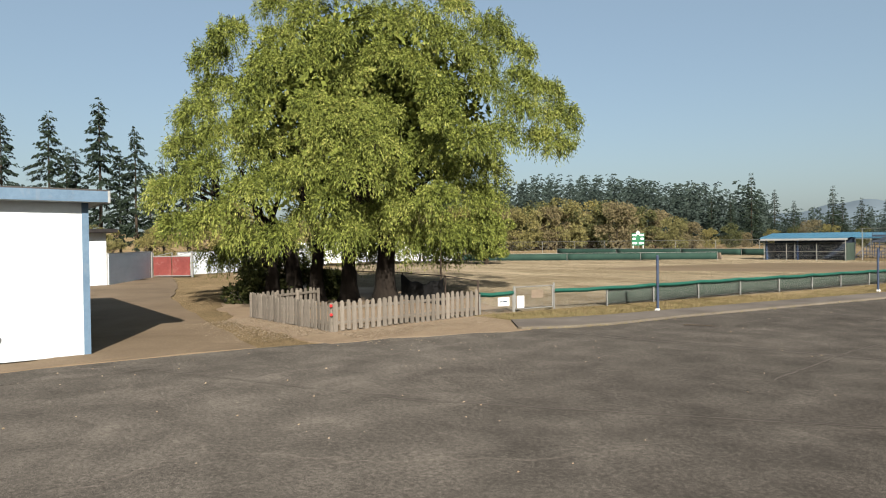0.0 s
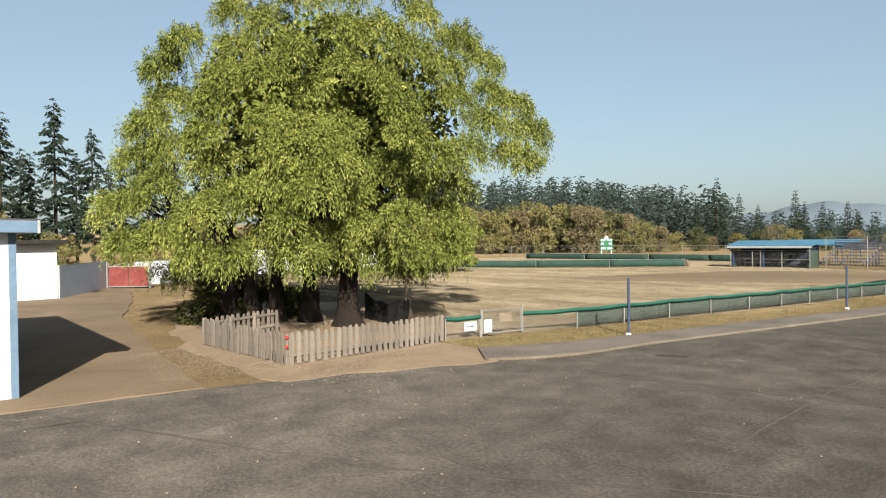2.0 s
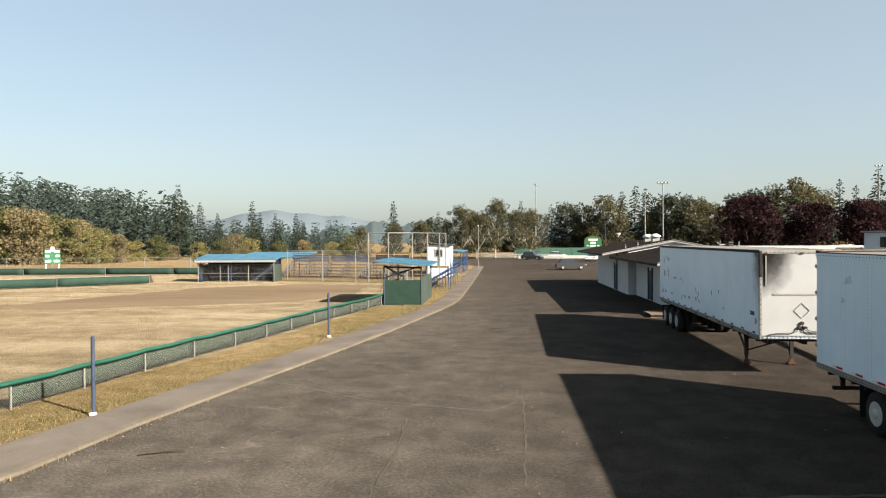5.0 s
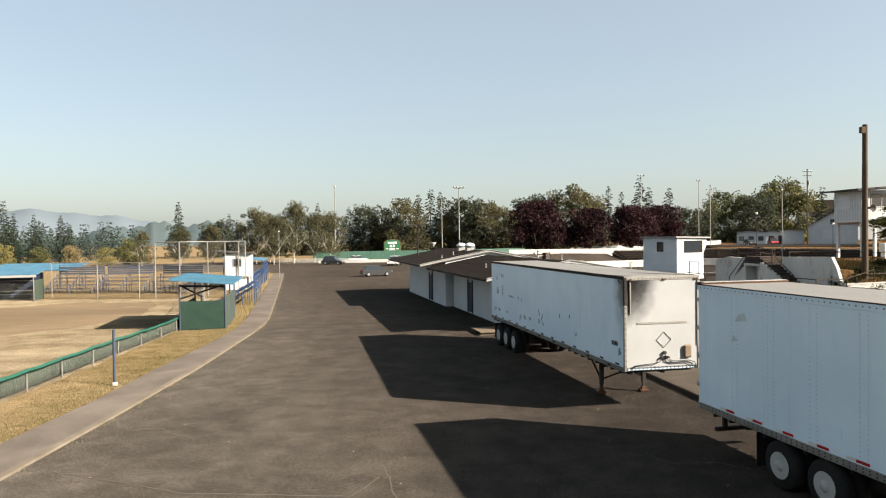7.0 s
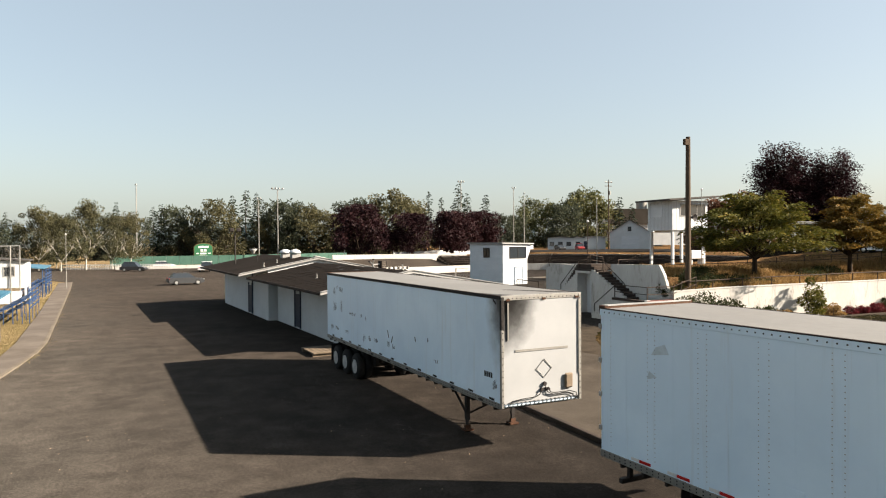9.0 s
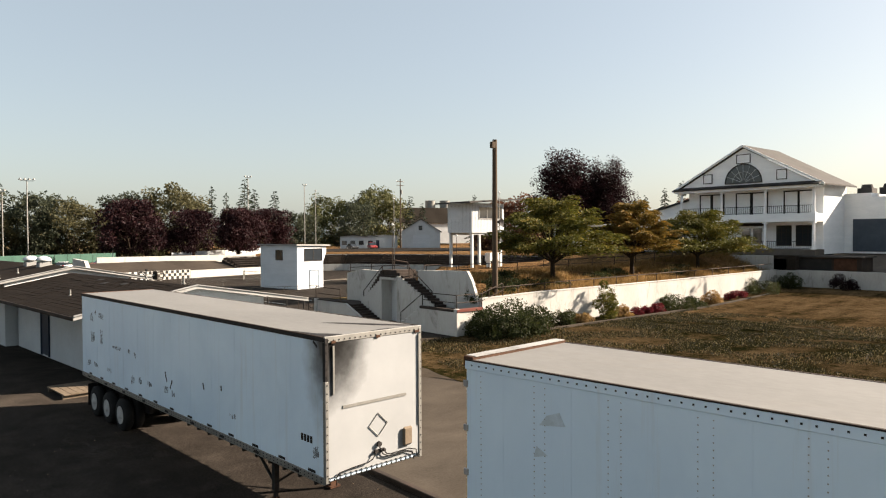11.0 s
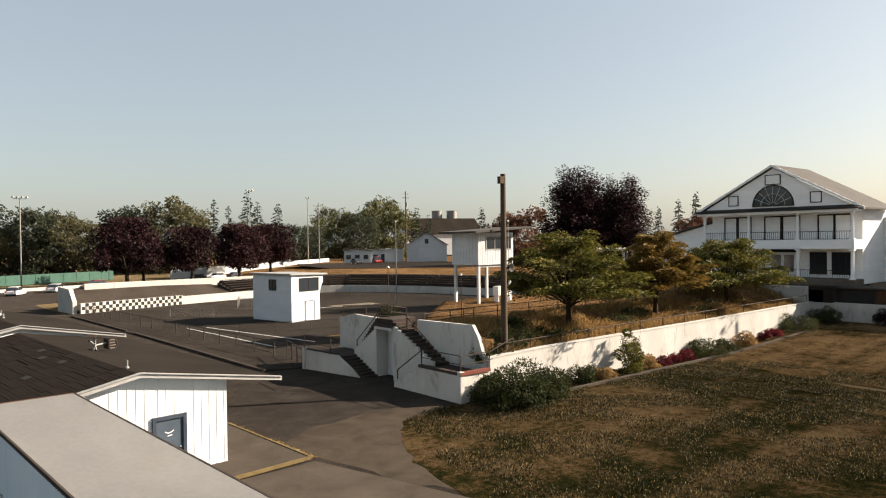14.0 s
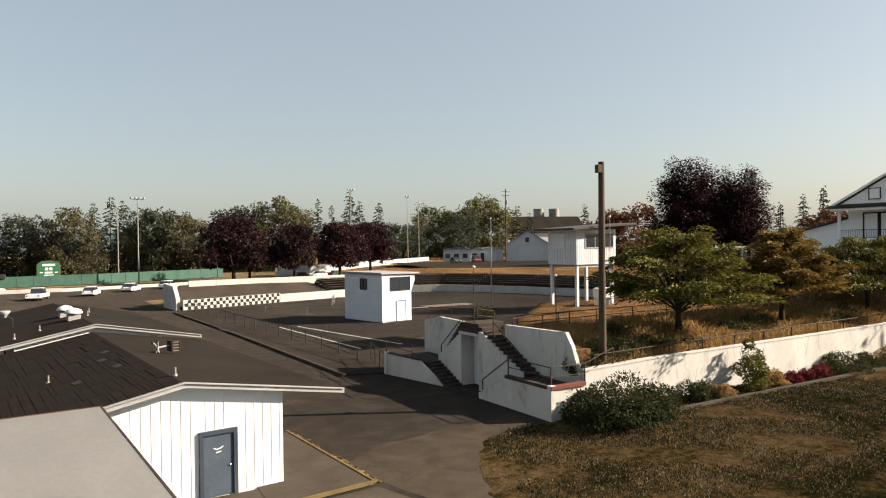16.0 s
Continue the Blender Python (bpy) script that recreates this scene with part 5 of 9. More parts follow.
part("body", B().box((0, 0, 0), (3.0, 6.2, 1.35), c=0.02), "stepdark", store)
part("roof", B().box((-0.25, -0.25, 1.35), (3.2, 6.4, 1.5), c=0.02), "roofgrey", store)
solid("wall_step", B().box((65.6, 48.3, 2.3), (66.4, 54.0, 3.9), c=0.03).box((66.2, 47.0, 2.3), (66.7, 48.3, 3.6), c=0.03), "oldwhite", "white wall at the end of the bank", "wall", "structure")
solid("wall_corner", B().box((66.0, 46.0, 0.2), (66.39, 47.94, 2.45), c=0.02).box((66.76, 46.4, 2.0), (67.2, 48.2, 3.9), c=0.02), "oldwhite", "white corner of the lower wall", "wall", "structure")
part("panel", B().box((-0.03, 0.4, 0.1), (-0.002, 2.4, 1.25)), "rust", store, "rust-brown panel")
part("panel", B().box((-0.03, 2.6, 0.1), (-0.002, 5.8, 1.25)), "dark", store, "black panel")
yp = thing("floodlight_pole", (70.5, 38.2, 2.4), "thick wooden pole with two floodlights on an arm", "light pole")
part("shaft", B().rod((0, 0, 0), (0, 0, 10.6), 0.17, 0.13, 12), "polewood", yp)
part("crossarm", B().bar((0, -1.1, 11.1), (0, 1.1, 11.1), 0.06, 0.06), "galv", yp)
part("riser", B().rod((0, 0, 10.5), (0, 0, 11.15), 0.04, n=8), "galv", yp)
for y in (-1.1, 1.1):
    part("floodlight", B().lathe([(0.06, 0.0), (0.12, 0.1), (0.24, 0.34), (0.2, 0.36), (0, 0.3)], 12, (-0.1, y, 11.15)), "galv", yp)


# ---- trees ----
def lobe_leaves(rng, c, r, count, length, width, droop, squash=0.8, up=False):
    """Leaves in a shell round c, which hang and point outwards."""
    d = rng.normal(size=(count, 3))
    d /= np.linalg.norm(d, axis=1, keepdims=True)
    rad = r * rng.uniform(0.55, 1.05, count)[:, None]
    p = np.array(c) + d * rad * np.array([1, 1, squash])
    way = d * (1 - droop) + np.array([0, 0, -droop]) + rng.normal(size=(count, 3)) * 0.35
    return leaf_quads(p, way, length, width, rng, face=d + np.array([0, 0, 1.0]) if up else None)


def limb(b, rng, p, d, length, r, depth, out, spread=0.6, lift=0.1):
    """A tapering, bending limb with side limbs."""
    p, d = Vector(p), Vector(d).normalized()
    segs = 4
    for k in range(segs):
        q = p + d * (length / segs)
        r2 = r * (1 - 0.5 / segs) if k < segs - 1 else r * 0.7
        b.rod(p, q, r, r2, 8 if depth > 1 else 5, caps=False)
        p, r = q, r2
        d = (d + Vector((rng.uniform(-1, 1), rng.uniform(-1, 1), rng.uniform(-0.4, 0.8))) * 0.16 + Vector((0, 0, lift * 0.3))).normalized()
        if depth > 0 and k >= 1:
            s = Vector((rng.uniform(-1, 1), rng.uniform(-1, 1), rng.uniform(-0.1, 0.6)))
            limb(b, rng, p, d * (1 - spread) + s * spread, length * 0.62, r * 0.55, depth - 1, out, spread, lift)
    out.append(tuple(p))


# the big willow: local x across the view from the car park, y away from it
M["willowbark"] = surf("dark furrowed willow bark", (0.00576, 0.0048, 0.00384), (0.0192, 0.0149, 0.0115), 0.95, big=1.2, fine=10, stretch=(3, 3, 0.5), bumps=0.9, spec=0.1)
willow = thing("willow_tree", (-27.4, 15.7, 0), "huge old willow with yellow-green drooping foliage and several dark trunks", "tree", turn=61.3)
# half widths of the crown by height: (height, left edge, right edge)
CROWN = [(2.6, -7.6, 5.4), (3.3, -9.4, 5.9), (4.4, -9.2, 6.0), (5.6, -9.0, 6.2), (6.8, -8.7, 8.8), (7.6, -8.3, 9.6), (8.8, -7.7, 9.3), (10.0, -7.2, 8.8), (11.4, -7.1, 7.8), (12.4, -6.7, 7.0), (13.0, -6.0, 5.4), (14.0, -5.0, 4.4), (15.2, -3.8, 3.6)]
# open places between the boughs
GAPS = [(-3.5, 7.7, 0.9), (-4.0, 9.5, 0.7), (0.9, 10.0, 0.75), (1.6, 7.9, 0.8), (5.0, 8.6, 0.7), (-5.9, 10.9, 0.6), (6.9, 6.6, 0.8), (-6.3, 5.4, 0.5), (3.6, 4.2, 0.6), (-1.0, 4.6, 0.45), (5.6, 11.6, 0.5), (2.9, 10.9, 0.5), (-1.9, 6.1, 0.5)]


def crown_edge(z):
    """Left and right edge of the crown at height z."""
    for (za, la, ra), (zb, lb, rb_) in zip(CROWN, CROWN[1:]):
        if za <= z <= zb:
            f = (z - za) / (zb - za)
            return la + (lb - la) * f, ra + (rb_ - ra) * f
    return 0.0, 0.0


def willow_spray(rng, c, out, r, count, per, long):
    """A bough: whips that leave its upper and outer side, arch over and hang, with narrow leaves all along."""
    u = rng.normal(size=(count * 4, 3))
    u /= np.linalg.norm(u, axis=1, keepdims=True)
    u = u[u @ (np.array(out) * 0.75 + np.array([0, 0, 0.65])) > 0.12][:count]
    n = len(u)
    lump = 1 + 0.2 * np.sin(u[:, :1] * 6 + c[0] * 3) * np.sin(u[:, 2:] * 7 + c[2] * 2)
    start = np.array(c) + u * r * lump * rng.uniform(0.45, 1.0, n)[:, None] * np.array([1, 1, 0.72])
    L = (long * rng.uniform(0.5, 1.4, n))[:, None]
    Q = []
    for k in range(per):
        f = (k + rng.uniform(0, 1, n)[:, None]) / per
        p = start + u * L * (0.7 * f - 0.25 * f * f) + np.array([0, 0, -1.0]) * L * 0.9 * f ** 1.6 + rng.normal(size=(n, 3)) * 0.05
        way = u * (0.8 - 0.6 * f) + np.array([0, 0, -1.0]) * (0.15 + f) + rng.normal(size=(n, 3)) * 0.42
        Q.append(leaf_quads(p, way, 0.158, 0.04, rng, face=u + np.array([0, 0, 0.35]), loose=1.1))
    return Q


rng = np.random.default_rng(11)
spots, tries = [], 0
while tries < 12000:
    tries += 1
    z = rng.uniform(3.0, 15.0)
    lo, hi = crown_edge(z)
    s_ = rng.uniform(lo + 0.25, hi - 0.25)
    if any((s_ - a) ** 2 + (z - b_) ** 2 < (g + 0.35) ** 2 for a, b_, g in GAPS):
        continue
    if all(((s_ - a) * 0.85) ** 2 + (z - b_) ** 2 > 1.22 ** 2 for a, b_ in spots):
        spots.append((s_, z))
Q = []
for s_, z in spots:
    lo, hi = crown_edge(z)
    q = (2 * s_ - lo - hi) / (hi - lo)
    deep = 6.0 * math.sqrt(max(0.03, 1 - q * q)) * math.sqrt(max(0.08, 1 - ((z - 6.2) / 9.0) ** 2))
    for side in (-1, 1):
        d = side * (deep - (rng.uniform(0.5, 2.4) if rng.uniform() < 0.45 else 0))
        k = 1 + d / 31.6
        r_ = rng.uniform(0.7, 1.12)
        c = (s_ * k, d, 2.755 + (z - 2.755) * k)
        o = np.array((q * 0.7, side * 1.0, 0.1))
        Q += willow_spray(rng, c, o / np.linalg.norm(o), r_, int((122 if side < 0 else 44) * r_ * r_ + 30), 19, rng.uniform(0.4, 0.68) + (0.15 if z < 5 else 0))
# low boughs that hang at the far side
for k in range(30):
    s_ = rng.uniform(-8.6, 5.2)
    Q += willow_spray(rng, (s_, rng.uniform(2.6, 5.2), rng.uniform(2.0, 3.4)), np.array((0.0, 1.0, 0.0)), rng.uniform(0.7, 1.0), 90, 15, rng.uniform(0.5, 0.8))
# sparse shaded foliage inside
n = 24000
u = rng.normal(size=(n, 3))
u /= np.linalg.norm(u, axis=1, keepdims=True)
p = u * rng.uniform(0.2, 1.0, n)[:, None] * np.array([6.0, 2.4, 5.2]) + np.array([-0.3, 1.0, 8.7])
Q.append(leaf_quads(p, rng.normal(size=(n, 3)) + np.array([0, 0, -0.6]), 0.42, 0.2, rng))
part("crown", quads("crown", np.concatenate(Q), "willow"), "willow", willow)["kind"] = "stuff"
tr = random.Random(5)
for x, y, r, lean in ((0.5, -1.3, 0.42, (0.1, 0.1, 1)), (-1.1, 0.6, 0.34, (-0.05, 0.2, 1)), (-2.6, 0.9, 0.3, (0.12, 0.1, 1)), (-3.7, 1.6, 0.36, (-0.25, 0.1, 1)), (-4.6, 0.8, 0.3, (-0.3, -0.1, 1))):
    b, ends = B(), []
    b.lathe([(r * 1.9, -0.1), (r * 1.45, 0.25), (r * 1.1, 0.8), (r, 1.4)], 12, (x, y, 0))
    b.rod((x, y, 1.3), (x + lean[0] * 1.6, y + lean[1] * 1.6, 3.3), r, r * 0.8, 12, caps=False)
    for k in range(4):
        a = tr.uniform(0, 6.28)
        limb(b, tr, (x + lean[0] * 1.2, y + lean[1] * 1.2, 2.7), (math.cos(a) * 0.7 + lean[0], math.sin(a) * 0.5 + lean[1], 1.0), tr.uniform(2.8, 3.8), r * 0.5, 2, ends)
    part("trunk", b, "willowbark", willow)


def conifer_quads(rng, hgt, width, base, tiers, per, leaf, ragged=False):
    """Drooping conifer branches with needle sprays, thinning to the tip; ragged ones keep few, long branches."""
    out = []
    for k in range(tiers):
        f = (k + rng.uniform(0, 0.8)) / tiers
        z = base + (hgt - base) * f
        rad = width * (1 - f) ** 0.8 * rng.uniform(0.65, 1.1) + 0.15
        a0 = rng.uniform(0, 6.28)
        nb = max(3, int(4 * (1 - f) + 3))
        if ragged:
            nb = 2 if f > 0.9 else int(rng.integers(2, 5))
            rad *= 0.75 if f < 0.25 else 1.0
        for j in range(nb):
            if rng.uniform() < 0.12:
                continue
            a = a0 + 6.283 * j / nb + rng.normal() * 0.2
            L = rad * (rng.uniform(0.45, 1.15) if ragged else rng.uniform(0.6, 1.1))
            n = max(3, int(per * L / width) + 2)
            t = rng.uniform(0.1, 1, n)[:, None] ** 0.8
            dirv = np.array([math.cos(a), math.sin(a), 0])
            zb = z + rng.normal() * (hgt - base) / tiers * 0.45
            droop, lift = (0.34, 0.06) if ragged else (0.32, 0.12)
            p = dirv * L * t + np.array([0, 0, 1]) * (zb - droop * L * t ** 1.5 + lift * L * t) + rng.normal(size=(n, 3)) * 0.16 * np.array([1, 1, 0.5])
            side = np.array([-dirv[1], dirv[0], 0])
            way = dirv * 0.7 + side * rng.normal(size=(n, 1)) * 0.8 + np.array([0, 0, -0.7 if ragged else -0.35]) + rng.normal(size=(n, 3)) * 0.2
            out.append(leaf_quads(p, way, leaf, leaf * 0.42, rng))
    return np.concatenate(out)


def conifer(name, seed, hgt, width, base, label, tiers=30, per=14, leaf=0.9, ragged=False):
    rng = np.random.default_rng(seed)
    t = thing(name, (0, 0, 0), label, "tree", "conifers")
    part("trunk", B().rod((0, 0, -0.3), (0, 0, hgt * 0.97), hgt * 0.014, 0.03, 8), "barklight", t)
    part("crown", quads("crown", conifer_quads(rng, hgt, width, base, tiers, per, leaf, ragged), "conifer"), "conifer", t)["kind"] = "stuff"
    return t


def broadleaf(name, seed, hgt, width, base, material, label, lobes=26, per=420, leaf=0.34, group="", droop=0.3, trunk_r=None, bark="barklight", squash=0.75, flat=1.0, cat="tree", depth=2, low=0.12, up=False):
    """A tree with forked limbs and a crown of uneven leafy lobes."""
    rng, r2 = np.random.default_rng(seed), random.Random(seed)
    t = thing(name, (0, 0, 0), label, cat, group)
    tr_ = trunk_r or hgt * 0.022
    b, ends = B(), []
    b.rod((0, 0, -0.3), (0, 0, base), tr_ * 1.25, tr_, 10, caps=False)
    for k in range(5):
        a = 6.283 * k / 5 + r2.uniform(-0.4, 0.4)
        limb(b, r2, (0, 0, base * 0.95), (math.cos(a) * 0.8, math.sin(a) * 0.8, 0.9), (hgt - base) * 0.42, tr_ * 0.6, depth, ends)
    part("trunk", b, bark, t)
    Q = []
    for k in range(lobes):
        a, f = rng.uniform(0, 6.283), rng.uniform() ** 0.6
        z = base + (hgt - base) * rng.uniform(low, 0.95)
        u = (z - base) / (hgt - base)
        lim = width * math.sqrt(max(0.05, 1 - (2 * u - 0.85) ** 2 / 1.45)) * flat
        r = width * rng.uniform(0.16, 0.34)
        Q.append(lobe_leaves(rng, (math.cos(a) * f * lim, math.sin(a) * f * lim, min(z, hgt - r * 0.6)), r, int(per * rng.uniform(0.6, 1.2)), leaf, leaf * 0.55, droop, squash, up))
    part("crown", quads("crown", np.concatenate(Q), material), material, t)["kind"] = "stuff"
    return t


def place(t, spots):
    """Puts t at the first spot and copies of it at the others: (x, y, z, scale, turn)."""
    for k, (x, y, z, s, a) in enumerate(spots):
        m = pose(x, y, z, 0, 0, a)
        if k:
            c = copy_thing(t, m)
            c.scale = (s, s, s)
    x, y, z, s, a = spots[0]
    t.matrix_basis = pose(x, y, z, 0, 0, a) @ Matrix.Diagonal((s, s, s, 1))


def polar(az, dist, o=(0, 0)):
    return o[0] + dist * math.cos(radians(az)), o[1] + dist * math.sin(radians(az))


# tall firs behind the white fence
spots = []
r = random.Random(21)
for az, dist, hh in ((178.5, 84, 16), (176.9, 96, 18.5), (174.0, 92, 18.5), (172.3, 100, 15), (170.7, 90, 20), (169.4, 98, 15), (168.3, 88, 16.6), (166.4, 100, 14), (164.6, 100, 21), (162.8, 104, 16), (160.5, 108, 17), (181, 90, 16), (183, 94, 18), (172.9, 112, 17), (167.3, 112, 15)):
    x, y = polar(az, dist)
    spots.append((x, y, 0, hh / 22, r.uniform(0, 360)))
place(conifer("fir_tree", 1, 22, 5.4, 4.0, "tall ragged dark green fir with bare lower trunk", 46, 84, 0.5, True), spots[::2])
place(conifer("fir_tree", 2, 22, 4.6, 6.0, "tall ragged dark green fir with bare lower trunk", 42, 78, 0.5, True), spots[1::2])
# undergrowth in front of the firs
sp = [(*polar(az, 82 + r.uniform(-4, 6)), 0, r.uniform(0.6, 1.0), r.uniform(0, 360)) for az in (179, 175, 170.5, 167, 164, 161, 158.5)]
place(broadleaf("autumn_tree", 31, 8, 3.2, 1.2, "autumn", "brown-green autumn tree behind the fence", 30, 260, 0.26, "autumn trees"), sp)
# russet tree belt beyond the outfield: bearing, height of the crowns
sp = []
for k in range(30):
    az = 152 - k * 0.95 + r.uniform(-0.3, 0.3)
    tall = 12.6 if az > 129 else 12.6 - (129 - az) * 1.15
    sp.append((*polar(az, 168 + r.uniform(-8, 16), (-3, 4)), -0.3, tall / 12 * r.uniform(0.84, 1.06), r.uniform(0, 360)))
for az, tall in ((123.2, 5.2), (121.6, 6.5), (120.6, 4.4), (118.6, 4.8), (117.0, 5.6), (116.0, 7.2), (114.8, 5.6), (112.6, 5.0), (110.6, 5.4), (108.4, 4.6), (106.8, 6.8), (105.6, 5.2)):
    sp.append((*polar(az, 182 + r.uniform(-6, 8), (-3, 4)), -0.3, tall / 12, r.uniform(0, 360)))
place(broadleaf("autumn_tree", 32, 12.0, 5.2, 0.4, "autumn", "tan-brown autumn tree in the belt beyond the field", 52, 110, 0.52, "autumn trees", low=0.0, depth=1), sp[::3])
place(broadleaf("autumn_tree", 33, 11.5, 4.8, 0.4, "broad", "dull green tree in the belt beyond the field", 52, 110, 0.52, "autumn trees", low=0.0, depth=1), sp[1::3])
place(broadleaf("autumn_tree", 34, 11.0, 5.4, 0.4, "tanleaf", "grey-brown half-bare tree in the belt beyond the field", 52, 96, 0.48, "autumn trees", low=0.0, depth=1), sp[2::3])
# single firs: bearing, distance, height
sp = [(*polar(az, dd, (-3, 4)), 0, hh / 21, 40 * k) for k, (az, dd, hh) in enumerate(((120.1, 190, 19), (118.5, 215, 16), (114.6, 205, 15.8), (114.0, 212, 13), (112.8, 220, 13), (111.2, 200, 12.2), (110.6, 207, 10), (121.6, 225, 14), (123.0, 230, 16), (117.2, 232, 13.5), (103.3, 240, 18), (99.6, 250, 14.6), (99.0, 252, 12.5), (92.8, 255, 18.5), (93.6, 262, 14)))]
place(conifer("fir_tree", 3, 21, 4.6, 1.0, "tall dense dark fir standing alone", 56, 34, 0.55), sp)


# wooded hillside: terrain and one mass of firs
HILL = [(96, 0.0), (116, 0.0), (119.5, 0.1), (122, 0.26), (124, 0.5), (126.5, 0.66), (129, 0.92), (132, 1.0), (138, 1.03), (150, 0.95), (164, 0.5), (200, 0.3)]


def hill_z(az, dist):
    f = 0.0
    for (a, u), (c, v) in zip(HILL, HILL[1:]):
        if a <= az <= c:
            f = u + (v - u) * (az - a) / (c - a)
    return max(0.0, (dist - 215) / 175) * 19.5 * f


b = B()
vs, fs = [], []
AZ = [96 + 2.5 * k for k in range(36)]
DS = [215, 250, 285, 320, 355, 390, 440, 520]
for az in AZ:
    for dd in DS:
        vs.append((*polar(az, dd, (-3, 4)), hill_z(az, min(dd, 390)) - 0.1))
n = len(DS)
for i in range(len(AZ) - 1):
    for j in range(n - 1):
        a = i * n + j
        fs.append((a, a + n, a + n + 1, a + 1))
b.add(vs, fs, True)
solid("hillside", b, "ground", "low wooded hillside", "hill", "structure")
rng = np.random.default_rng(77)
protos = [conifer_quads(np.random.default_rng(90 + k), 20, 4.4 + 0.5 * (k % 3), 0.5, 14, 7, 1.45) for k in range(5)]
Q = []
for k in range(700):
    az = rng.uniform(106, 154)
    dd = 225 + 165 * rng.uniform() ** 0.9
    s = rng.uniform(0.72, 1.05) if az > 119 else rng.uniform(0.3, 0.68)
    a = rng.uniform(0, 6.283)
    x, y = polar(az, dd, (-3, 4))
    rot = np.array([[math.cos(a), -math.sin(a), 0], [math.sin(a), math.cos(a), 0], [0, 0, 1]])
    Q.append(protos[k % 5] @ rot.T * s + np.array([x, y, hill_z(az, min(dd, 390))]))
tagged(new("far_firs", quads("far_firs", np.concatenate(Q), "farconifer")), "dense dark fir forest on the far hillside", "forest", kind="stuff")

# trees round the far end of the car park and behind the track, by kind: bearing and rise of each top in degrees
FAR = {"fir": ((84.6, 3.4), (83.6, 3.85), (82.7, 3.6), (90.6, 2.4), (90.0, 2.6), (72.9, 3.6), (66.0, 4.4), (65.2, 3.6), (63.7, 3.5), (52.6, 3.1), (51.6, 2.5)),
       "thin": ((68.5, 3.9), (67.4, 3.4), (69.2, 3.0)),
       "dark": ((89.0, 2.45), (87.7, 2.2), (86.4, 1.5), (91.8, 1.5), (94.6, 1.8), (96.6, 1.6), (100.9, 1.3), (81.4, 3.0), (80.4, 2.95), (79.4, 2.7), (75.6, 2.9), (74.2, 3.2), (70.2, 2.7), (61.2, 1.7), (62.6, 1.8), (57.0, 2.6), (102.0, 1.0), (104.4, 0.9)),
       "olive": ((85.8, 3.0), (78.4, 2.55), (77.3, 2.2), (76.4, 1.6), (71.5, 3.9), (70.6, 3.3), (82.2, 1.5), (85.0, 1.1), (88.3, 1.0), (92.6, 1.2), (98.2, 1.1), (73.2, 2.2), (67.0, 2.0), (65.0, 1.8)),
       "green": ((59.7, 3.3), (58.4, 3.0), (55.4, 4.05), (54.3, 3.9), (56.4, 3.2), (60.6, 2.3))}
FAR_D = {"fir": 238, "thin": 236, "dark": 232, "olive": 226, "green": 262}
PROTO = {"fir": (20, conifer("fir_tree", 4, 20, 5.2, 0.8, "dark fir behind the far car park", 44, 26, 0.7)),
         "thin": (20, conifer("fir_tree", 5, 20, 3.6, 3.0, "thin half-bare fir behind the far stands", 40, 40, 0.6, True)),
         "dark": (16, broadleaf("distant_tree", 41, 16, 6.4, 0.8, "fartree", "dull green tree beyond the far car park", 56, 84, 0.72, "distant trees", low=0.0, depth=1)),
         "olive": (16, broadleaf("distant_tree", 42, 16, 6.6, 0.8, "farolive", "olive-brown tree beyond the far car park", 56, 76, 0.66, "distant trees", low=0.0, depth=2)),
         "green": (19, broadleaf("distant_tree", 43, 19, 7.0, 1.5, "broad", "green drooping tree behind the race track", 64, 110, 0.6, "distant trees", droop=0.6, low=0.0, depth=1))}
for kind_, rows_ in FAR.items():
    tall, proto = PROTO[kind_]
    sp = []
    for k, (az, el) in enumerate(rows_):
        dd = FAR_D[kind_] + r.uniform(-8, 8)
        sp.append((*polar(az, dd, (-2, 18)), 0, (7.0 + dd * math.tan(radians(el))) / tall, r.uniform(0, 360)))
    place(proto, sp)
# trees far behind the white hall and the raised tower
sp = [(*polar(az, dd, (2, 23)), 0, (hh + 3.5) / 20, 70 * k) for k, (az, dd, hh) in enumerate(((47.1, 190, 14.5), (32.7, 190, 13.6), (31.2, 192, 15.6), (29.9, 188, 17.2), (28.9, 196, 13), (33.5, 200, 11.5)))]
place(conifer("fir_tree", 6, 20, 4.2, 1.5, "pale ragged fir far behind the white hall", 44, 44, 0.55, True), sp)
sp = [(*polar(az, 165, (2, 23)), 0, (hh + 3.5) / 12, 55 * k) for k, (az, hh) in enumerate(((44.3, 11.6), (42.8, 12.6), (45.6, 10.4), (30.4, 10), (29.2, 11), (27.5, 10)))]
place(broadleaf("autumn_tree", 35, 12, 5.0, 0.8, "rusty", "russet-brown tree far behind the bank", 50, 110, 0.5, "autumn trees", low=0.0, depth=2), sp)
# dark purple plum trees behind the grandstand
sp = [(40.5, 173, 0.3, 1.1, 0), (54.0, 173, 0.3, 0.95, 70), (65.8, 175, 0.1, 1.02, 140), (77, 182, rise_z(77, 182) - 0.1, 0.95, 210), (47, 184, 0.3, 0.85, 30), (72, 190, 0.3, 0.9, 100)]
place(broadleaf("plum_tree", 51, 12.5, 6.3, 2.4, "plum", "dark purple-leaved plum tree behind the stands", 64, 170, 0.5, "plum trees", trunk_r=0.32, bark="bark", low=0.08), sp)


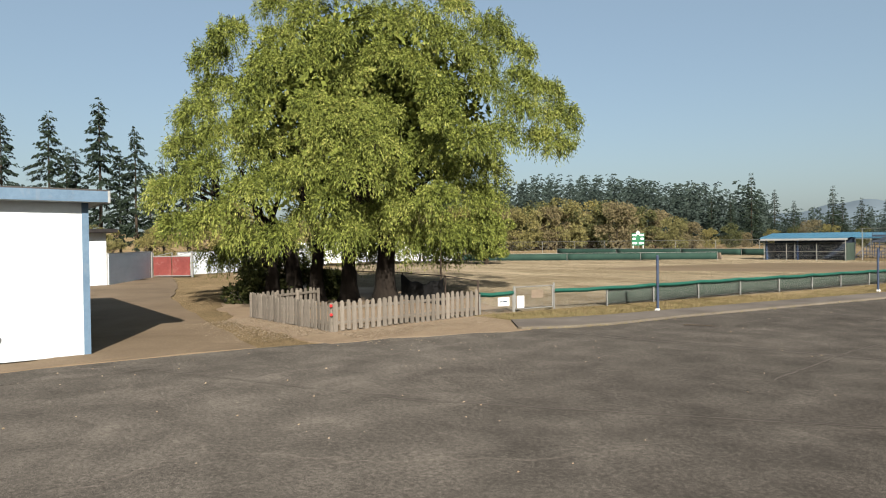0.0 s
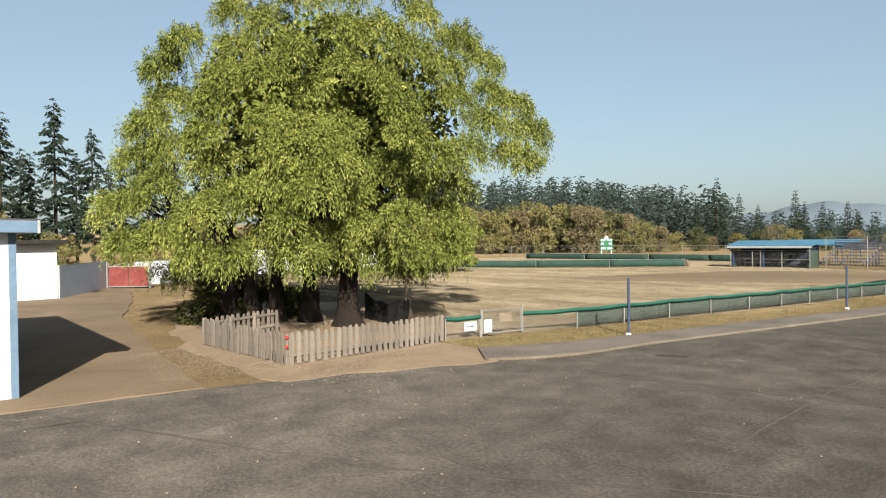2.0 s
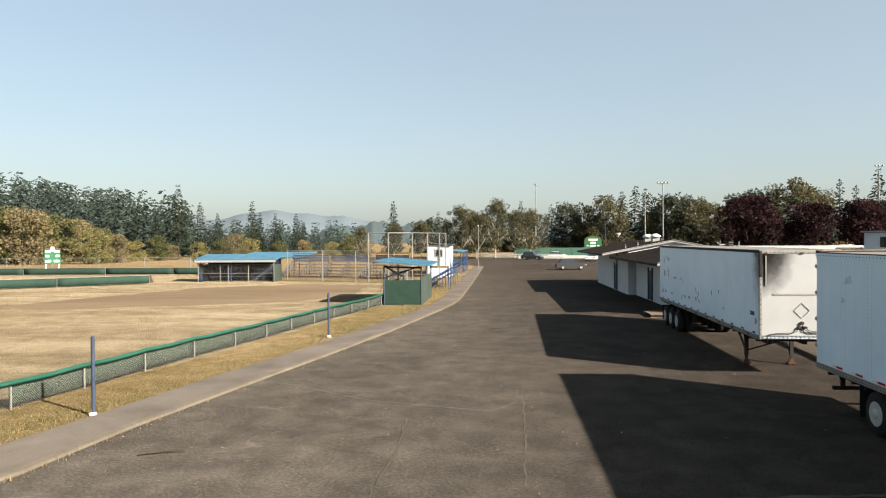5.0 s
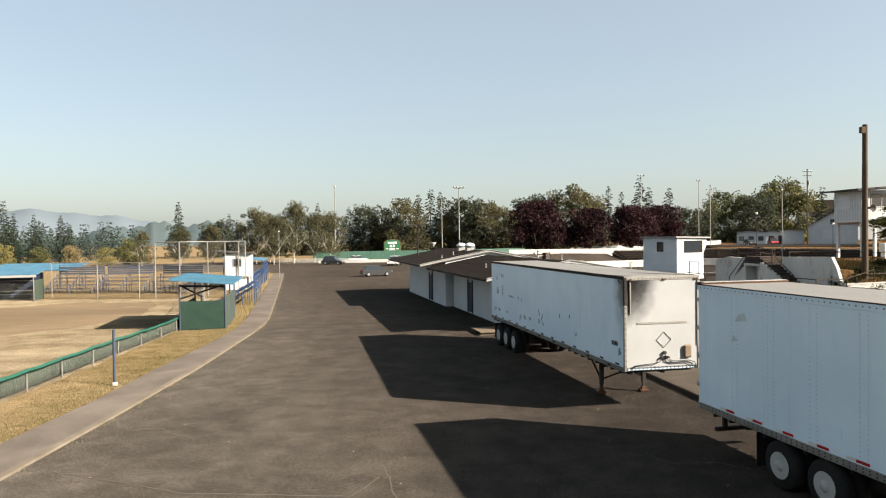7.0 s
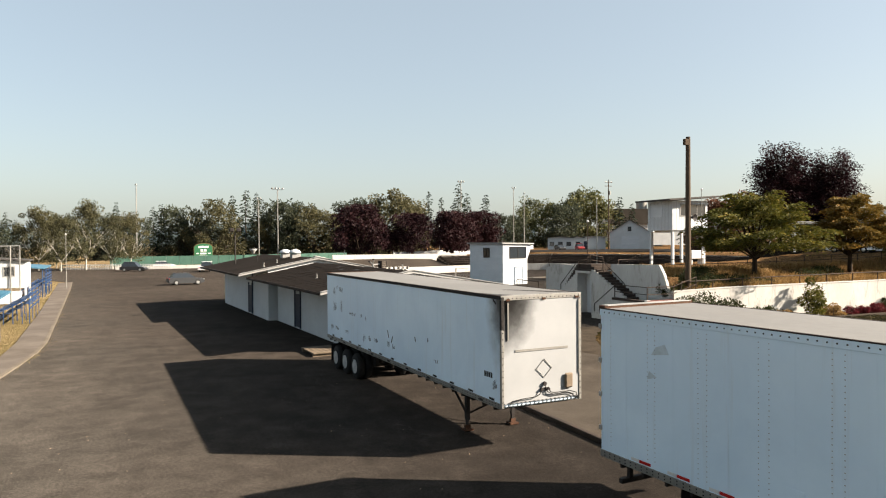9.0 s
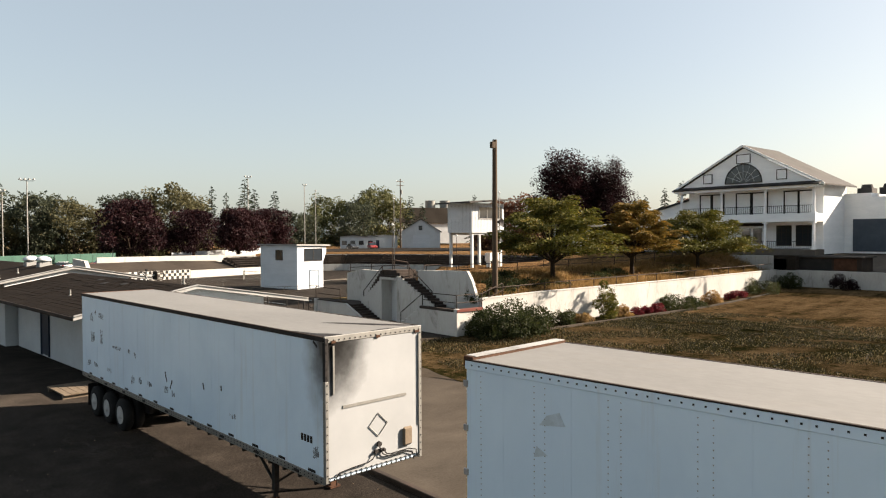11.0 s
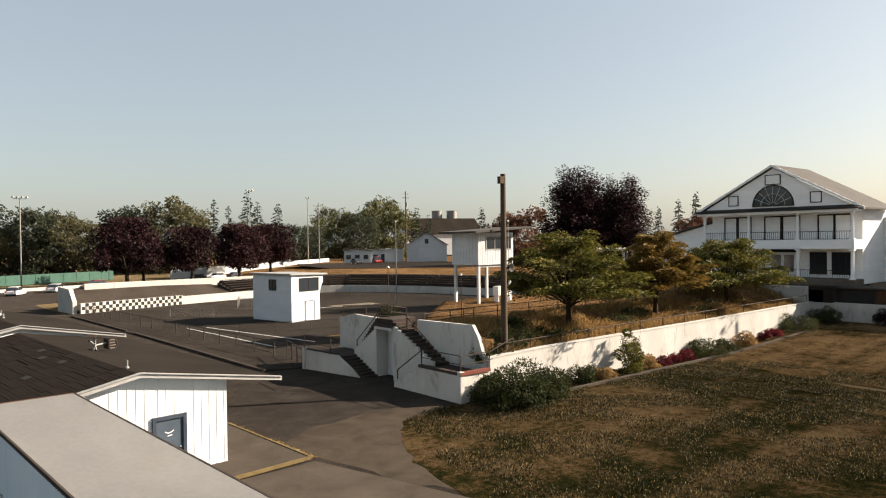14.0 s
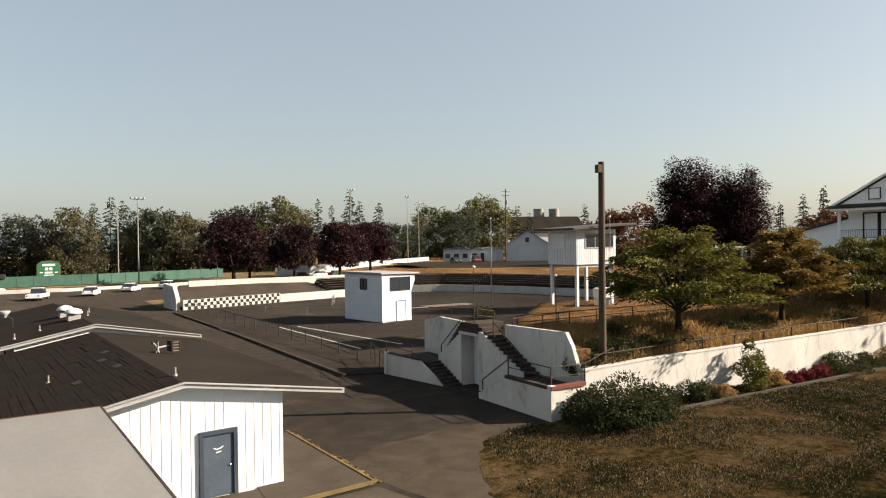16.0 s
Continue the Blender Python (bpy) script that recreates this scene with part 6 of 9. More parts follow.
def layered_tree(name, seed, hgt, width, base, material, label, tiers, leaf, group):
    """A low spreading tree: long level boughs in tiers, each with flat sprays of small leaves and gaps between."""
    rng, r2 = np.random.default_rng(seed), random.Random(seed)
    t = thing(name, (0, 0, 0), label, "tree", group)
    b, Q = B(), []
    tr_ = hgt * 0.026
    b.lathe([(tr_ * 1.7, -0.3), (tr_ * 1.2, 0.25), (tr_, base * 0.7), (tr_ * 0.95, base)], 12)
    for k in range(tiers):
        g = k / (tiers - 1)
        n = 7 if g < 0.5 else 5
        for j in range(n):
            a = (j + 0.5 * (k % 2)) * 6.283 / n + r2.uniform(-0.35, 0.35)
            reach = width * (1.0 - 0.72 * g ** 1.6) * r2.uniform(0.68, 1.12)
            top = base + (hgt - base) * (0.2 + 0.76 * g) + r2.uniform(-0.25, 0.3)
            out = Vector((math.cos(a), math.sin(a), 0))
            foot = Vector((0, 0, base * r2.uniform(0.75, 1.0)))
            mid = out * reach * 0.4 + Vector((0, 0, base + (top - base) * 0.72))
            end = out * reach + Vector((0, 0, top))
            b.rod(foot, mid, tr_ * 0.45, tr_ * 0.24, 7, caps=False)
            b.rod(mid, end, tr_ * 0.24, tr_ * 0.05, 6, caps=False)
            for i in range(8):
                f = 0.12 + 0.92 * (i + r2.uniform(0, 1)) / 8
                c = mid.lerp(end, f)
                wid_ = reach * 0.2 * (1.15 - 0.75 * f)
                tip = c + Vector((-math.sin(a), math.cos(a), 0)) * r2.uniform(-1.6, 1.6) * wid_ + Vector((0, 0, r2.uniform(-0.1, 0.22)))
                b.rod(c, tip, tr_ * 0.08, tr_ * 0.03, 4, caps=False)
                sz = (0.34 + 0.3 * (1 - f)) * width / 5
                m = int(120 * r2.uniform(0.7, 1.3))
                q = np.clip(rng.normal(size=(m, 3)), -1.4, 1.4) * np.array([sz, sz, sz * 0.2])
                q += np.array(out) * (rng.normal(size=m) * sz * 0.5)[:, None]
                q[:, 2] -= 0.16 * (q[:, 0] ** 2 + q[:, 1] ** 2) / sz
                way = q * np.array([1, 1, 0.3]) + np.array([out.x, out.y, -0.2]) * sz + rng.normal(size=(m, 3)) * sz * 0.3
                Q.append(leaf_quads(np.array(tip) + q, way, leaf, leaf * 0.5, rng, face=np.tile(np.array([[0.0, 0.0, 1.0]]), (m, 1)), loose=0.7))
    part("trunk", b, "bark", t)
    part("crown", quads("crown", np.concatenate(Q), material), material, t)["kind"] = "stuff"
    return t


def rising_tree(name, seed, hgt, width, base, material, label, boughs, per, leaf, group, bark="bark", flat=0.22, low=0.3, rise=0.8, wide=0.85):
    """A tree whose boughs rise from one fork and carry flat, layered sprays of small leaves."""
    rng, r2 = np.random.default_rng(seed), random.Random(seed)
    t = thing(name, (0, 0, 0), label, "tree", group)
    b, Q = B(), []
    tr_ = hgt * 0.026
    b.lathe([(tr_ * 1.7, -0.2), (tr_ * 1.2, 0.25), (tr_, base * 0.7), (tr_ * 0.95, base)], 12)
    for k in range(boughs):
        a = k * 2.399 + r2.uniform(-0.3, 0.3)
        g = ((k + 0.5) / boughs) ** 0.75
        top = base + (hgt - base) * (low + (1 - low) * (1 - g ** 2) + r2.uniform(-0.08, 0.04))
        reach = width * (0.15 + 0.85 * g) * r2.uniform(0.82, 1.1)
        end = Vector((math.cos(a) * reach, math.sin(a) * reach, top))
        mid = Vector((math.cos(a) * reach * 0.42, math.sin(a) * reach * 0.42, base + (top - base) * rise))
        foot = Vector((0, 0, base * r2.uniform(0.75, 1.0)))
        b.rod(foot, mid, tr_ * 0.5, tr_ * 0.26, 7, caps=False)
        b.rod(mid, end, tr_ * 0.26, tr_ * 0.06, 6, caps=False)
        for j in range(7):
            f = 0.3 + 0.72 * (j + r2.uniform(0, 1)) / 7
            c = mid.lerp(end, (f - 0.42) / 0.58) if f > 0.42 else foot.lerp(mid, f / 0.42)
            side = Vector((-math.sin(a), math.cos(a), 0)) * r2.uniform(-1, 1) * width * 0.3 * (0.5 + f * 0.5)
            tip = c + side + Vector((math.cos(a), math.sin(a), 0)) * width * 0.1 + Vector((0, 0, r2.uniform(-0.15, 0.3)))
            b.rod(c, tip, tr_ * 0.09, tr_ * 0.03, 4, caps=False)
            sz = width * r2.uniform(0.13, 0.24)
            m = int(per * (sz / (width * 0.18)) ** 2)
            q = np.clip(rng.normal(size=(m, 3)), -1.5, 1.5) * np.array([sz * wide, sz * wide, sz * flat * 0.55])
            q[:, 2] -= 0.22 * (q[:, 0] ** 2 + q[:, 1] ** 2) / sz
            way = q * np.array([1, 1, 0.3]) + np.array([math.cos(a), math.sin(a), -0.25]) * sz * 0.5 + rng.normal(size=(m, 3)) * sz * 0.35
            Q.append(leaf_quads(np.array(tip) + q, way, leaf, leaf * 0.5, rng, face=np.tile(np.array([[0.0, 0.0, 1.0]]), (m, 1)), loose=0.6))
    part("trunk", b, bark, t)
    part("crown", quads("crown", np.concatenate(Q), material), material, t)["kind"] = "stuff"
    return t


place(rising_tree("plum_tree", 52, 13.4, 4.6, 1.0, "plum", "tall feathery purple-leaved tree behind the bank", 52, 95, 0.3, "plum trees", flat=1.0, low=0.28, rise=0.6, wide=0.62), [(70.9, 79.2, 3.9, 1.0, 0), (76.0, 76.2, 3.9, 0.92, 100)])
# small trees on the bank
for seed, hgt, wid, base, mat, lab, spot in ((61, 6.6, 5.3, 2.0, "zelkova", "small spreading tree with layered green leaves on the bank", (36.0, 51.6, 2.35, 1.0, 200)), (63, 6.4, 4.0, 1.9, "orange", "small spreading tree turning orange on the bank", (46.7, 51.8, 2.45, 1.0, 0)), (65, 5.7, 5.6, 1.7, "zelkova", "low wide tree with layered olive leaves on the bank", (56.6, 51.2, 2.55, 1.0, 40))):
    place(layered_tree("bank_tree", seed, hgt, wid, base, mat, lab, 5, 0.22, "bank trees"), [spot])
# distant ridge, pale haze put into its blue-grey base colour
M["ridge_far"] = surf("far ridge with haze colour", (0.096, 0.12, 0.141), (0.108, 0.135, 0.156), 1.0, big=0.002, fine=0.01, bumps=0, spec=0.0)
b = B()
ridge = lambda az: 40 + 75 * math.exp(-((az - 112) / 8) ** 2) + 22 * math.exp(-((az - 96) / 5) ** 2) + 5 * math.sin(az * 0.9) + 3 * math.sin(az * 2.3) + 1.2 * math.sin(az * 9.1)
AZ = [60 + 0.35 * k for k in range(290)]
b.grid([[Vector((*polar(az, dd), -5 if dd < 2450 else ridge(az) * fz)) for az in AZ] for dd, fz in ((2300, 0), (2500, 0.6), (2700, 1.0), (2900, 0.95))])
solid("far_ridge", b, "ridge_far", "distant wooded ridge with pale haze in its colour", "ridge", "structure")
b = B()
ridge2 = lambda az: 14 + 9 * math.sin(az * 0.31 + 1) + 3.5 * math.sin(az * 1.7) + 2 * math.sin(az * 6.3) + 1.3 * math.sin(az * 17)
b.grid([[Vector((*polar(az, dd), -2 if dd < 900 else ridge2(az) + 6)) for az in AZ] for dd in (860, 960, 1060)])
# a weaker haze blue-grey is mixed into the nearer ridge's colour
M["ridge_near"] = surf("near ridge with haze colour", (0.0558, 0.0775, 0.0837), (0.0713, 0.093, 0.0961), 1.0, big=0.02, fine=0.1, bumps=0, spec=0.0)
solid("near_ridge", b, "ridge_near", "wooded rise beyond the trees with haze in its colour", "ridge", "structure")
# pale birches at the end of the road
M["birchbark"] = surf("pale birch bark", (0.22, 0.2, 0.17), (0.42, 0.4, 0.35), 0.8, big=2, fine=9, stretch=(2, 2, 5), stain=(0.1, 0.09, 0.08), amount=0.5, bumps=0.2)
sp = [(-26, 170, 0, 1.0, 0), (-21.5, 164, 0, 0.85, 50), (-17.5, 168, 0, 1.1, 100), (-13, 172, 0, 0.9, 160), (-9.5, 178, 0, 0.95, 210), (-24, 180, 0, 0.9, 260), (-30, 176, 0, 0.75, 300), (-36, 172, 0, 0.7, 20), (-42, 168, 0, 0.65, 70), (-48, 160, 0, 0.6, 110)]
place(broadleaf("birch_tree", 71, 13, 3.6, 2.2, "farolive", "thin pale birch with drooping yellowish leaves", 56, 100, 0.34, "birches", trunk_r=0.1, bark="birchbark", depth=2, droop=0.7, low=0.0), sp)
place(broadleaf("field_tree", 81, 5.6, 3.0, 0.9, "willow", "small yellow-green tree at the edge of the field", 40, 330, 0.24, "", trunk_r=0.2, bark="bark", low=0.0, cat="tree"), [(-60.0, 49.0, 0, 1.0, 0)])


# ---- white shed and fences behind the willow ----
shed = thing("white_shed", (-19.3, 2.85, 0), "plain white shed with grey-blue trim and a flat roof", "shed")
part("wall", B().box((-13.0, -17.0, 0), (0, 0, 3.95), c=0.01), "white", shed)
part("corner_trim", B().box((-0.03, -0.13, 0), (0.025, 0.025, 3.9)), "blue", shed, "grey-blue corner board")
part("roof", B().slab([(-13.4, -17.4, 4.32), (0.45, -17.4, 4.32), (0.45, 0.45, 4.08), (-13.4, 0.45, 4.08)], (0, 0, 0.05)), "roofgrey", shed)
part("fascia", B().slab([(0.42, -17.4, 4.33), (0.42, 0.40, 4.09), (0.42, 0.40, 3.82), (0.42, -17.4, 4.06)], (0.045, 0, 0)), "blue", shed, "faded blue front fascia with bare patches")
part("fascia", B().box((-13.4, 0.40, 3.8), (0.47, 0.46, 4.1), c=0.008), "fascia", shed, "peeling white side fascia")
part("soffit", B().slab([(-13.4, -17.4, 4.0), (0.42, -17.4, 4.0), (0.42, 0.42, 3.82), (-13.4, 0.42, 3.82)], (0, 0, 0.03)), "white", shed)
part("tap", B().box((0.0, -2.05, 0.5), (0.06, -1.9, 0.62), c=0.01), "galv", shed)
sheet("shed_apron", wavy([(-17.8, -20), (-17.75, 1.0), (-18.2, 3.6), (-32, 3.9), (-32.3, 2.0), (-19.0, 2.0), (-19.0, -20)], 2, 0.1, 12), 0.02, "dust", "dusty concrete strip round the white shed", "concrete pad")
house2 = thing("grey_shed", (-52.0, 8.8, 0), "pale grey clapboard shed with a dark eave", "shed", turn=8)
part("wall", B().box((-9, -16, 0), (0, 0, 3.6), c=0.01), "siding", house2)
part("roof", B().box((-9.6, -16.4, 3.6), (0.9, 0.5, 3.85), c=0.02), "frame", house2, "dark flat roof edge")
for k in range(20):
    part("clapboard", B().slab([(0.03, -16, 0.1 + k * 0.175), (0.03, 0, 0.1 + k * 0.175), (0.01, 0, 0.27 + k * 0.175), (0.01, -16, 0.27 + k * 0.175)], (-0.02, 0, 0)), "siding", house2)


def board_fence(name, a, c, hgt, label, boards, material="siding", gap=0.004):
    """A fence of horizontal boards between two plan points."""
    L = math.hypot(c[0] - a[0], c[1] - a[1])
    t = thing(name, (*a, 0), label, "fence", turn=math.degrees(math.atan2(c[1] - a[1], c[0] - a[0])))
    hb = hgt / boards
    for k in range(boards):
        part("board", B().slab([(0, -0.03, k * hb + gap), (0, -0.012, (k + 1) * hb), (L, -0.012, (k + 1) * hb), (L, -0.03, k * hb + gap)], (0, 0.04, 0)), material, t)
    n = max(2, int(L / 2.4) + 1)
    for k in range(n):
        part("post", B().box((L * k / (n - 1) - 0.05, 0.03, 0), (L * k / (n - 1) + 0.05, 0.13, hgt + 0.03), c=0.008), "fascia", t)
    part("cap", B().box((-0.03, -0.05, hgt), (L + 0.03, 0.08, hgt + 0.05), c=0.008), "fascia", t)
    return t


board_fence("board_fence", (-51.9, 8.9), (-60.6, 13.55), 2.15, "pale grey ribbed board fence", 18)
board_fence("board_fence", (-62.8, 16.4), (-66.5, 24.0), 2.0, "plain white board fence", 9, "white")
board_fence("board_fence", (-66.5, 24.0), (-71.0, 33.0), 2.05, "plain white board fence", 9, "white")
gate = thing("red_gate", (-60.7, 13.7, 0), "faded red double gate with a grey frame", "gate", turn=51)
for k in range(2):
    lf = part("leaf", B().box((0.15 + k * 1.6, -0.03, 0.15), (1.68 + k * 1.6, 0.03, 1.7), c=0.01), "red", gate)
    part("leaf_frame", B().box((0.12 + k * 1.6, -0.05, 1.7), (1.7 + k * 1.6, 0.05, 1.78)).box((0.12 + k * 1.6, -0.05, 0.1), (1.7 + k * 1.6, 0.05, 0.17)).box((0.12 + k * 1.6, -0.05, 1.78), (0.18 + k * 1.6, 0.05, 2.05)), "galv", lf)
    part("leaf_brace", B().bar((0.15 + k * 1.6, 0, 1.72), (1.65 + k * 1.6, 0, 2.05), 0.04, 0.05), "galv", lf)
for x in (0, 3.45):
    part("gate_post", B().box((x - 0.08, -0.08, 0), (x + 0.08, 0.08, 2.15), c=0.01), "galv", gate)


def vehicle(name, at, turn, paint, label, L=4.5, W=1.8, H=1.45, kind="car", group="parked cars", cat="car"):
    """A parked car, pick-up or van: shaped body, glasshouse, four wheels, lamps. x forward."""
    t = thing(name, at, label, cat, group, turn)
    w = W / 2
    if kind == "van":
        prof = [(-L / 2, 0.35), (-L / 2, H * 0.93), (-L / 2 + 0.15, H), (L / 2 - 1.2, H), (L / 2 - 0.55, H * 0.62), (L / 2 - 0.05, H * 0.5), (L / 2, 0.35)]
        cab = None
    elif kind == "pickup":
        prof = [(-L / 2, 0.45), (-L / 2, 1.0), (-0.5, 1.02), (L / 2 - 1.25, 1.05), (L / 2 - 0.1, 0.95), (L / 2, 0.45)]
        cab = [(-0.55, 1.0), (-0.4, H), (0.75, H), (1.35, 1.04)]
    else:
        prof = [(-L / 2, 0.4), (-L / 2 + 0.03, 0.85), (-L / 2 + 0.4, 0.95), (0.9, 0.95), (L / 2 - 0.25, 0.78), (L / 2, 0.6), (L / 2, 0.35), (L / 2 - 0.3, 0.22), (-L / 2 + 0.3, 0.25)]
        cab = [(-L / 2 + 0.25, 0.92), (-L / 2 + 0.75, H - 0.03), (-0.2, H), (0.35, H - 0.06), (1.1, 0.93)]
    body = part("body", B().slab([(x, -w, z) for x, z in prof], (0, W, 0)), paint, t)
    if cab:
        part("cabin", B().add([(x, s * (w - (0.06 if z < 1.1 else 0.2)), z) for s in (-1, 1) for x, z in cab], [tuple(range(len(cab))), tuple(range(len(cab), 2 * len(cab)))[::-1]] + [(i, (i + 1) % len(cab), len(cab) + (i + 1) % len(cab), len(cab) + i) for i in range(len(cab))]), "glass", t, "dark glazed cabin")
        zs = max(z for _, z in cab)
        xs = [x for x, z in cab if z > zs - 0.1]
        part("roof_panel", B().box((min(xs) - 0.05, -w + 0.19, zs - 0.02), (max(xs) + 0.05, w - 0.19, zs + 0.03), c=0.01), paint, t)
        for s in (-1, 1):
            part("pillar", B().bar((min(xs) + (max(xs) - min(xs)) * 0.45, s * (w - 0.13), 0.93), (min(xs) + (max(xs) - min(xs)) * 0.45, s * (w - 0.19), zs), 0.03, 0.08), paint, t)
    else:
        part("windscreen", B().slab([(L / 2 - 1.12, -w * 0.85, H * 0.97), (L / 2 - 0.6, -w * 0.9, H * 0.66), (L / 2 - 0.6, w * 0.9, H * 0.66), (L / 2 - 1.12, w * 0.85, H * 0.97)], (0.03, 0, 0.02)), "glass", t)
        for s in (-1, 1):
            part("side_window", B().box((L / 2 - 2.2, s * w - 0.01, H * 0.66), (L / 2 - 1.3, s * w + 0.01, H * 0.9)), "glass", t)
    rw = 0.33 if kind == "car" else 0.37
    for x in (-L * 0.3, L * 0.31):
        for s in (-1, 1):
            ty = part("tyre", B().lathe([(0.18, -0.1), (rw - 0.03, -0.1), (rw, -0.06), (rw, 0.06), (rw - 0.03, 0.1), (0.18, 0.1)], 20, (x, s * (w - 0.08), rw), 'y'), "rubber", t)
            part("rim", B().lathe([(0.2, -0.02), (0.19, 0.02), (0.06, 0.03), (0, 0.03)], 14, (x, s * (w + 0.015), rw), 'y'), "chrome", ty)
    for s in (-1, 1):
        part("headlight", B().box((L / 2 - 0.12, s * (w - 0.3) - 0.17, 0.62), (L / 2 + 0.01, s * (w - 0.3) + 0.17, 0.76), c=0.02), "chrome", t)
        part("tail_light", B().box((-L / 2 - 0.01, s * (w - 0.2) - 0.13, 0.7), (-L / 2 + 0.1, s * (w - 0.2) + 0.13, 0.92), c=0.02), "lampred", t)
    return t


for x, y, a in ((-73.0, 37.5, 62), (-71.5, 43.5, 62), (-68.5, 48.6, 55), (-75.5, 32.5, 62)):
    vehicle("parked_van", (x, y, 0), a, "carwhite", "white camper van parked beyond the field", 5.8, 2.1, 2.7, "van", "white vans", "van")

# picket fence, every picket its own board with a rounded top
def picket_run(parent, a, c, n, hgt, seed):
    rr = random.Random(seed)
    ang = math.atan2(c[1] - a[1], c[0] - a[0])
    L = math.hypot(c[0] - a[0], c[1] - a[1])
    m0 = pose(a[0], a[1], 0, 0, 0, math.degrees(ang))
    tops = []
    for v in range(3):
        hw = 0.068 + 0.004 * v
        out = [(-hw, 0), (-hw, hgt - 0.1), (-hw * 0.82, hgt - 0.04), (-hw * 0.4, hgt), (hw * 0.4, hgt), (hw * 0.82, hgt - 0.04), (hw, hgt - 0.1), (hw, 0)]
        tops.append(B().slab([(x, -0.012, z) for x, z in out], (0, 0.022, 0)).mesh("picket", M["picket"]))
    for k in range(n):
        ob = new("picket", tops[rr.randrange(3)])
        ob.parent = parent
        ob.matrix_basis = m0 @ pose(L * (k + 0.5) / n + rr.uniform(-0.012, 0.012), -0.03, 0.03 + rr.uniform(-0.035, 0.03), rr.uniform(-1.5, 1.5), rr.uniform(-1.6, 1.6), rr.uniform(-3, 3))
    for z in (0.28, 0.72):
        o = part("rail", B().box((0, -0.015, z - 0.045), (L, 0.025, z + 0.045), c=0.005), "picket", parent)
        o.matrix_basis = m0
    for k in range(4):
        o = part("fence_post", B().box((L * k / 3 - 0.045, 0.02, 0), (L * k / 3 + 0.045, 0.11, hgt * 0.98), c=0.006), "picket", parent)
        o.matrix_basis = m0


pf = thing("picket_fence", (-19.02, 9.45, 0), "weathered grey wooden picket fence round the willow", "fence")
picket_run(pf, (-5.75, -0.47), (0, 0), 27, 0.9, 1)
picket_run(pf, (0, 0), (-0.6, 6.12), 27, 0.92, 2)
picket_run(pf, (-7.2, 2.9), (-5.8, -0.42), 14, 0.88, 3)
for z in (0.55, 0.82):
    part("reflector", B().rod((0.05, -0.06, z), (0.075, -0.075, z), 0.045, n=12), "lampred", pf, "small round red reflector")

# pipe fence with black cloth behind the willow
def pipe_fence(name, pts, hgt, label, mesh=None, r=0.025, material="galv", cap=None, screen=None, spacing=0.0, caph=0.0, wires=False):
    """Chain-link fence: a post at every point (x, y), a top rail, woven wires, an optional padded cap and screens."""
    t = thing(name, (*pts[0], 0), label, "fence", "field fences")
    o = Vector((*pts[0], 0))
    P3 = [Vector((*p, 0)) - o for p in pts]
    for p in P3:
        part("post", B().rod(p, p + Vector((0, 0, hgt + 0.03)), r * 1.15, n=8), material, t)
    for k, (p, q) in enumerate(zip(P3, P3[1:])):
        part("rail", B().rod(p + Vector((0, 0, hgt)), q + Vector((0, 0, hgt)), r * 0.8, n=6), material, t)
        L = (q - p).length
        if cap and (cap is True or k in cap):
            nseg = 8
            rr = random.Random(k * 7 + len(pts))
            cb = B()
            rows_ = []
            for i in range(nseg + 1):
                c = p + (q - p) * (i / nseg)
                sag = -0.03 * math.sin(math.pi * i / nseg) + rr.uniform(-0.01, 0.01)
                cur = [c + Vector((math.cos(a) * 0.075 * wd, 0, hgt + 0.0 + sag + math.sin(a) * 0.085)) for a, wd in ((0.0, 1), (0.9, 1), (1.57, 1), (2.2, 1), (3.14, 1), (4.2, 0.8), (5.2, 0.8))]
                rows_.append(cur + cur[:1])
            cb.grid(rows_)
            part("padded_cap", cb, "green", t, "green vinyl fence cap")
        if screen and (screen is True or k in screen):
            n = 10
            rr = random.Random(k)
            sb = B()
            d = Vector(((q - p).y, -(q - p).x, 0)).normalized()
            pts2 = [[p + (q - p) * (i / n) - d * (0.05 + rr.uniform(0, 0.02)) + Vector((0, 0, z)) for i in range(n + 1)] for z in (0.1, hgt * 0.5, hgt - 0.04)]
            sb.grid(pts2)
            ob = part("windscreen", sb, screen_mat, t, "cloth windscreen tied to the fence")
            sm = ob.modifiers.new("thick", 'SOLIDIFY')
            sm.thickness = 0.006
        if wires:
            wb = B()
            step = wires
            d = (q - p).normalized()
            hh = hgt - 0.06
            nn = int(L / step)
            for i in range(-int(hh / step) - 1, nn + 1):
                for s in (1, -1):
                    x0, z0, x1, z1 = i * step, 0.04, i * step + hh, hgt - 0.02
                    if s < 0:
                        x0, x1 = x1, x0
                    a, c = (x0, z0), (x1, z1)
                    if min(a[0], c[0]) >= L or max(a[0], c[0]) <= 0:
                        continue
                    # clip to the bay
                    def cut(u, v, lim):
                        f = (lim - u[0]) / (v[0] - u[0])
                        return (lim, u[1] + (v[1] - u[1]) * f)
                    if a[0] < 0: a = cut(a, c, 0)
                    if c[0] < 0: c = cut(c, a, 0)
                    if a[0] > L: a = cut(a, c, L)
                    if c[0] > L: c = cut(c, a, L)
                    pa, pc = p + d * a[0] + Vector((0, 0, a[1])), p + d * c[0] + Vector((0, 0, c[1]))
                    if (pa - pc).length > 0.02:
                        wb.rod(pa, pc, wire_r, n=3, caps=False)
            if wb.v:
                part("wire_mesh", wb, material, t)["kind"] = "stuff"
    return t


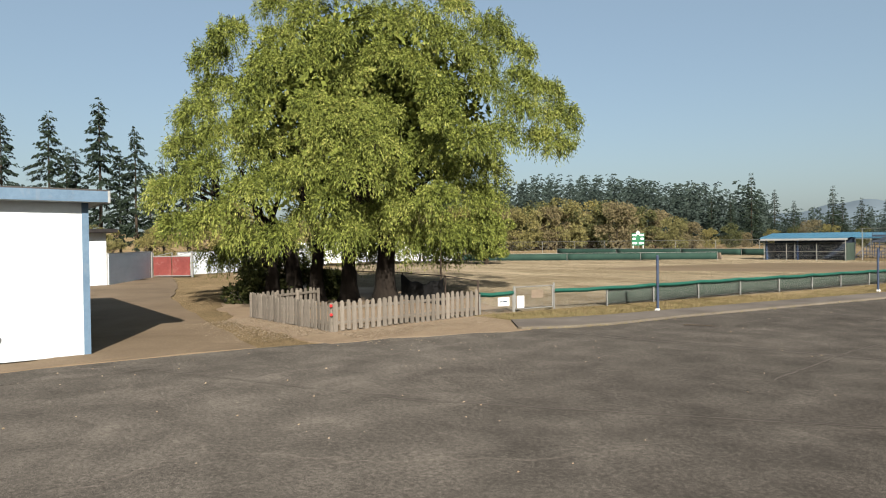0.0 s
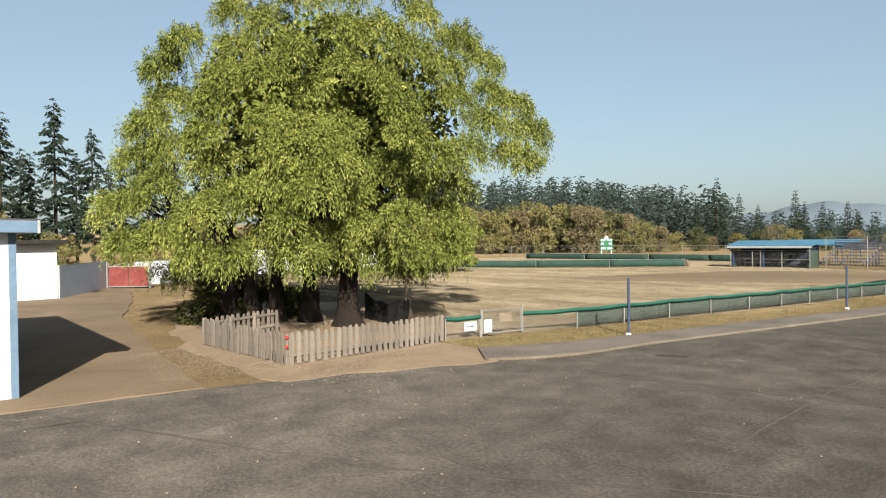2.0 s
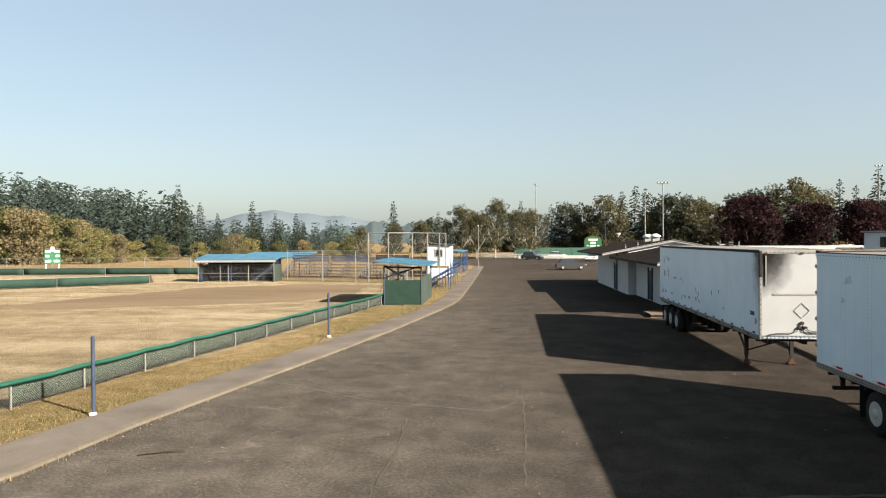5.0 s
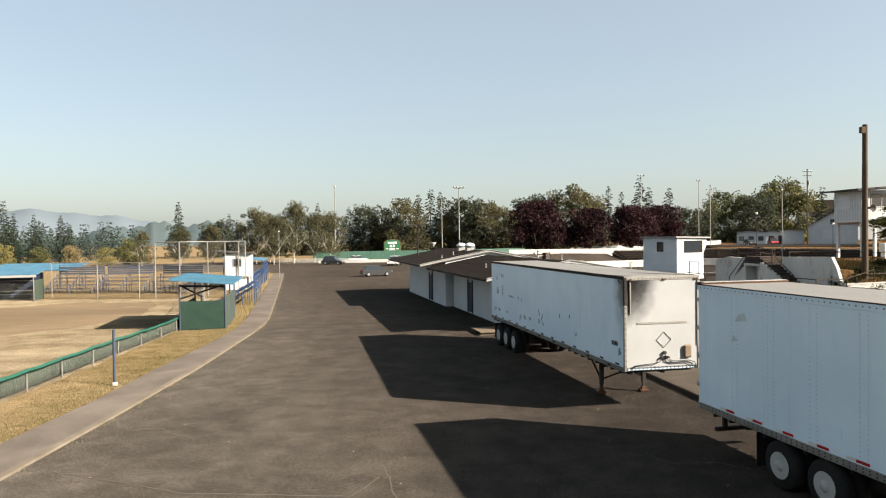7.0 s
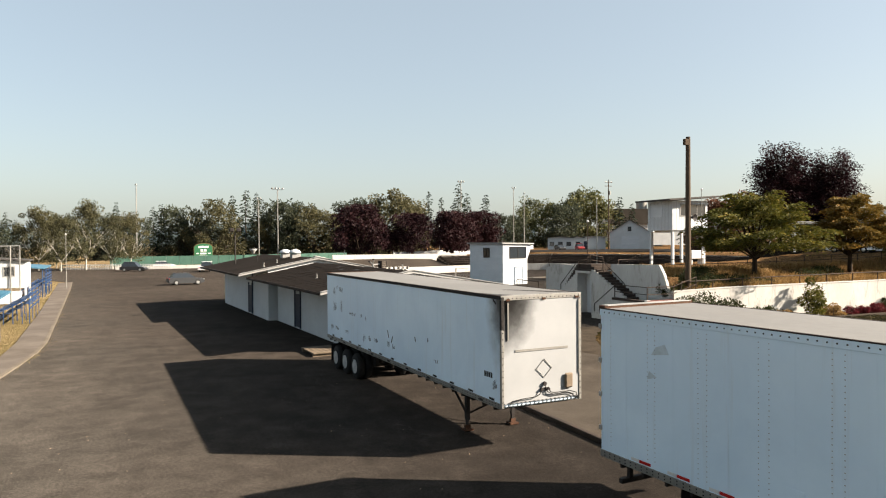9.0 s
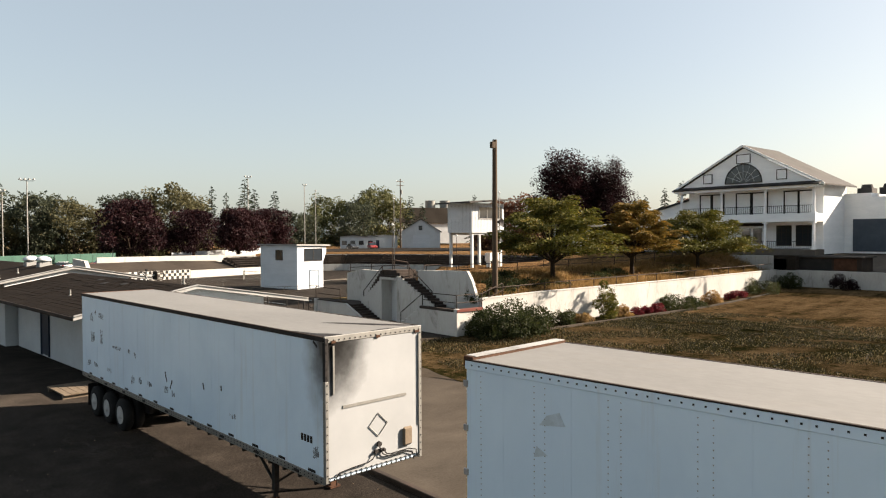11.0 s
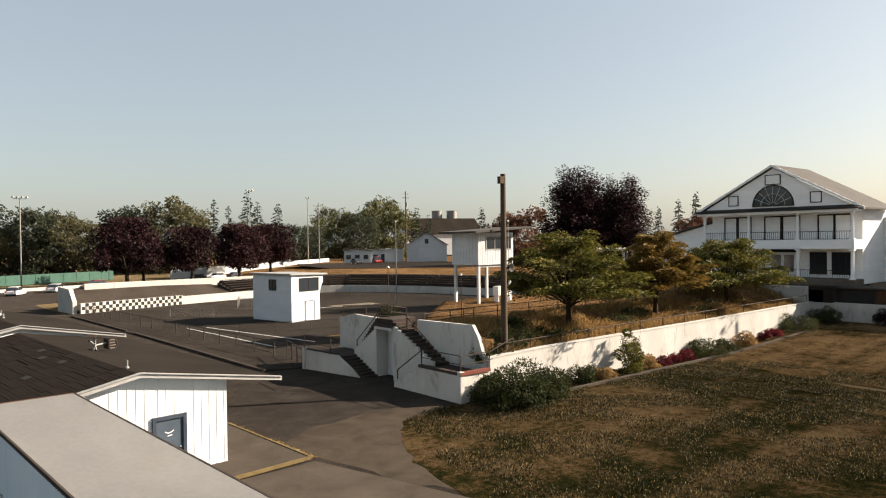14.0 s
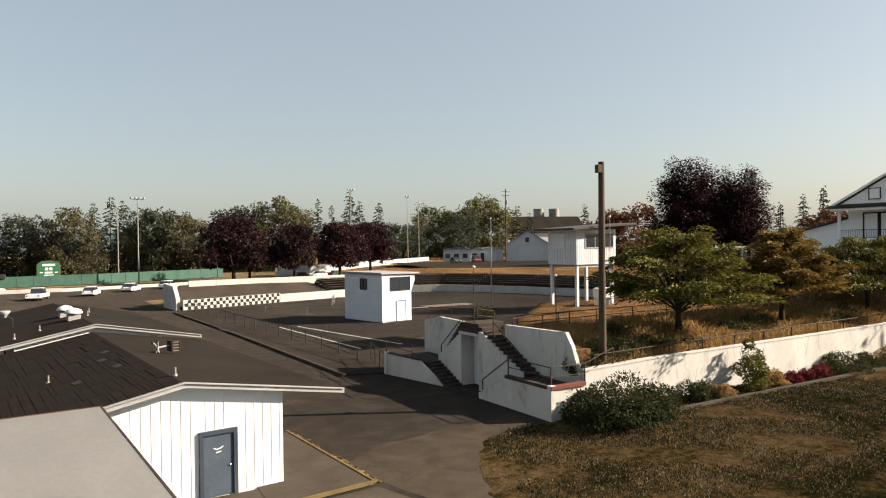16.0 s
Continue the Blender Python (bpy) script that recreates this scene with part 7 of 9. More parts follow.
wire_r, screen_mat = 0.0022, "screengrey"
pipe_fence("pipe_fence", [(-19.75, 15.7), (-23.6, 17.0), (-27.6, 17.4), (-31.0, 16.8), (-34.0, 15.6)], 1.25, "dark pipe fence behind the willow", material="rustpipe")
cloth = thing("black_cloth", (-27.6, 17.3, 0), "sagging black cloth tied to the pipe fence", "cloth")
cb = B()
hang = lambda f: 1.18 - 0.32 * math.sin(math.pi * f) + 0.05 * math.sin(f * 19)
cb.grid([[Vector((4.0 * i / 24, -0.4 * i / 24 + d + 0.04 * math.sin(i * 1.25), z)) for i in range(25)] for d, z in ((0, 0.02),)] + [[Vector((4.0 * i / 24, -0.4 * i / 24 + d, hang(i / 24) * g)) for i in range(25)] for d, g in ((0.02, 0.5), (0.0, 1.0), (0.014, 1.0), (0.034, 0.5))])
part("sheet", cb, "black", cloth)
stake = thing("thin_stake", (-24.2, 17.2, 0), "thin pale wooden stake beside the willow", "stake")
part("shaft", B().rod((0, 0, 0), (0.03, 0, 3.6), 0.045, 0.035, 8), "timber", stake)

FENCE = [(-19.35, 19.15), (-18.8, 21.6), (-18.6, 24.3), (-18.4, 27.2), (-18.15, 30.1), (-17.8, 32.9), (-17.5, 35.5), (-17.3, 38.1), (-17.05, 40.8), (-16.8, 43.4), (-16.5, 46.0), (-16.2, 48.7), (-16.05, 51.6), (-16.0, 54.2)]
pipe_fence("field_fence", FENCE, 0.74, "low chain-link fence with a green padded cap and grey screens", cap=True, screen=set(range(1, 13)), wires=0.075)
pipe_fence("gate_fence", [(-19.72, 15.75), (-19.6, 17.25)], 0.74, "short chain-link bay with a green padded cap", cap=True, wires=0.075)
gate = thing("field_gate", (-19.58, 17.35, 0), "galvanised chain-link gate with white signs", "gate", turn=83)
part("gate_frame", B().pipe([(0, 0, 0.12), (0, 0, 0.95), (1.75, 0, 0.95), (1.75, 0, 0.12), (0, 0, 0.12)], 0.022), "galv", gate)
part("gate_post", B().rod((-0.05, 0, 0), (-0.05, 0, 1.0), 0.035), "galv", gate)
part("gate_post", B().rod((1.82, 0, 0), (1.82, 0, 1.05), 0.035), "galv", gate)
wb = B()
for i in range(-10, 24):
    for s in (1, -1):
        a, c = i * 0.075, i * 0.075 + 0.8
        lo, hi = max(0, a), min(1.75, c)
        if hi > lo:
            za, zc = 0.13 + (lo - a), 0.13 + (hi - a)
            if s < 0:
                za, zc = 1.06 - za, 1.06 - zc
            wb.rod((lo, 0, za), (hi, 0, zc), 0.0022, n=3, caps=False)
part("wire_mesh", wb, "galv", gate)["kind"] = "stuff"
for x0, x1, z0, z1, mt in ((0.05, 0.38, 0.16, 0.62, "sign"), (0.72, 1.28, 0.5, 0.82, "timber")):
    sg = part("sign_board", B().box((x0, -0.05, z0), (x1, -0.035, z1), c=0.004), mt, gate, "white notice board" if mt == "sign" else "faded tan notice board")
sg = thing("notice_board", (-19.62, 16.6, 0), "white notice board wired to the fence", "sign", turn=85)
part("board", B().box((-0.1, -0.06, 0.28), (0.42, -0.045, 0.6), c=0.004), "sign", sg)
for k, (x, w_) in enumerate(((-0.02, 0.1), (0.12, 0.2))):
    part("bar", B().box((x, -0.064, 0.42), (x + w_, -0.06, 0.47)), "navy", sg)

for x, y in ((-16.17, 21.36), (-14.66, 36.0)):
    p = thing("navy_post", (x, y, 0), "slim navy steel post in the verge", "post", "navy posts")
    part("shaft", B().rod((0, 0, 0.02), (0, 0, 2.07), 0.05, n=12), "navypole", p)
    part("cap", B().rod((0, 0, 2.07), (0, 0, 2.1), 0.054, 0.03, n=12), "navypole", p)
    part("foot", B().box((-0.04, -0.14, 0.0), (0.12, -0.02, 0.12), c=0.015), "sign", p, "white base block")

# ---- ball field furniture ----
hut = thing("dugout_hut", (-13.3, 52.0, 0), "open green-sided dugout with a blue metal roof", "dugout", turn=4)
part("side_panel", B().box((-2.6, -0.02, 0.05), (-0.02, 0.02, 1.75)), "screen", hut, "dark green cloth front panel")
part("side_panel", B().box((-0.02, 0.0, 0.05), (0.02, 6.5, 1.95)), "screengrey", hut, "faded grey-green cloth side")
for x, y in ((0, 0), (-2.6, 0), (0, 6.5), (-2.6, 6.5), (0, 3.2)):
    part("post", B().rod((x, y, 0), (x, y, 2.7), 0.05), "navypole", hut)
part("roof", B().slab([(-3.1, -0.6, 3.05), (0.55, -0.6, 2.72), (0.55, 7.0, 2.72), (-3.1, 7.0, 3.05)], (0, 0, 0.09)), "roofblue", hut, "blue ribbed metal roof")
for k in range(16):
    part("roof_rib", B().bar((-3.1, -0.5 + k * 0.49, 3.16), (0.55, -0.5 + k * 0.49, 2.83), 0.05, 0.03), "roofblue", hut)
part("truss", B().bar((-2.6, 0, 1.9), (-0.1, 0, 2.7), 0.06, 0.1).bar((-2.6, 0, 2.75), (-1.3, 0, 2.0), 0.06, 0.1).bar((-2.6, 0, 2.68), (0, 0, 2.6), 0.06, 0.12), "dark", hut)
part("bench", B().box((-2.3, 0.6, 0.42), (-1.9, 6.2, 0.48)).box((-2.15, 1, 0), (-2.05, 1.1, 0.42)).box((-2.15, 5.6, 0), (-2.05, 5.7, 0.42)), "bench", hut)
part("back_panel", B().box((-2.62, 0.1, 0.05), (-2.58, 6.5, 1.5)), "screen", hut)

dug = thing("dugout", (-43.2, 76.6, 0), "long fenced dugout with a blue roof and white fascia", "dugout", turn=8)
part("roof", B().slab([(-0.3, -0.5, 2.42), (8.9, -0.5, 2.42), (8.9, 3.4, 2.95), (-0.3, 3.4, 2.95)], (0, 0, 0.09)), "roofblue", dug, "blue ribbed metal roof")
for k in range(18):
    part("roof_rib", B().bar((-0.2 + k * 0.53, -0.5, 2.53), (-0.2 + k * 0.53, 3.4, 3.06), 0.05, 0.03), "roofblue", dug)
part("fascia", B().box((-0.2, -0.55, 2.2), (8.8, -0.5, 2.42)), "fascia", dug, "white fascia board")
part("back_wall", B().box((0, 3.1, 0), (8.5, 3.2, 2.5)), "navy", dug)
part("side_wall", B().box((0, 0.3, 0), (0.06, 3.1, 1.9)), "navy", dug)
part("side_wall", B().box((8.45, 0.0, 0), (8.5, 3.1, 1.9)), "screengrey", dug, "faded grey-green cloth side")
for x in (0, 2.45, 3.35, 5.6, 8.45):
    part("post", B().rod((x, 0, 0), (x, 0, 1.95 if 0 < x < 8 else 2.5), 0.045), "galv", dug)
part("rail", B().rod((0, 0, 1.9), (8.45, 0, 1.9), 0.03), "galv", dug)
part("rail", B().rod((0, 0, 0.95), (8.45, 0, 0.95), 0.025), "galv", dug)
for x in (0.15, 3.5):
    part("column", B().box((x, 0.2, 0), (x + 0.12, 0.32, 2.45)), "bluemetal", dug)
    for d in (-0.9, 0.9):
        part("brace", B().bar((x + 0.06, 0.26, 1.9), (x + 0.06 + d, 0.26, 2.4), 0.07, 0.1), "dark", dug)
wb = B()
for k in range(60):
    for sgn_ in (1, -1):
        a, c = -1.9 + k * 0.174, -1.9 + k * 0.174 + 1.85
        lo, hi = max(0, a), min(8.4, c)
        if hi > lo:
            za, zc = 0.04 + (lo - a), 0.04 + (hi - a)
            if sgn_ < 0:
                za, zc = 1.93 - za, 1.93 - zc
            wb.rod((lo, 0, za), (hi, 0, zc), 0.004, n=3, caps=False)
part("wire_mesh", wb, "galv", dug)["kind"] = "stuff"
part("bench", B().box((0.4, 2.3, 0.42), (8.0, 2.7, 0.5)).box((0.6, 2.4, 0), (0.7, 2.6, 0.42)).box((7.6, 2.4, 0), (7.7, 2.6, 0.42)), "bench", dug)
cov = thing("stand_roof", (-45.3, 90.0, 0), "blue roof on slim posts over the stand", "shelter", turn=-4)
part("roof", B().slab([(0, 0, 2.3), (9.3, 0, 2.3), (9.3, 5, 2.9), (0, 5, 2.9)], (0, 0, 0.12)), "roofblue", cov)
for k in range(17):
    part("roof_rib", B().bar((0.1 + k * 0.57, 0, 2.44), (0.1 + k * 0.57, 5, 3.04), 0.06, 0.03), "roofblue", cov)
for x in (0.3, 3.2, 6.2, 9.0):
    for y in (0.2, 4.8):
        part("post", B().rod((x, y, 0), (x, y, 2.35), 0.05), "bluemetal", cov)


def bleachers(name, at, turn, L, rows, rise, run, label, material="bench", group="bleachers", back=True, frame="galv"):
    """Open metal bleachers: planks on raked frames."""
    t = thing(name, at, label, "bleachers", group, turn)
    for k in range(rows):
        part("seat_plank", B().box((0, k * run, 0.4 + k * rise), (L, k * run + 0.26, 0.45 + k * rise), c=0.006), material, t)
        part("foot_plank", B().box((0, k * run + 0.3, 0.1 + k * rise), (L, k * run + 0.52, 0.14 + k * rise), c=0.006), material, t)
    n = max(2, int(L / 2.2) + 1)
    for k in range(n):
        x = L * k / (n - 1)
        fb = B()
        fb.bar((x, 0, 0.36), (x, (rows - 1) * run + 0.3, 0.36 + (rows - 1) * rise), 0.05, 0.06)
        for j in range(rows):
            fb.bar((x, j * run + 0.13, 0), (x, j * run + 0.13, 0.4 + j * rise), 0.05, 0.05)
        part("frame", fb, frame, t)
    if back:
        y, z = rows * run, 0.4 + rows * rise
        part("back_rail", B().bar((0, y, z + 0.7), (L, y, z + 0.7), 0.04, 0.05).bar((0, y, z + 0.35), (L, y, z + 0.35), 0.04, 0.05), frame, t)
        for k in range(n):
            part("rail_post", B().bar((L * k / (n - 1), y, 0), (L * k / (n - 1), y, z + 0.75), 0.05, 0.05), frame, t)
    return t


for x, y, a in ((-37.6, 86.6, -9), (-32.2, 85.6, -9), (-26.9, 84.6, -24)):
    t = bleachers("bleachers", (x, y, 0), a, 5.0, 5, 0.36, 0.62, "weathered navy plank bleachers behind the backstop", "benchblue", frame="benchblue")
    for k in range(4):
        part("back_board", B().box((0, 3.05, 1.9 + k * 0.22), (5.0, 3.09, 2.06 + k * 0.22)), "benchblue", t)
for x, y, L in ((-16.7, 75.2, 7.6), (-19.0, 103.0, 9.0)):
    t = bleachers("bleachers", (x, y, 0), -87, L, 5, 0.32, 0.55, "bright blue painted steel bleachers beside the footpath", "bluemetal", frame="bluemetal")
    for k in range(5):
        part("back_rail", B().box((0, 2.76, 1.0 + k * 0.3), (L, 2.8, 1.09 + k * 0.3)), "bluemetal", t)
cv = thing("stand_roof", (-20.5, 93.0, 0), "blue roof over the roadside bleachers", "shelter", turn=3)
part("roof", B().slab([(0, 0, 3.3), (4.8, 0, 2.9), (4.8, 10, 2.9), (0, 10, 3.3)], (0, 0, 0.12)), "roofblue", cv)
for x in (0.2, 4.6):
    for y in (0.2, 5, 9.8):
        part("post", B().rod((x, y, 0), (x, y, 3.0), 0.05), "bluemetal", cv)
pb = thing("press_box", (-19.3, 88.0, 0), "small white press box raised on posts", "booth", turn=2)
part("room", B().box((0, 0, 1.35), (2.75, 3.2, 3.85), c=0.015), "white", pb)
part("roof", B().slab([(-1.1, -0.3, 4.15), (3.0, -0.3, 3.85), (3.0, 3.5, 3.85), (-1.1, 3.5, 4.15)], (0, 0, 0.12)), "roofgrey", pb)
for x in (0.1, 2.65):
    for y in (0.1, 3.1):
        part("post", B().box((x - 0.08, y - 0.08, 0), (x + 0.08, y + 0.08, 1.4)), "white", pb)
window(pb, 0.95, 1.75, 0.0, 2.5, 3.3, frame="fascia")
part("steps", B().box((0.2, -1.6, 0), (2.4, -1.2, 0.4)).box((0.2, -1.2, 0), (2.4, -0.8, 0.75)).box((0.2, -0.8, 0), (2.4, -0.4, 1.1)), "white", pb)

wire_r = 0.004
pipe_fence("backstop", [(-34.2, 80.2), (-29.5, 78.6), (-25.3, 77.2), (-23.8, 77.0)], 3.4, "tall chain-link side of the backstop", wires=0.32, r=0.04)
pipe_fence("backstop", [(-23.8, 77.0), (-21.5, 76.6), (-19.2, 78.0), (-18.0, 80.5), (-17.2, 84.0), (-17.0, 87.5)], 5.3, "tall chain-link backstop on steel posts", wires=0.32, r=0.05)
pipe_fence("side_fence", [(-16.0, 58.6), (-17.2, 66), (-18.6, 72), (-21.5, 76.5)], 1.7, "chain-link fence beside the infield", wires=0.2)
screen_mat = "screen"
pipe_fence("outfield_fence", [(-66.6 - 16, 55.9 - 14), (-74, 49.5), (-66.6, 55.9), (-60, 61.7), (-53.5, 67.5), (-47.0, 73.2)], 0.95, "low outfield fence with dark green screens", screen=True)
pipe_fence("outfield_fence", [(-88, 88), (-76, 89.6), (-64.6, 91.0), (-55, 91.6), (-46, 92.0)], 1.0, "far low fence with dark green screens", screen=True)
pipe_fence("far_fence", [(-120, 92), (-110, 94), (-100, 96), (-92, 96.6), (-85, 97), (-78, 97.8), (-71, 98.6), (-64, 99.2), (-57, 99.8), (-50, 100.4), (-42, 101), (-34, 101.6)], 2.2, "tall galvanised chain-link fence at the field edge", wires=0.35, r=0.035)
for x, y in ((-59.0, 66.8), (-48.5, 75.8)):
    base_ = thing("pitching_wedge", (x, y, 0), "small pale wedge block beside the fence", "block")
    part("block", B().slab([(-0.35, 0, 0), (0.35, 0, 0), (0.1, 0, 0.8), (-0.1, 0, 0.8)], (0, 0.3, 0)), "timber", base_)
sb_ = thing("scoreboard", (-75.8, 95.0, 0), "green scoreboard with white panels and a round clock top", "scoreboard", turn=40)
part("panel", B().box((-1.25, 0, 1.5), (1.25, 0.2, 3.7), c=0.02), "greensign", sb_)
sb_.scale = (0.82, 0.82, 0.95)
for x, z, w_ in ((-1.1, 3.2, 0.8), (0.3, 3.2, 0.8), (-1.1, 2.55, 0.6), (0.5, 2.55, 0.6), (-1.1, 1.75, 0.9), (0.2, 1.75, 0.9)):
    part("score_bar", B().box((x, -0.03, z), (x + w_, 0.0, z + 0.32)), "sign", sb_)
part("clock", B().rod((0, -0.04, 3.75), (0, 0.1, 3.75), 0.36, n=20), "sign", sb_)
for x in (-1.0, 1.0):
    part("post", B().box((x - 0.08, 0.05, 0), (x + 0.08, 0.2, 1.5)), "sign", sb_)

# dry branch and litter on the asphalt
br = thing("fallen_branch", (-12.6, 18.6, 0.02), "small dead branch lying on the asphalt", "branch", turn=20)
part("stem", B().rod((-0.45, 0, 0.02), (0.1, 0.05, 0.035), 0.022, 0.016, 6).rod((0.1, 0.05, 0.035), (0.5, 0.0, 0.03), 0.016, 0.008, 6).rod((0.1, 0.05, 0.03), (0.35, 0.2, 0.02), 0.01, 0.006, 5), "barklight", br)
pp = thing("paper_scrap", (-4.9, 3.55, 0.01), "crumpled pale paper on the asphalt", "litter")
part("sheet", B().slab([(-0.1, -0.05, 0.01), (0.05, -0.08, 0.03), (0.12, 0.02, 0.015), (0.02, 0.06, 0.05), (-0.08, 0.05, 0.02)], (0, 0, 0.008)), "sign", pp)

pf = thing("white_rail_fence", (-22.5, 172.0, 0), "low white picket rail at the far end of the road", "fence", turn=-20)
part("top_rail", B().box((0, -0.03, 0.85), (22, 0.03, 1.0)), "sign", pf)
part("bottom_rail", B().box((0, -0.03, 0.3), (22, 0.03, 0.42)), "sign", pf)
for k in range(45):
    part("picket", B().box((k * 0.5 - 0.07, -0.06, 0.05), (k * 0.5 + 0.07, -0.03, 1.15)), "sign", pf)


# ---- race track and its stands ----
ARC = [(33.2, 118.9), (42, 121.0), (50, 123.0), (57, 124.0), (61.5, 122.0), (65.5, 116.5), (69, 109), (71.8, 99), (73.5, 88.7), (72.5, 82)]
OUT = []
for k in range(len(ARC)):
    (ax, ay), (bx, by) = ARC[max(0, k - 1)], ARC[min(len(ARC) - 1, k + 1)]
    q = math.hypot(bx - ax, by - ay)
    OUT.append((-(by - ay) / q, (bx - ax) / q))


def off(k, d, z):
    """The point d metres behind the track wall at its corner k."""
    return Vector((ARC[k][0] + OUT[k][0] * d, ARC[k][1] + OUT[k][1] * d, z))


sheet("race_track", [(23.2, 70), (30, 76), (66, 77), (72.5, 82)] + ARC[::-1] + [(19.3, 114.8), (22.6, 100)], 0.015, "asphalt", "dark asphalt of the small race track", "race track")
sheet("track_entry", [(22.2, 53.8), (25.3, 53.8), (25.3, 60.0), (31.0, 66.0), (31.0, 75.9), (30.0, 76.6), (22.9, 70.5)], 0.009, "asphalt", "worn asphalt between the stair and the track", "paving")
sheet("track_path", [(19.3, 63.5), (22.95, 62.5), (22.6, 100), (21.0, 113), (17.6, 112)], 0.07, "asphalt", "raised asphalt path along the track fence", "footpath")
solid("path_kerb", B().bar((19.2, 63.4, 0.06), (18.6, 90, 0.06), 0.22, 0.2).bar((18.55, 92.5, 0.06), (17.7, 112, 0.06), 0.22, 0.2), "stepdark", "dark kerb of the track path", "kerb", "structure")
wire_r = 0.004
pipe_fence("track_fence", [(22.6, 66.0)] + [(22.45 - 0.19 * k, 68.6 + 3.0 * k) for k in range(16)], 1.15, "chain-link fence along the race track", wires=0.25, r=0.042, material="fencegrey")
inner = [(26.0 + 3.2 * k, 83.0 - 1.1 * k + 0.05 * k * k) for k in range(9)]
pipe_fence("track_fence", inner, 0.9, "low chain-link rail inside the track", wires=0.25, r=0.025, material="fencegrey")
pipe_fence("track_fence", [(26.5, 104), (30, 99.5), (33.5, 96.5), (38, 95.5)], 0.9, "low chain-link rail round the track bend", wires=0.25, r=0.025)
pipe_fence("track_fence", [(38.5, 112), (36.5, 108), (37.5, 104), (41, 101.5)], 1.3, "curved pale rail inside the track bend", wires=0.25, r=0.03)
for a, c in (((23.8, 90.5), (24.7, 72.9)), ((25.5, 89.9), (28.5, 73.3)), ((40, 100), (52, 99))):
    solid("track_line", B().bar((*a, 0.02), (*c, 0.02), 0.12, 0.012), "sign", "white painted line on the track", "painted line", "structure")
solid("start_box", B().box((46, 99, 0.01), (53, 101.5, 0.026)), "kerb", "pale painted patch on the track", "painted patch", "structure")

cw = thing("checkered_wall", (19.3, 115.0, 0), "low white concrete wall with a black checker pattern", "wall", turn=math.degrees(math.atan2(3.9, 13.9)))
part("wall", B().box((0, 0, 0), (14.4, 0.25, 1.3), c=0.02), "oldwhite", cw)
cm = B().box((0, -0.012, 0), (0.44, 0.002, 0.42)).mesh("check", M["dark"])
for i in range(32):
    for j in range(3):
        if (i + j) % 2:
            o = new("check", cm)
            o.parent = cw
            o.location = (0.15 + i * 0.44, 0, 0.03 + j * 0.42)
b = B()
for k in range(len(ARC) - 1):
    b.add([off(k + i, d, z) for i in (0, 1) for d in (0, 0.28) for z in (0, 1.15)], [(0, 4, 5, 1), (2, 3, 7, 6), (1, 5, 7, 3), (0, 2, 6, 4), (0, 1, 3, 2), (4, 6, 7, 5)])
solid("wall_track", b, "oldwhite", "low white concrete wall round the track", "wall", "structure")
solid("wall_wedge", B().slab([(18.0, 121.5, 0), (18.5, 115.4, 0), (18.5, 115.4, 1.5), (18.4, 117.0, 3.0), (18.0, 121.5, 3.2)], (0.5, 0.1, 0)), "oldwhite", "white end wall of the stand", "wall", "structure")
# earth stand with its upper wall
b = B()
b.slab([(18.6, 116.3, 1.0), (33.1, 119.2, 1.0), (32.0, 126.5, 2.4), (18.6, 124, 2.4)], (0, 0, -1.2))
for k in range(len(ARC) - 1):
    d = 7.5 if k == 0 else 4.8
    b.slab([off(k, 0.29, 0.95), off(k + 1, 0.29, 0.95), off(k + 1, d, 2.4), off(k, d, 2.4)], (0, 0, -1.4))
solid("stand_bank", b, "darkearth", "bare trodden earth bank of the spectator stand", "bank", "structure")
solid("wall_upper", B().slab([(22, 125.2, 2.0), (48, 128.2, 2.0), (48, 128.2, 3.1), (22, 125.2, 3.2)], (0, 0.3, 0)), "oldwhite", "upper white wall behind the stand", "wall", "structure")
# curved rows of benches on the bank
for k in range(1, len(ARC) - 1):
    t = thing("track_bench", off(k, 0, 0), "row of dark worn plank benches on the track stand", "benches", "track stands")
    o = off(k, 0, 0)
    for j in range(5):
        d, z = 0.75 + 0.82 * j, 1.62 + 0.3 * j
        a, c = off(k, d, z) - o, off(k + 1, d, z) - o
        part("seat_plank", B().bar(a, a + (c - a) * 0.97, 0.34, 0.07), "stepdark", t)
        for f in (0.05, 0.5, 0.92):
            p = a + (c - a) * f
            part("leg", B().box((p.x - 0.06, p.y - 0.06, z - 0.5), (p.x + 0.06, p.y + 0.06, z - 0.03)), "stepdark", t)
        a, c = off(k, d + 0.38, z - 0.27) - o, off(k + 1, d + 0.38, z - 0.27) - o
        part("riser_board", B().bar(a, a + (c - a) * 0.985, 0.05, 0.3), "stepdark", t)
b = B()
for k in range(2, len(ARC) - 1):
    b.slab([off(k, 4.82, 2.2), off(k + 1, 4.82, 2.2), off(k + 1, 5.05, 2.2), off(k, 5.05, 2.2)], (0, 0, 0.55))
solid("wall_stand_back", b, "oldwhite", "low weathered wall behind the benches", "wall", "structure")

# ground that rises beyond the track
b = B()
rows = []
for d in (4.9, 8, 13, 20, 30, 45, 65, 95, 140, 200, 260):
    row = []
    for k in range(2, len(ARC) - 1):
        for f in (0, 0.33, 0.67):
            p = off(k, d, 0).lerp(off(k + 1, d, 0), f)
            p.z = max(rise_z(p.x, p.y), 2.3 * (1 - (d - 4.9) / 9) if d < 13 else 0) - 0.05
            row.append(p)
    rows.append(row)
b.grid(rows)
solid("far_rise", b, "bank", "dry grass rise beyond the race track", "ground", "structure")


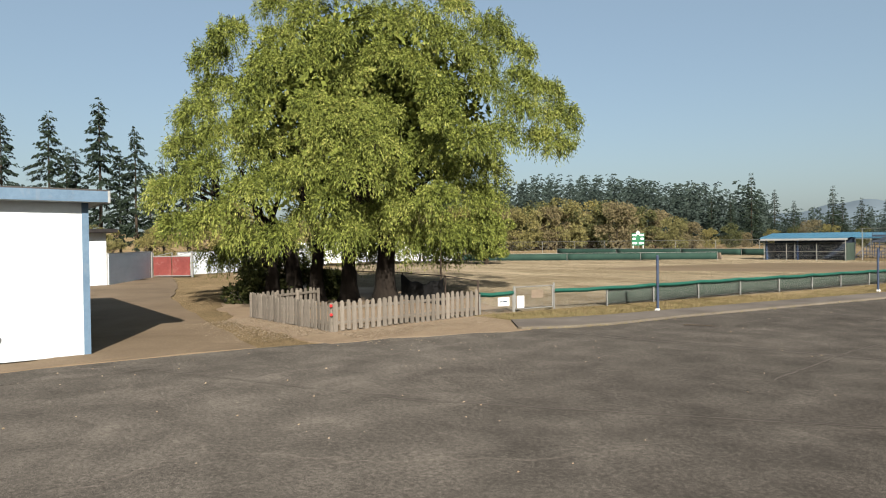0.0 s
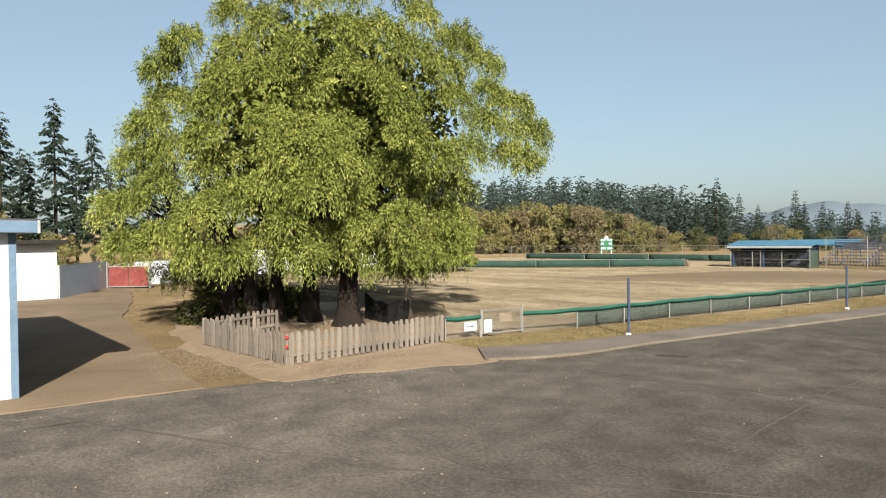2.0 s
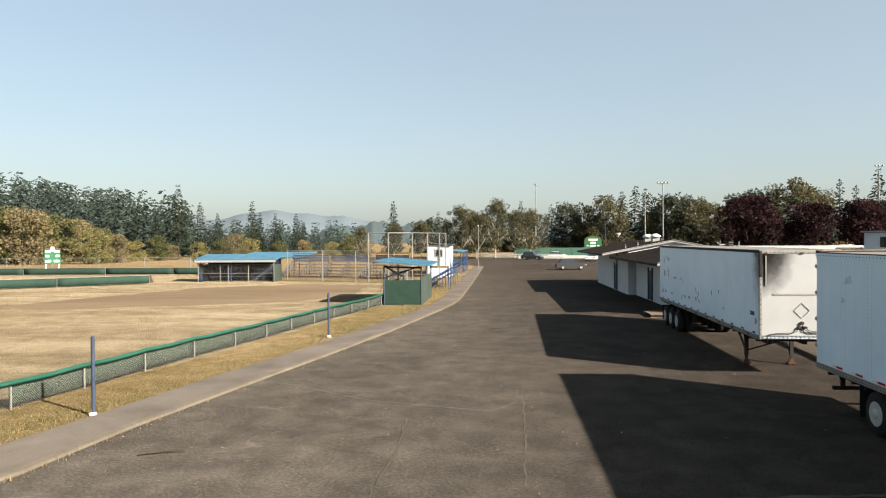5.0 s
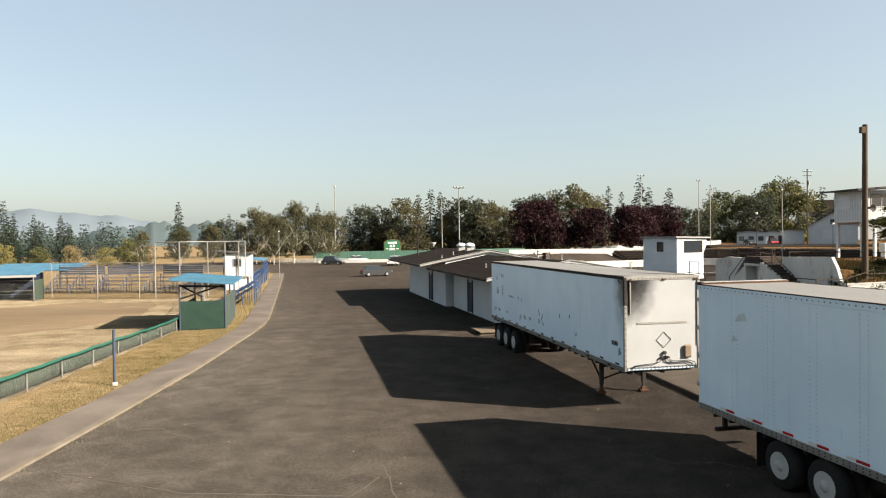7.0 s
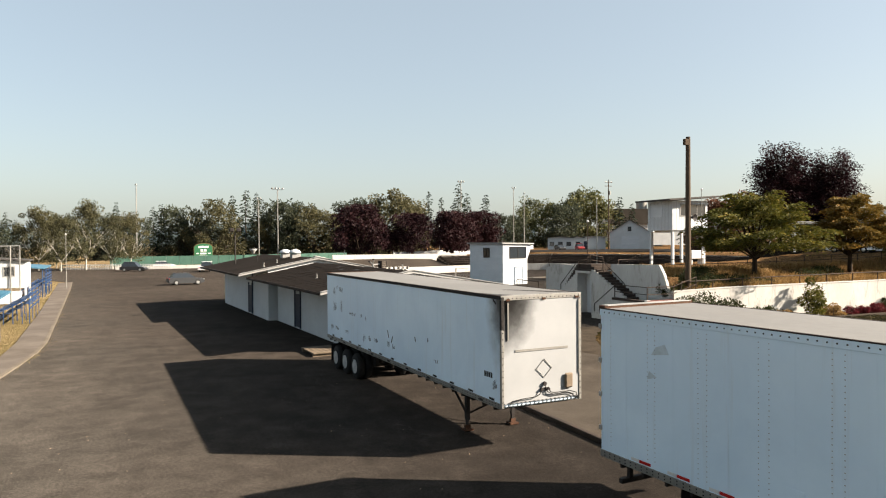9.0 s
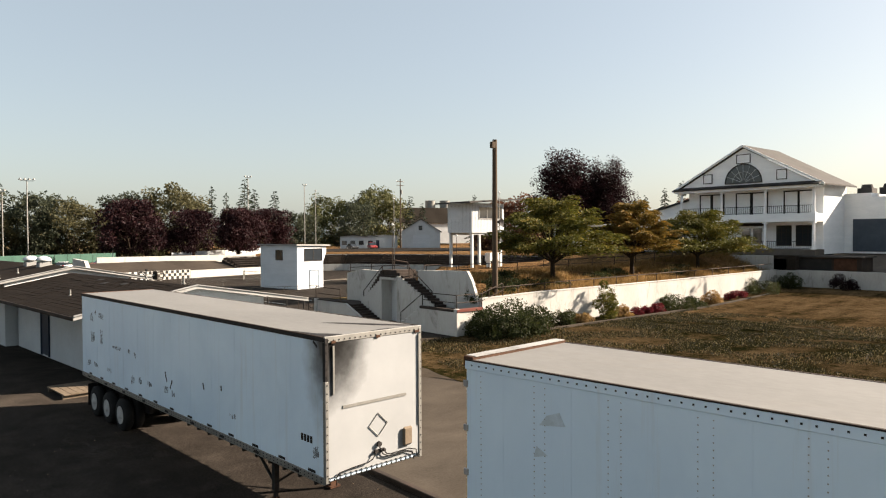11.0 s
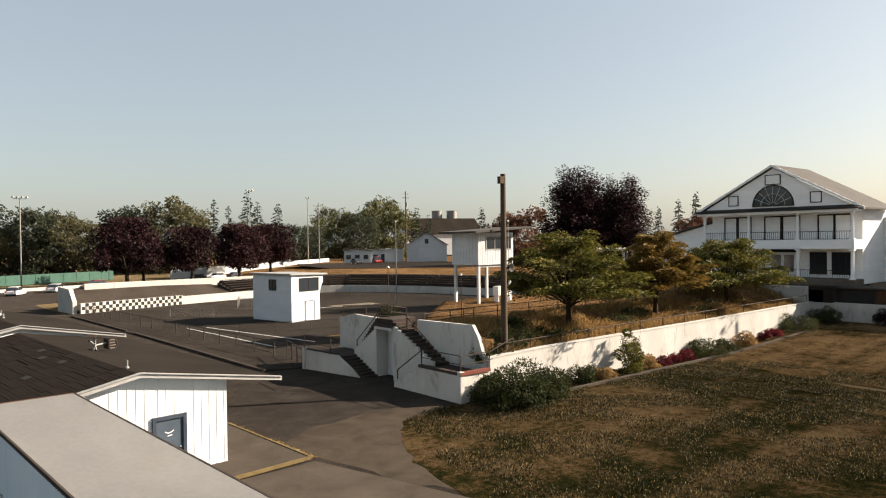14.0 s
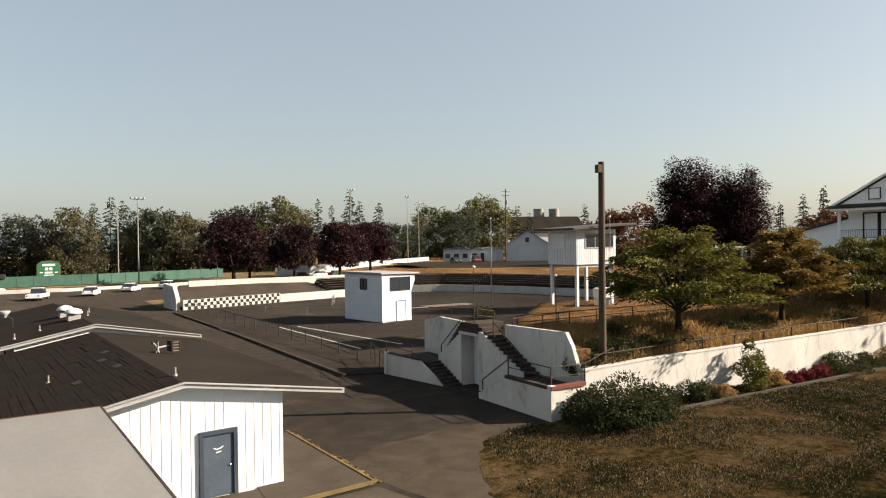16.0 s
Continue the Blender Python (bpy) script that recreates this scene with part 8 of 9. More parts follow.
sheet("upper_road", wavy([(80, 158), (101, 137), (140, 140), (135, 168), (119, 182), (104, 190), (88, 196)], 4, 0.4, 44), 2.52, "asphalt", "asphalt yard in front of the white sheds", "road")


# ---- poles, sign, houses and cars ----
def light_pole(at, hgt, lamps, label, r=0.13, turn=0):
    t = thing("light_pole", at, label, "light pole", "light poles", turn)
    part("shaft", B().rod((0, 0, 0), (0, 0, hgt), r, r * 0.6, 10), "galv", t)
    if lamps > 1:
        part("crossarm", B().bar((-0.6 * (lamps - 1) / 2 * 1.4, 0, hgt - 0.1), (0.6 * (lamps - 1) / 2 * 1.4, 0, hgt - 0.1), 0.1, 0.12), "galv", t)
    for k in range(lamps):
        x = (k - (lamps - 1) / 2) * 0.84
        part("floodlight", B().lathe([(0.1, 0.35), (0.16, 0.25), (0.36, 0.0), (0.33, -0.03), (0, -0.02)], 12, (x, -0.1, hgt + 0.12)), "galv", t)
    return t


light_pole((23.3, 185, -0.03), 18.3, 4, "tall steel pole with four floodlights", 0.17)
light_pole((20.9, 200, -0.03), 16.7, 2, "tall steel pole with two floodlights", 0.16)
light_pole((79.7, 200, -0.03), 22.8, 3, "tall steel pole with floodlights behind the trees", 0.17)
light_pole((97.5, 200, 2.45), 18.8, 2, "tall steel pole with floodlights", 0.15)
light_pole((101.2, 200, 2.45), 17.2, 1, "tall steel pole with a single lamp arm", 0.14)
light_pole((-8.5, 190, 0), 18.8, 1, "tall steel pole at the far car park", 0.16)


def slim_pole(at, hgt, label, r=0.05, material="galv"):
    t = thing("flag_pole", at, label, "flagpole", "flagpoles")
    part("shaft", B().rod((0, 0, 0), (0, 0, hgt), r, r * 0.6, 8), material, t)
    part("finial", B().lathe([(0, 0), (0.08, 0.04), (0.1, 0.1), (0.06, 0.17), (0, 0.18)], 10, (0, 0, hgt)), "sign", t)
    return t


slim_pole((39.0, 181, 0.1), 9.6, "slim white pole behind the stand", 0.09, "sign")
slim_pole((64.7, 181, 0.2), 9.5, "slim white pole behind the stand", 0.09, "sign")
slim_pole((49.3, 90.0, 0.0), 10.9, "slim pale pole inside the track", 0.07)
slim_pole((42.3, 63.6, 2.9), 7.2, "slim pale pole beside the raised tower", 0.045)
slim_pole((31.5, 57.6, 3.0), 3.0, "thin rusty pole on the bank", 0.03, "rustpipe")
slim_pole((24.2, 56.2, 3.2), 3.6, "thin rusty pole at the head of the stair", 0.03, "rustpipe")
slim_pole((-15.2, 108, 0), 6.5, "slim pole beside the road", 0.05)
up = thing("utility_pole", (116.6, 178, 2.45), "wooden utility pole with crossarms and a transformer", "utility pole")
part("shaft", B().rod((0, 0, 0), (0, 0, 20.2), 0.2, 0.13, 10), "polewood", up)
for z in (19.4, 18.3):
    part("crossarm", B().box((-1.3, -0.06, z), (1.3, 0.06, z + 0.14)), "polewood", up)
part("transformer", B().rod((0.35, 0, 15.8), (0.35, 0, 17.0), 0.32, n=14), "galv", up)
for x in (-1.2, -0.6, 0.6, 1.2):
    part("insulator", B().rod((x, 0, 19.54), (x, 0, 19.8), 0.06, n=8), "sign", up)

gf = thing("green_fence", (-14, 186, 0), "long pale green cloth-covered fence", "fence")
for (ax, ay), (bx, by) in (((0, 0), (29.5, 3.0)), ((29.5, 3.0), (59, 15.0))):
    n = 10
    for k in range(n):
        x0, y0, x1, y1 = ax + (bx - ax) * k / n, ay + (by - ay) * k / n, ax + (bx - ax) * (k + 1) / n, ay + (by - ay) * (k + 1) / n
        part("cloth_panel", B().slab([(x0 + 0.03, y0, 0.1), (x1 - 0.03, y1, 0.1), (x1 - 0.03, y1, 2.25), (x0 + 0.03, y0, 2.25)], (0, 0.05, 0)), "greenfence", gf)
        part("post", B().rod((x0, y0 + 0.1, 0), (x0, y0 + 0.1, 2.3), 0.05), "galv", gf)
sgn = thing("arched_sign", (6.7, 196, 0), "green arched sign board with a pale border and lettering bars", "sign")
nn = 14
out = [(-2.15, 1.6), (2.15, 1.6), (2.15, 4.1)] + [(2.15 * math.cos(math.pi * k / nn), 4.1 + 1.0 * math.sin(math.pi * k / nn)) for k in range(1, nn)] + [(-2.15, 4.1)]
part("border", B().slab([(x * 1.06, 0.02, 1.5 + (z - 1.6) * 1.06) for x, z in out], (0, 0.15, 0)), "yellow", sgn)
part("board", B().slab([(x, 0, z) for x, z in out], (0, 0.05, 0)), "greensign", sgn)
for x0, x1, z0, z1 in ((-1.2, 1.2, 4.0, 4.5), (-0.7, -0.1, 3.1, 3.7), (0.1, 0.7, 3.1, 3.7), (-1.7, -1.1, 2.5, 2.75), (-0.8, 0.7, 2.4, 2.8), (1.1, 1.7, 2.5, 2.75), (-0.9, 0.9, 1.9, 2.15)):
    part("lettering_bar", B().box((x0, -0.04, z0), (x1, 0.0, z1), c=0.01), "sign", sgn)
for x in (-1.7, 1.7):
    part("post", B().box((x - 0.1, 0.1, 0), (x + 0.1, 0.3, 1.8)), "sign", sgn)
solid("wall_carpark", B().box((-12, 166.5, 0), (8, 166.8, 0.7), c=0.02).slab([(8, 166.5, 0), (37, 173.2, 0), (37, 173.2, 0.6), (8, 166.5, 0.6)], (0, 0.3, 0)), "oldwhite", "low white parapet of the far car park", "wall", "structure")
solid("wall_white_far", B().slab([(56, 193, 0), (108, 206, 1.5), (108, 206, 3.6), (56, 193, 2.2)], (0, 0.4, 0)), "white", "long low white wall behind the parked cars", "wall", "structure")

vehicle("parked_car", (-1.6, 108.6, 0), 10, "cargrey", "dark grey hatchback parked by the far kerb", 4.4, 1.75, 1.5)
vehicle("parked_car", (-8.6, 157.5, 0), -20, "carblack", "black sport utility car in the far car park", 4.7, 1.9, 1.8)
vehicle("pickup_truck", (3.9, 148, 0), 75, "carwhite", "white pick-up truck in the far car park", 5.6, 2.0, 1.85, "pickup", cat="truck")
for x, y, a, p, l in ((18.6, 159, 62, "carwhite", "white hatchback on the road behind the hall"), (25.6, 163, 55, "carwhite", "white saloon on the road behind the hall"), (33.8, 170.5, 190, "carred", "red car behind the stand"), (11.7, 152.5, 72, "carwhite", "white saloon at the road edge"), (57, 179, 190, "carblack", "dark car under the plum trees"), (63, 182, 200, "carwhite", "pale car under the plum trees"), (68.5, 182.5, 10, "cargrey", "grey car under the plum trees"), (84, 186, 10, "carwhite", "white car under the plum trees"), (100, 178, 260, "cargrey", "grey car on the far rise"), (-3, 170, 0, "carwhite", "white car beyond the parapet")):
    vehicle("parked_car", (x, y, 2.5 if x > 95 else rise_z(x, y)), a, p, l, 4.5, 1.8, 1.5)
vehicle("parked_car", (108, 180, 2.5), 250, "carred", "red sport utility car beside white sheds", 4.6, 1.9, 1.8)
vehicle("parked_car", (64.5, 64.5, 3.85), 100, "carwhite", "white car on the upper yard", 5.0, 1.95, 1.9, "van")


def house(name, at, turn, W, D, H, rise, label, roof="roofgrey", wins=2, cat="house"):
    """A plain white gabled building; the gable faces -y."""
    t = thing(name, at, label, cat, "white outbuildings", turn)
    part("wall", B().slab([(0, 0, 0), (W, 0, 0), (W, 0, H), (W / 2, 0, H + rise), (0, 0, H)], (0, D, 0)), "white", t)
    e = 0.5
    for s in (0, 1):
        x0, x1 = (-e, W / 2) if not s else (W + e, W / 2)
        zl = H - e * rise / (W / 2)
        part("roof", B().slab([(x0, -e, zl), (x1, -e, H + rise), (x1, D + e, H + rise), (x0, D + e, zl)], (0, 0, 0.14)), roof, t)
    for k in range(wins):
        u = W * (k + 0.5) / wins
        window(t, u - 0.6, u + 0.6, 0.0, 1.2, 2.3, frame="frame", mull=1)
    return t


hs = house("white_house", (119.2, 181, 2.45), -38, 11.5, 15, 5.0, 3.6, "white gabled building with a grey roof", wins=0)
part("garage_door", B().box((3.4, -0.05, 0.1), (8.4, 0.0, 3.9), c=0.01), "siding", hs)
window(hs, 5.2, 6.1, 0.0, 5.4, 6.6, frame="frame", mull=0)
house("white_shed", (103.5, 190, 2.4), -32, 7.4, 5, 3.6, 0.35, "low white shed with three dark windows", "roofgrey", 3, "shed")
house("white_shed", (110.2, 187.0, 2.4), -32, 3.2, 5, 3.6, 0.3, "small white shed with a dark window", "roofgrey", 1, "shed")
sd = house("white_shed", (113.6, 187.2, 2.4), -32, 7.0, 4, 3.7, 0.25, "low white shed with a dark door", "fascia", 0, "shed")
part("door", B().box((0.6, -0.05, 0.05), (1.6, 0.0, 2.5), c=0.01), "navy", sd)
house("far_hall", (190, 225, 3), 72, 16, 32, 8.5, 6.0, "large white hall with a dark roof far behind", "membrane", 2, "building")
for x in (183.8, 189.2):
    sl = thing("storage_silo", (x, 246 - (x - 183.8) * 0.6, 2.44), "pale storage silo above the far roof", "silo", "silos")
    part("tank", B().rod((0, 0, 0), (0, 0, 18.7), 2.2, 2.2, 18), "galv", sl)
    part("top_rail", B().lathe([(2.25, 18.6), (2.3, 18.62), (2.3, 18.68), (2.25, 18.7)], 18, (0, 0, 0)), "galv", sl)
    for a in range(6):
        part("rail_post", B().rod((2.25 * math.cos(a * 1.047), 2.25 * math.sin(a * 1.047), 18.1), (2.25 * math.cos(a * 1.047), 2.25 * math.sin(a * 1.047), 18.7), 0.05, n=6), "galv", sl)
house("long_low_hall", (88, 92, 4.0), -75, 12, 30, 3.6, 1.2, "long low white hall behind the purple tree", "roofgrey", 3, "building")
light_pole((92, 40, 4.2), 11.5, 2, "steel yard light beside the white hall", 0.1, 60)
pavil = thing("flat_canopy", (62, 70, 3.9), "flat white canopy on slim white posts", "canopy", turn=-20)
part("roof", B().box((0, 0, 3.2), (9, 6, 3.5), c=0.02), "fascia", pavil)
for x in (0.3, 4.5, 8.7):
    for y in (0.3, 5.7):
        part("post", B().box((x - 0.1, y - 0.1, 0), (x + 0.1, y + 0.1, 3.2)), "white", pavil)

# long pale seams in the asphalt
def seam(pts, w, seed):
    rr = random.Random(seed)
    b = B()
    L, R_ = [], []
    for (ax, ay), (bx, by) in zip(pts, pts[1:]):
        n = max(2, int(math.hypot(bx - ax, by - ay) / 0.25))
        dx, dy = (bx - ax), (by - ay)
        q = math.hypot(dx, dy)
        for i in range(n):
            f = i / n
            j = rr.uniform(-0.03, 0.03)
            ww = w * rr.uniform(0.35, 1.0)
            x, y = ax + dx * f - dy / q * j, ay + dy * f + dx / q * j
            L.append(Vector((x - dy / q * ww, y + dx / q * ww, 0.005)))
            R_.append(Vector((x + dy / q * ww, y - dx / q * ww, 0.005)))
    b.grid([L, R_], False)
    return solid("asphalt_seam", b, "seam", "pale gritty seam in the asphalt", "seam", "structure")


M["seam"] = surf("gritty seam", (0.043, 0.0369, 0.0313), (0.081, 0.0698, 0.0585), 0.95, big=1.5, fine=20, bumps=0.4, spec=0.1)
seam([(-14.9, 14.6), (-12.7, 14.95), (-7.5, 16.4), (-3.2, 17.2), (5.2, 19.0)], 0.09, 1)
seam([(-12.9, 26.0), (-9.5, 24.0), (-6.0, 23.2), (-5.2, 24.5)], 0.03, 2)
seam([(-8.0, 22.2), (-7.7, 19.5), (-7.6, 17.0), (-7.0, 12.5)], 0.022, 3)
seam([(-5.2, 25.0), (-5.0, 21.0), (-4.85, 17.5)], 0.025, 4)
seam([(-17.3, 3.0), (-10, 6.5), (-4, 11.0), (-1.0, 16.5)], 0.03, 5)


# ---- details on the trailers ----
def patch_mat():
    m, nt, b = shader("flaked decal")
    v = coords(nt)
    f = ramp(nt, noise_tex(nt, v, 9, 6, 0.8, 1.0), [(0.46, (0, 0, 0)), (0.52, (1, 1, 1))])
    nt.links.new(mixc(nt, (0.54, 0.67, 0.775), (0.07, 0.075, 0.085), f), b.inputs["Base Color"])
    b.inputs["Roughness"].default_value = 0.6
    return m


M["decal"] = patch_mat()
M["decalpale"] = surf("ghost of a removed decal", (0.36, 0.42, 0.46), (0.5, 0.6, 0.67), 0.6, big=3, fine=9, bumps=0.03)
rr = random.Random(8)
# (place along the side, height, width, height of the patch)
for y, z, w_, h_ in ((14.0, 3.35, 0.3, 0.4), (13.05, 3.5, 0.5, 0.25), (13.6, 3.55, 0.1, 0.2), (13.0, 2.75, 0.2, 0.6), (13.9, 2.7, 0.4, 0.5), (11.6, 2.6, 0.8, 0.14), (10.5, 2.62, 0.16, 0.14), (10.0, 2.55, 0.14, 0.2), (14.3, 1.8, 0.35, 0.22), (13.6, 1.8, 0.4, 0.2), (12.3, 1.8, 0.4, 0.2), (10.2, 1.8, 0.28, 0.3), (9.6, 1.85, 0.24, 0.22), (8.9, 1.88, 0.36, 0.2), (7.7, 1.9, 0.3, 0.28), (7.2, 1.85, 0.2, 0.22), (3.8, 1.9, 0.3, 0.14), (0.3, 1.85, 0.22, 0.3)):
    for k in range(3):
        a, c = y + w_ * (k / 3 - 0.5), y + w_ * ((k + 0.8) / 3 - 0.5)
        part("decal_remnant", B().box((-0.005, a, z - h_ * rr.uniform(0.2, 0.5)), (-0.001, c, z + h_ * rr.uniform(0.2, 0.5))), "decal", T1, "flaked remains of a dark decal")
for y, z, w_, h_ in ((7.62, 2.13, 0.12, 0.26), (7.4, 1.98, -0.14, 0.24), (5.3, 2.28, 0.06, 0.16), (4.35, 2.4, 0.02, 0.12), (0.22, 3.92, 0.14, 0.1)):
    part("scrape", B().bar((-0.004, y, z), (-0.004, y + w_, z + h_), 0.006, 0.05), "frame", T1)
for k in range(13):
    part("marker_strip", B().box((-0.02, 0.3 + k * 1.14, 1.42), (-0.013, 0.56 + k * 1.14, 1.475)), "frame", T1)
for k in range(4):
    part("number_bar", B().box((-0.006, 0.42 + k * 0.11, 1.98), (-0.001, 0.5 + k * 0.11, 2.12)), "frame", T1)
# nose of the sooty trailer: placard diamond, couplings, hoses, box, vertical rails
dm = B()
c0 = Vector((1.3, -0.03, 2.2))
q4 = [c0 + Vector((0, 0, 0.24)), c0 + Vector((0.24, 0, 0)), c0 - Vector((0, 0, 0.24)), c0 - Vector((0.24, 0, 0))]
dm.pipe(q4 + q4[:1], 0.009, 5)
part("placard_frame", dm, "galv", T1, "thin diamond placard frame")
part("long_seam", B().box((0.42, -0.03, 2.68), (2.06, -0.015, 2.74)), "galv", T1, "grey handrail strip")
for x in (0.2, 2.42):
    part("vertical_rail", B().box((x - 0.02, -0.05, 3.0 if x < 1 else 2.0), (x + 0.02, -0.02, 3.95)), "galv", T1)
part("coupling_plate", B().box((1.18, -0.06, 1.62), (1.44, -0.03, 1.7), c=0.008).rod((1.3, -0.08, 1.8), (1.3, -0.03, 1.8), 0.055, n=14).rod((1.2, -0.09, 1.66), (1.2, -0.03, 1.66), 0.035).rod((1.42, -0.09, 1.66), (1.42, -0.03, 1.66), 0.035), "frame", T1, "black air and power couplings")
for pts in ([(1.2, -0.07, 1.64), (1.12, -0.08, 1.54), (1.0, -0.07, 1.49), (0.6, -0.06, 1.47), (0.3, -0.06, 1.44), (0.24, -0.06, 1.36), (0.24, -0.06, 1.2)], [(1.3, -0.07, 1.74), (1.38, -0.08, 1.58), (1.55, -0.07, 1.5), (2.05, -0.06, 1.5), (2.2, -0.06, 1.44), (2.24, -0.06, 1.28)], [(1.42, -0.07, 1.64), (1.48, -0.08, 1.57), (1.6, -0.07, 1.54), (2.1, -0.06, 1.54), (2.3, -0.06, 1.48), (2.33, -0.06, 1.32)]):
    part("hose", B().pipe(pts, 0.012, 6), "rubber", T1)
part("document_box", B().box((1.93, -0.1, 1.62), (2.19, -0.02, 2.02), c=0.04), "timber", T1, "tan plastic document box")
part("front_lamp", B().box((2.3, -0.05, 4.0), (2.42, -0.02, 4.05)).box((1.25, -0.05, 4.0), (1.35, -0.02, 4.05)).box((0.15, -0.05, 4.0), (0.25, -0.02, 4.05)), "rust", T1)
for pts in ([(1.25, 1.95), (1.5, 1.75), (2.0, 0.95), (2.4, 0.3), (2.44, 0.1), (2.2, 0.3), (1.85, 0.75)], [(0.06, 0.1), (0.5, 0.08), (0.42, 0.3), (0.22, 0.55), (0.06, 1.3)], [(1.15, 0.06), (1.9, 0.06), (1.7, 0.16), (1.3, 0.14)]):
    part("tear", B().slab([(x, y, 4.13) for x, y in pts], (0, 0, 0.004)), "frame", T1, "dark torn and sooty patch in the roof skin")
# second trailer: white halves of the reflector strips, hinges, rivet columns and scuffs
for k in range(14):
    part("reflector_strip", B().box((-0.022, 0.72 + k * 0.95, 1.23), (-0.014, 0.92 + k * 0.95, 1.285)), "sign", T2)
rb = B()
for k in range(23):
    for j in range(30):
        y, z = 0.45 + (k // 2) * 1.22 + (k % 2) * 0.19, 1.35 + j * 0.088
        rb.box((-0.009, y - 0.007, z - 0.007), (-0.001, y + 0.007, z + 0.007))
part("side_rivets", rb, "rimdirt", T2)["kind"] = "stuff"
for z in (1.6, 2.3, 3.0, 3.7):
    part("hinge", B().box((-0.022, 14.14, z), (0.02, 14.235, z + 0.1), c=0.008), "rimdirt", T2)
part("decal_remnant", B().slab([(-0.006, 12.3, 3.42), (-0.006, 12.75, 3.36), (-0.006, 12.62, 3.52), (-0.006, 12.4, 3.6)], (0.004, 0, 0)), "decalpale", T2)
part("decal_remnant", B().slab([(-0.006, 12.6, 2.95), (-0.006, 12.85, 2.88), (-0.006, 12.8, 3.05)], (0.004, 0, 0)), "decalpale", T2)
part("access_panel", B().box((-0.01, 9.6, 1.55), (-0.001, 9.9, 1.75)), "skin", T2)
part("rear_lintel", B().box((0.0, 14.05, 4.11), (2.51, 14.25, 4.18), c=0.015), "rust", T2, "rusted, paint-flaked rear roof beam")
part("rear_lintel_paint", B().box((0.07, 14.04, 4.175), (2.44, 14.24, 4.188)), "fascia", T2)

# ---- shingle courses on the nearest roof slope ----
rr = random.Random(12)
sm_ = [B().box((0, 0, 0), (0.158, 1.76 + 0.02 * v, 0.009 + 0.004 * v)).mesh("shingle_tab", M["shingle"]) for v in range(3)]
ang = math.degrees(math.atan(SLOPE))
for i in range(32):
    x = -4.98 + i * 0.15
    for j in range(9):
        y = -0.32 + j * 1.8 + rr.uniform(-0.02, 0.02)
        if (i, j) in ((20, 4), (24, 6), (14, 5), (27, 3)):
            continue
        o = new("shingle_tab", sm_[rr.randrange(3)])
        o.parent = hall
        o.matrix_basis = pose(x, y, 4.0 + (x + 0.12) * SLOPE + 0.008, 0, -ang + 1.4, rr.uniform(-0.35, 0.35))
for x, y in ((-0.9, 8.9), (-1.3, 7.2), (-1.1, 5.2), (-2.6, 4.2)):
    part("missing_patch", B().slab([(x, y, 4.023 + x * SLOPE + 0.03), (x + 0.28, y + 0.05, 4.023 + (x + 0.28) * SLOPE + 0.03), (x + 0.25, y + 0.6, 4.023 + (x + 0.25) * SLOPE + 0.03), (x - 0.05, y + 0.5, 4.023 + (x - 0.05) * SLOPE + 0.03)], (0, 0, 0.006)), "dark", hall)
# clutter on the roof and ground: broken chair, bent vent, leaf drift
ch = thing("broken_chair", (7.35, 54.6, 3.72), "tipped broken swivel chair lying on the roof", "chair", turn=15)
base = part("star_base", B().pipe([(-0.42, -0.02, 0.32), (-0.5, -0.2, 0.62)], 0.035).pipe([(-0.42, -0.02, 0.32), (-0.5, 0.22, 0.5)], 0.035).pipe([(-0.42, -0.02, 0.32), (-0.46, 0.1, 0.05)], 0.035).pipe([(-0.42, -0.02, 0.32), (-0.46, -0.24, 0.1)], 0.035), "fascia", ch, "grey five-armed chair base")
for p in ((-0.52, -0.22, 0.66), (-0.52, 0.25, 0.52), (-0.47, 0.12, 0.06), (-0.47, -0.26, 0.1)):
    part("castor", B().rod((p[0] - 0.04, p[1], p[2]), (p[0] + 0.04, p[1], p[2]), 0.055, n=12), "rubber", base)
part("column", B().rod((-0.42, -0.02, 0.32), (0.1, 0.0, 0.36), 0.04, n=10), "fascia", ch)
part("seat_shell", B().box((0.08, -0.2, 0.1), (0.15, 0.22, 0.56), c=0.03), "stepdark", ch, "worn dark seat shell")
for k in range(4):
    part("back_slat", B().box((0.15, -0.2, 0.1 + k * 0.12), (0.42 + 0.03 * (k % 2), -0.15, 0.15 + k * 0.12), c=0.012), "concrete", ch)
part("back_frame", B().pipe([(0.15, -0.18, 0.08), (0.44, -0.18, 0.1), (0.5, -0.19, 0.32), (0.44, -0.19, 0.56), (0.15, -0.18, 0.54)], 0.025), "frame", ch)
fl = thing("roof_floodlight", (1.6, 66.5, 4.05), "old tilted floodlight on the eave", "floodlight")
part("bracket", B().pipe([(0, 0, 0), (0, 0, 0.5), (-0.3, -0.2, 0.7)], 0.03), "frame", fl)
part("lamp_head", B().lathe([(0.08, 0), (0.16, 0.15), (0.3, 0.35), (0.27, 0.36), (0, 0.3)], 12, (-0.35, -0.3, 0.6)), "fascia", fl)


rl = thing("roof_lamp", (0.75, 73.5, 3.7), "dark twin-headed lamp pole on the hall roof", "lamp")
part("shaft", B().rod((0, 0, 0), (0, 0, 2.7), 0.06, 0.045, 10), "frame", rl)
part("crossarm", B().bar((-0.3, 0, 2.65), (0.3, 0, 2.65), 0.06, 0.06), "frame", rl)
for x in (-0.28, 0.28):
    part("lamp_head", B().box((x - 0.17, -0.3, 2.68), (x + 0.17, 0.1, 2.98), c=0.04), "frame", rl)


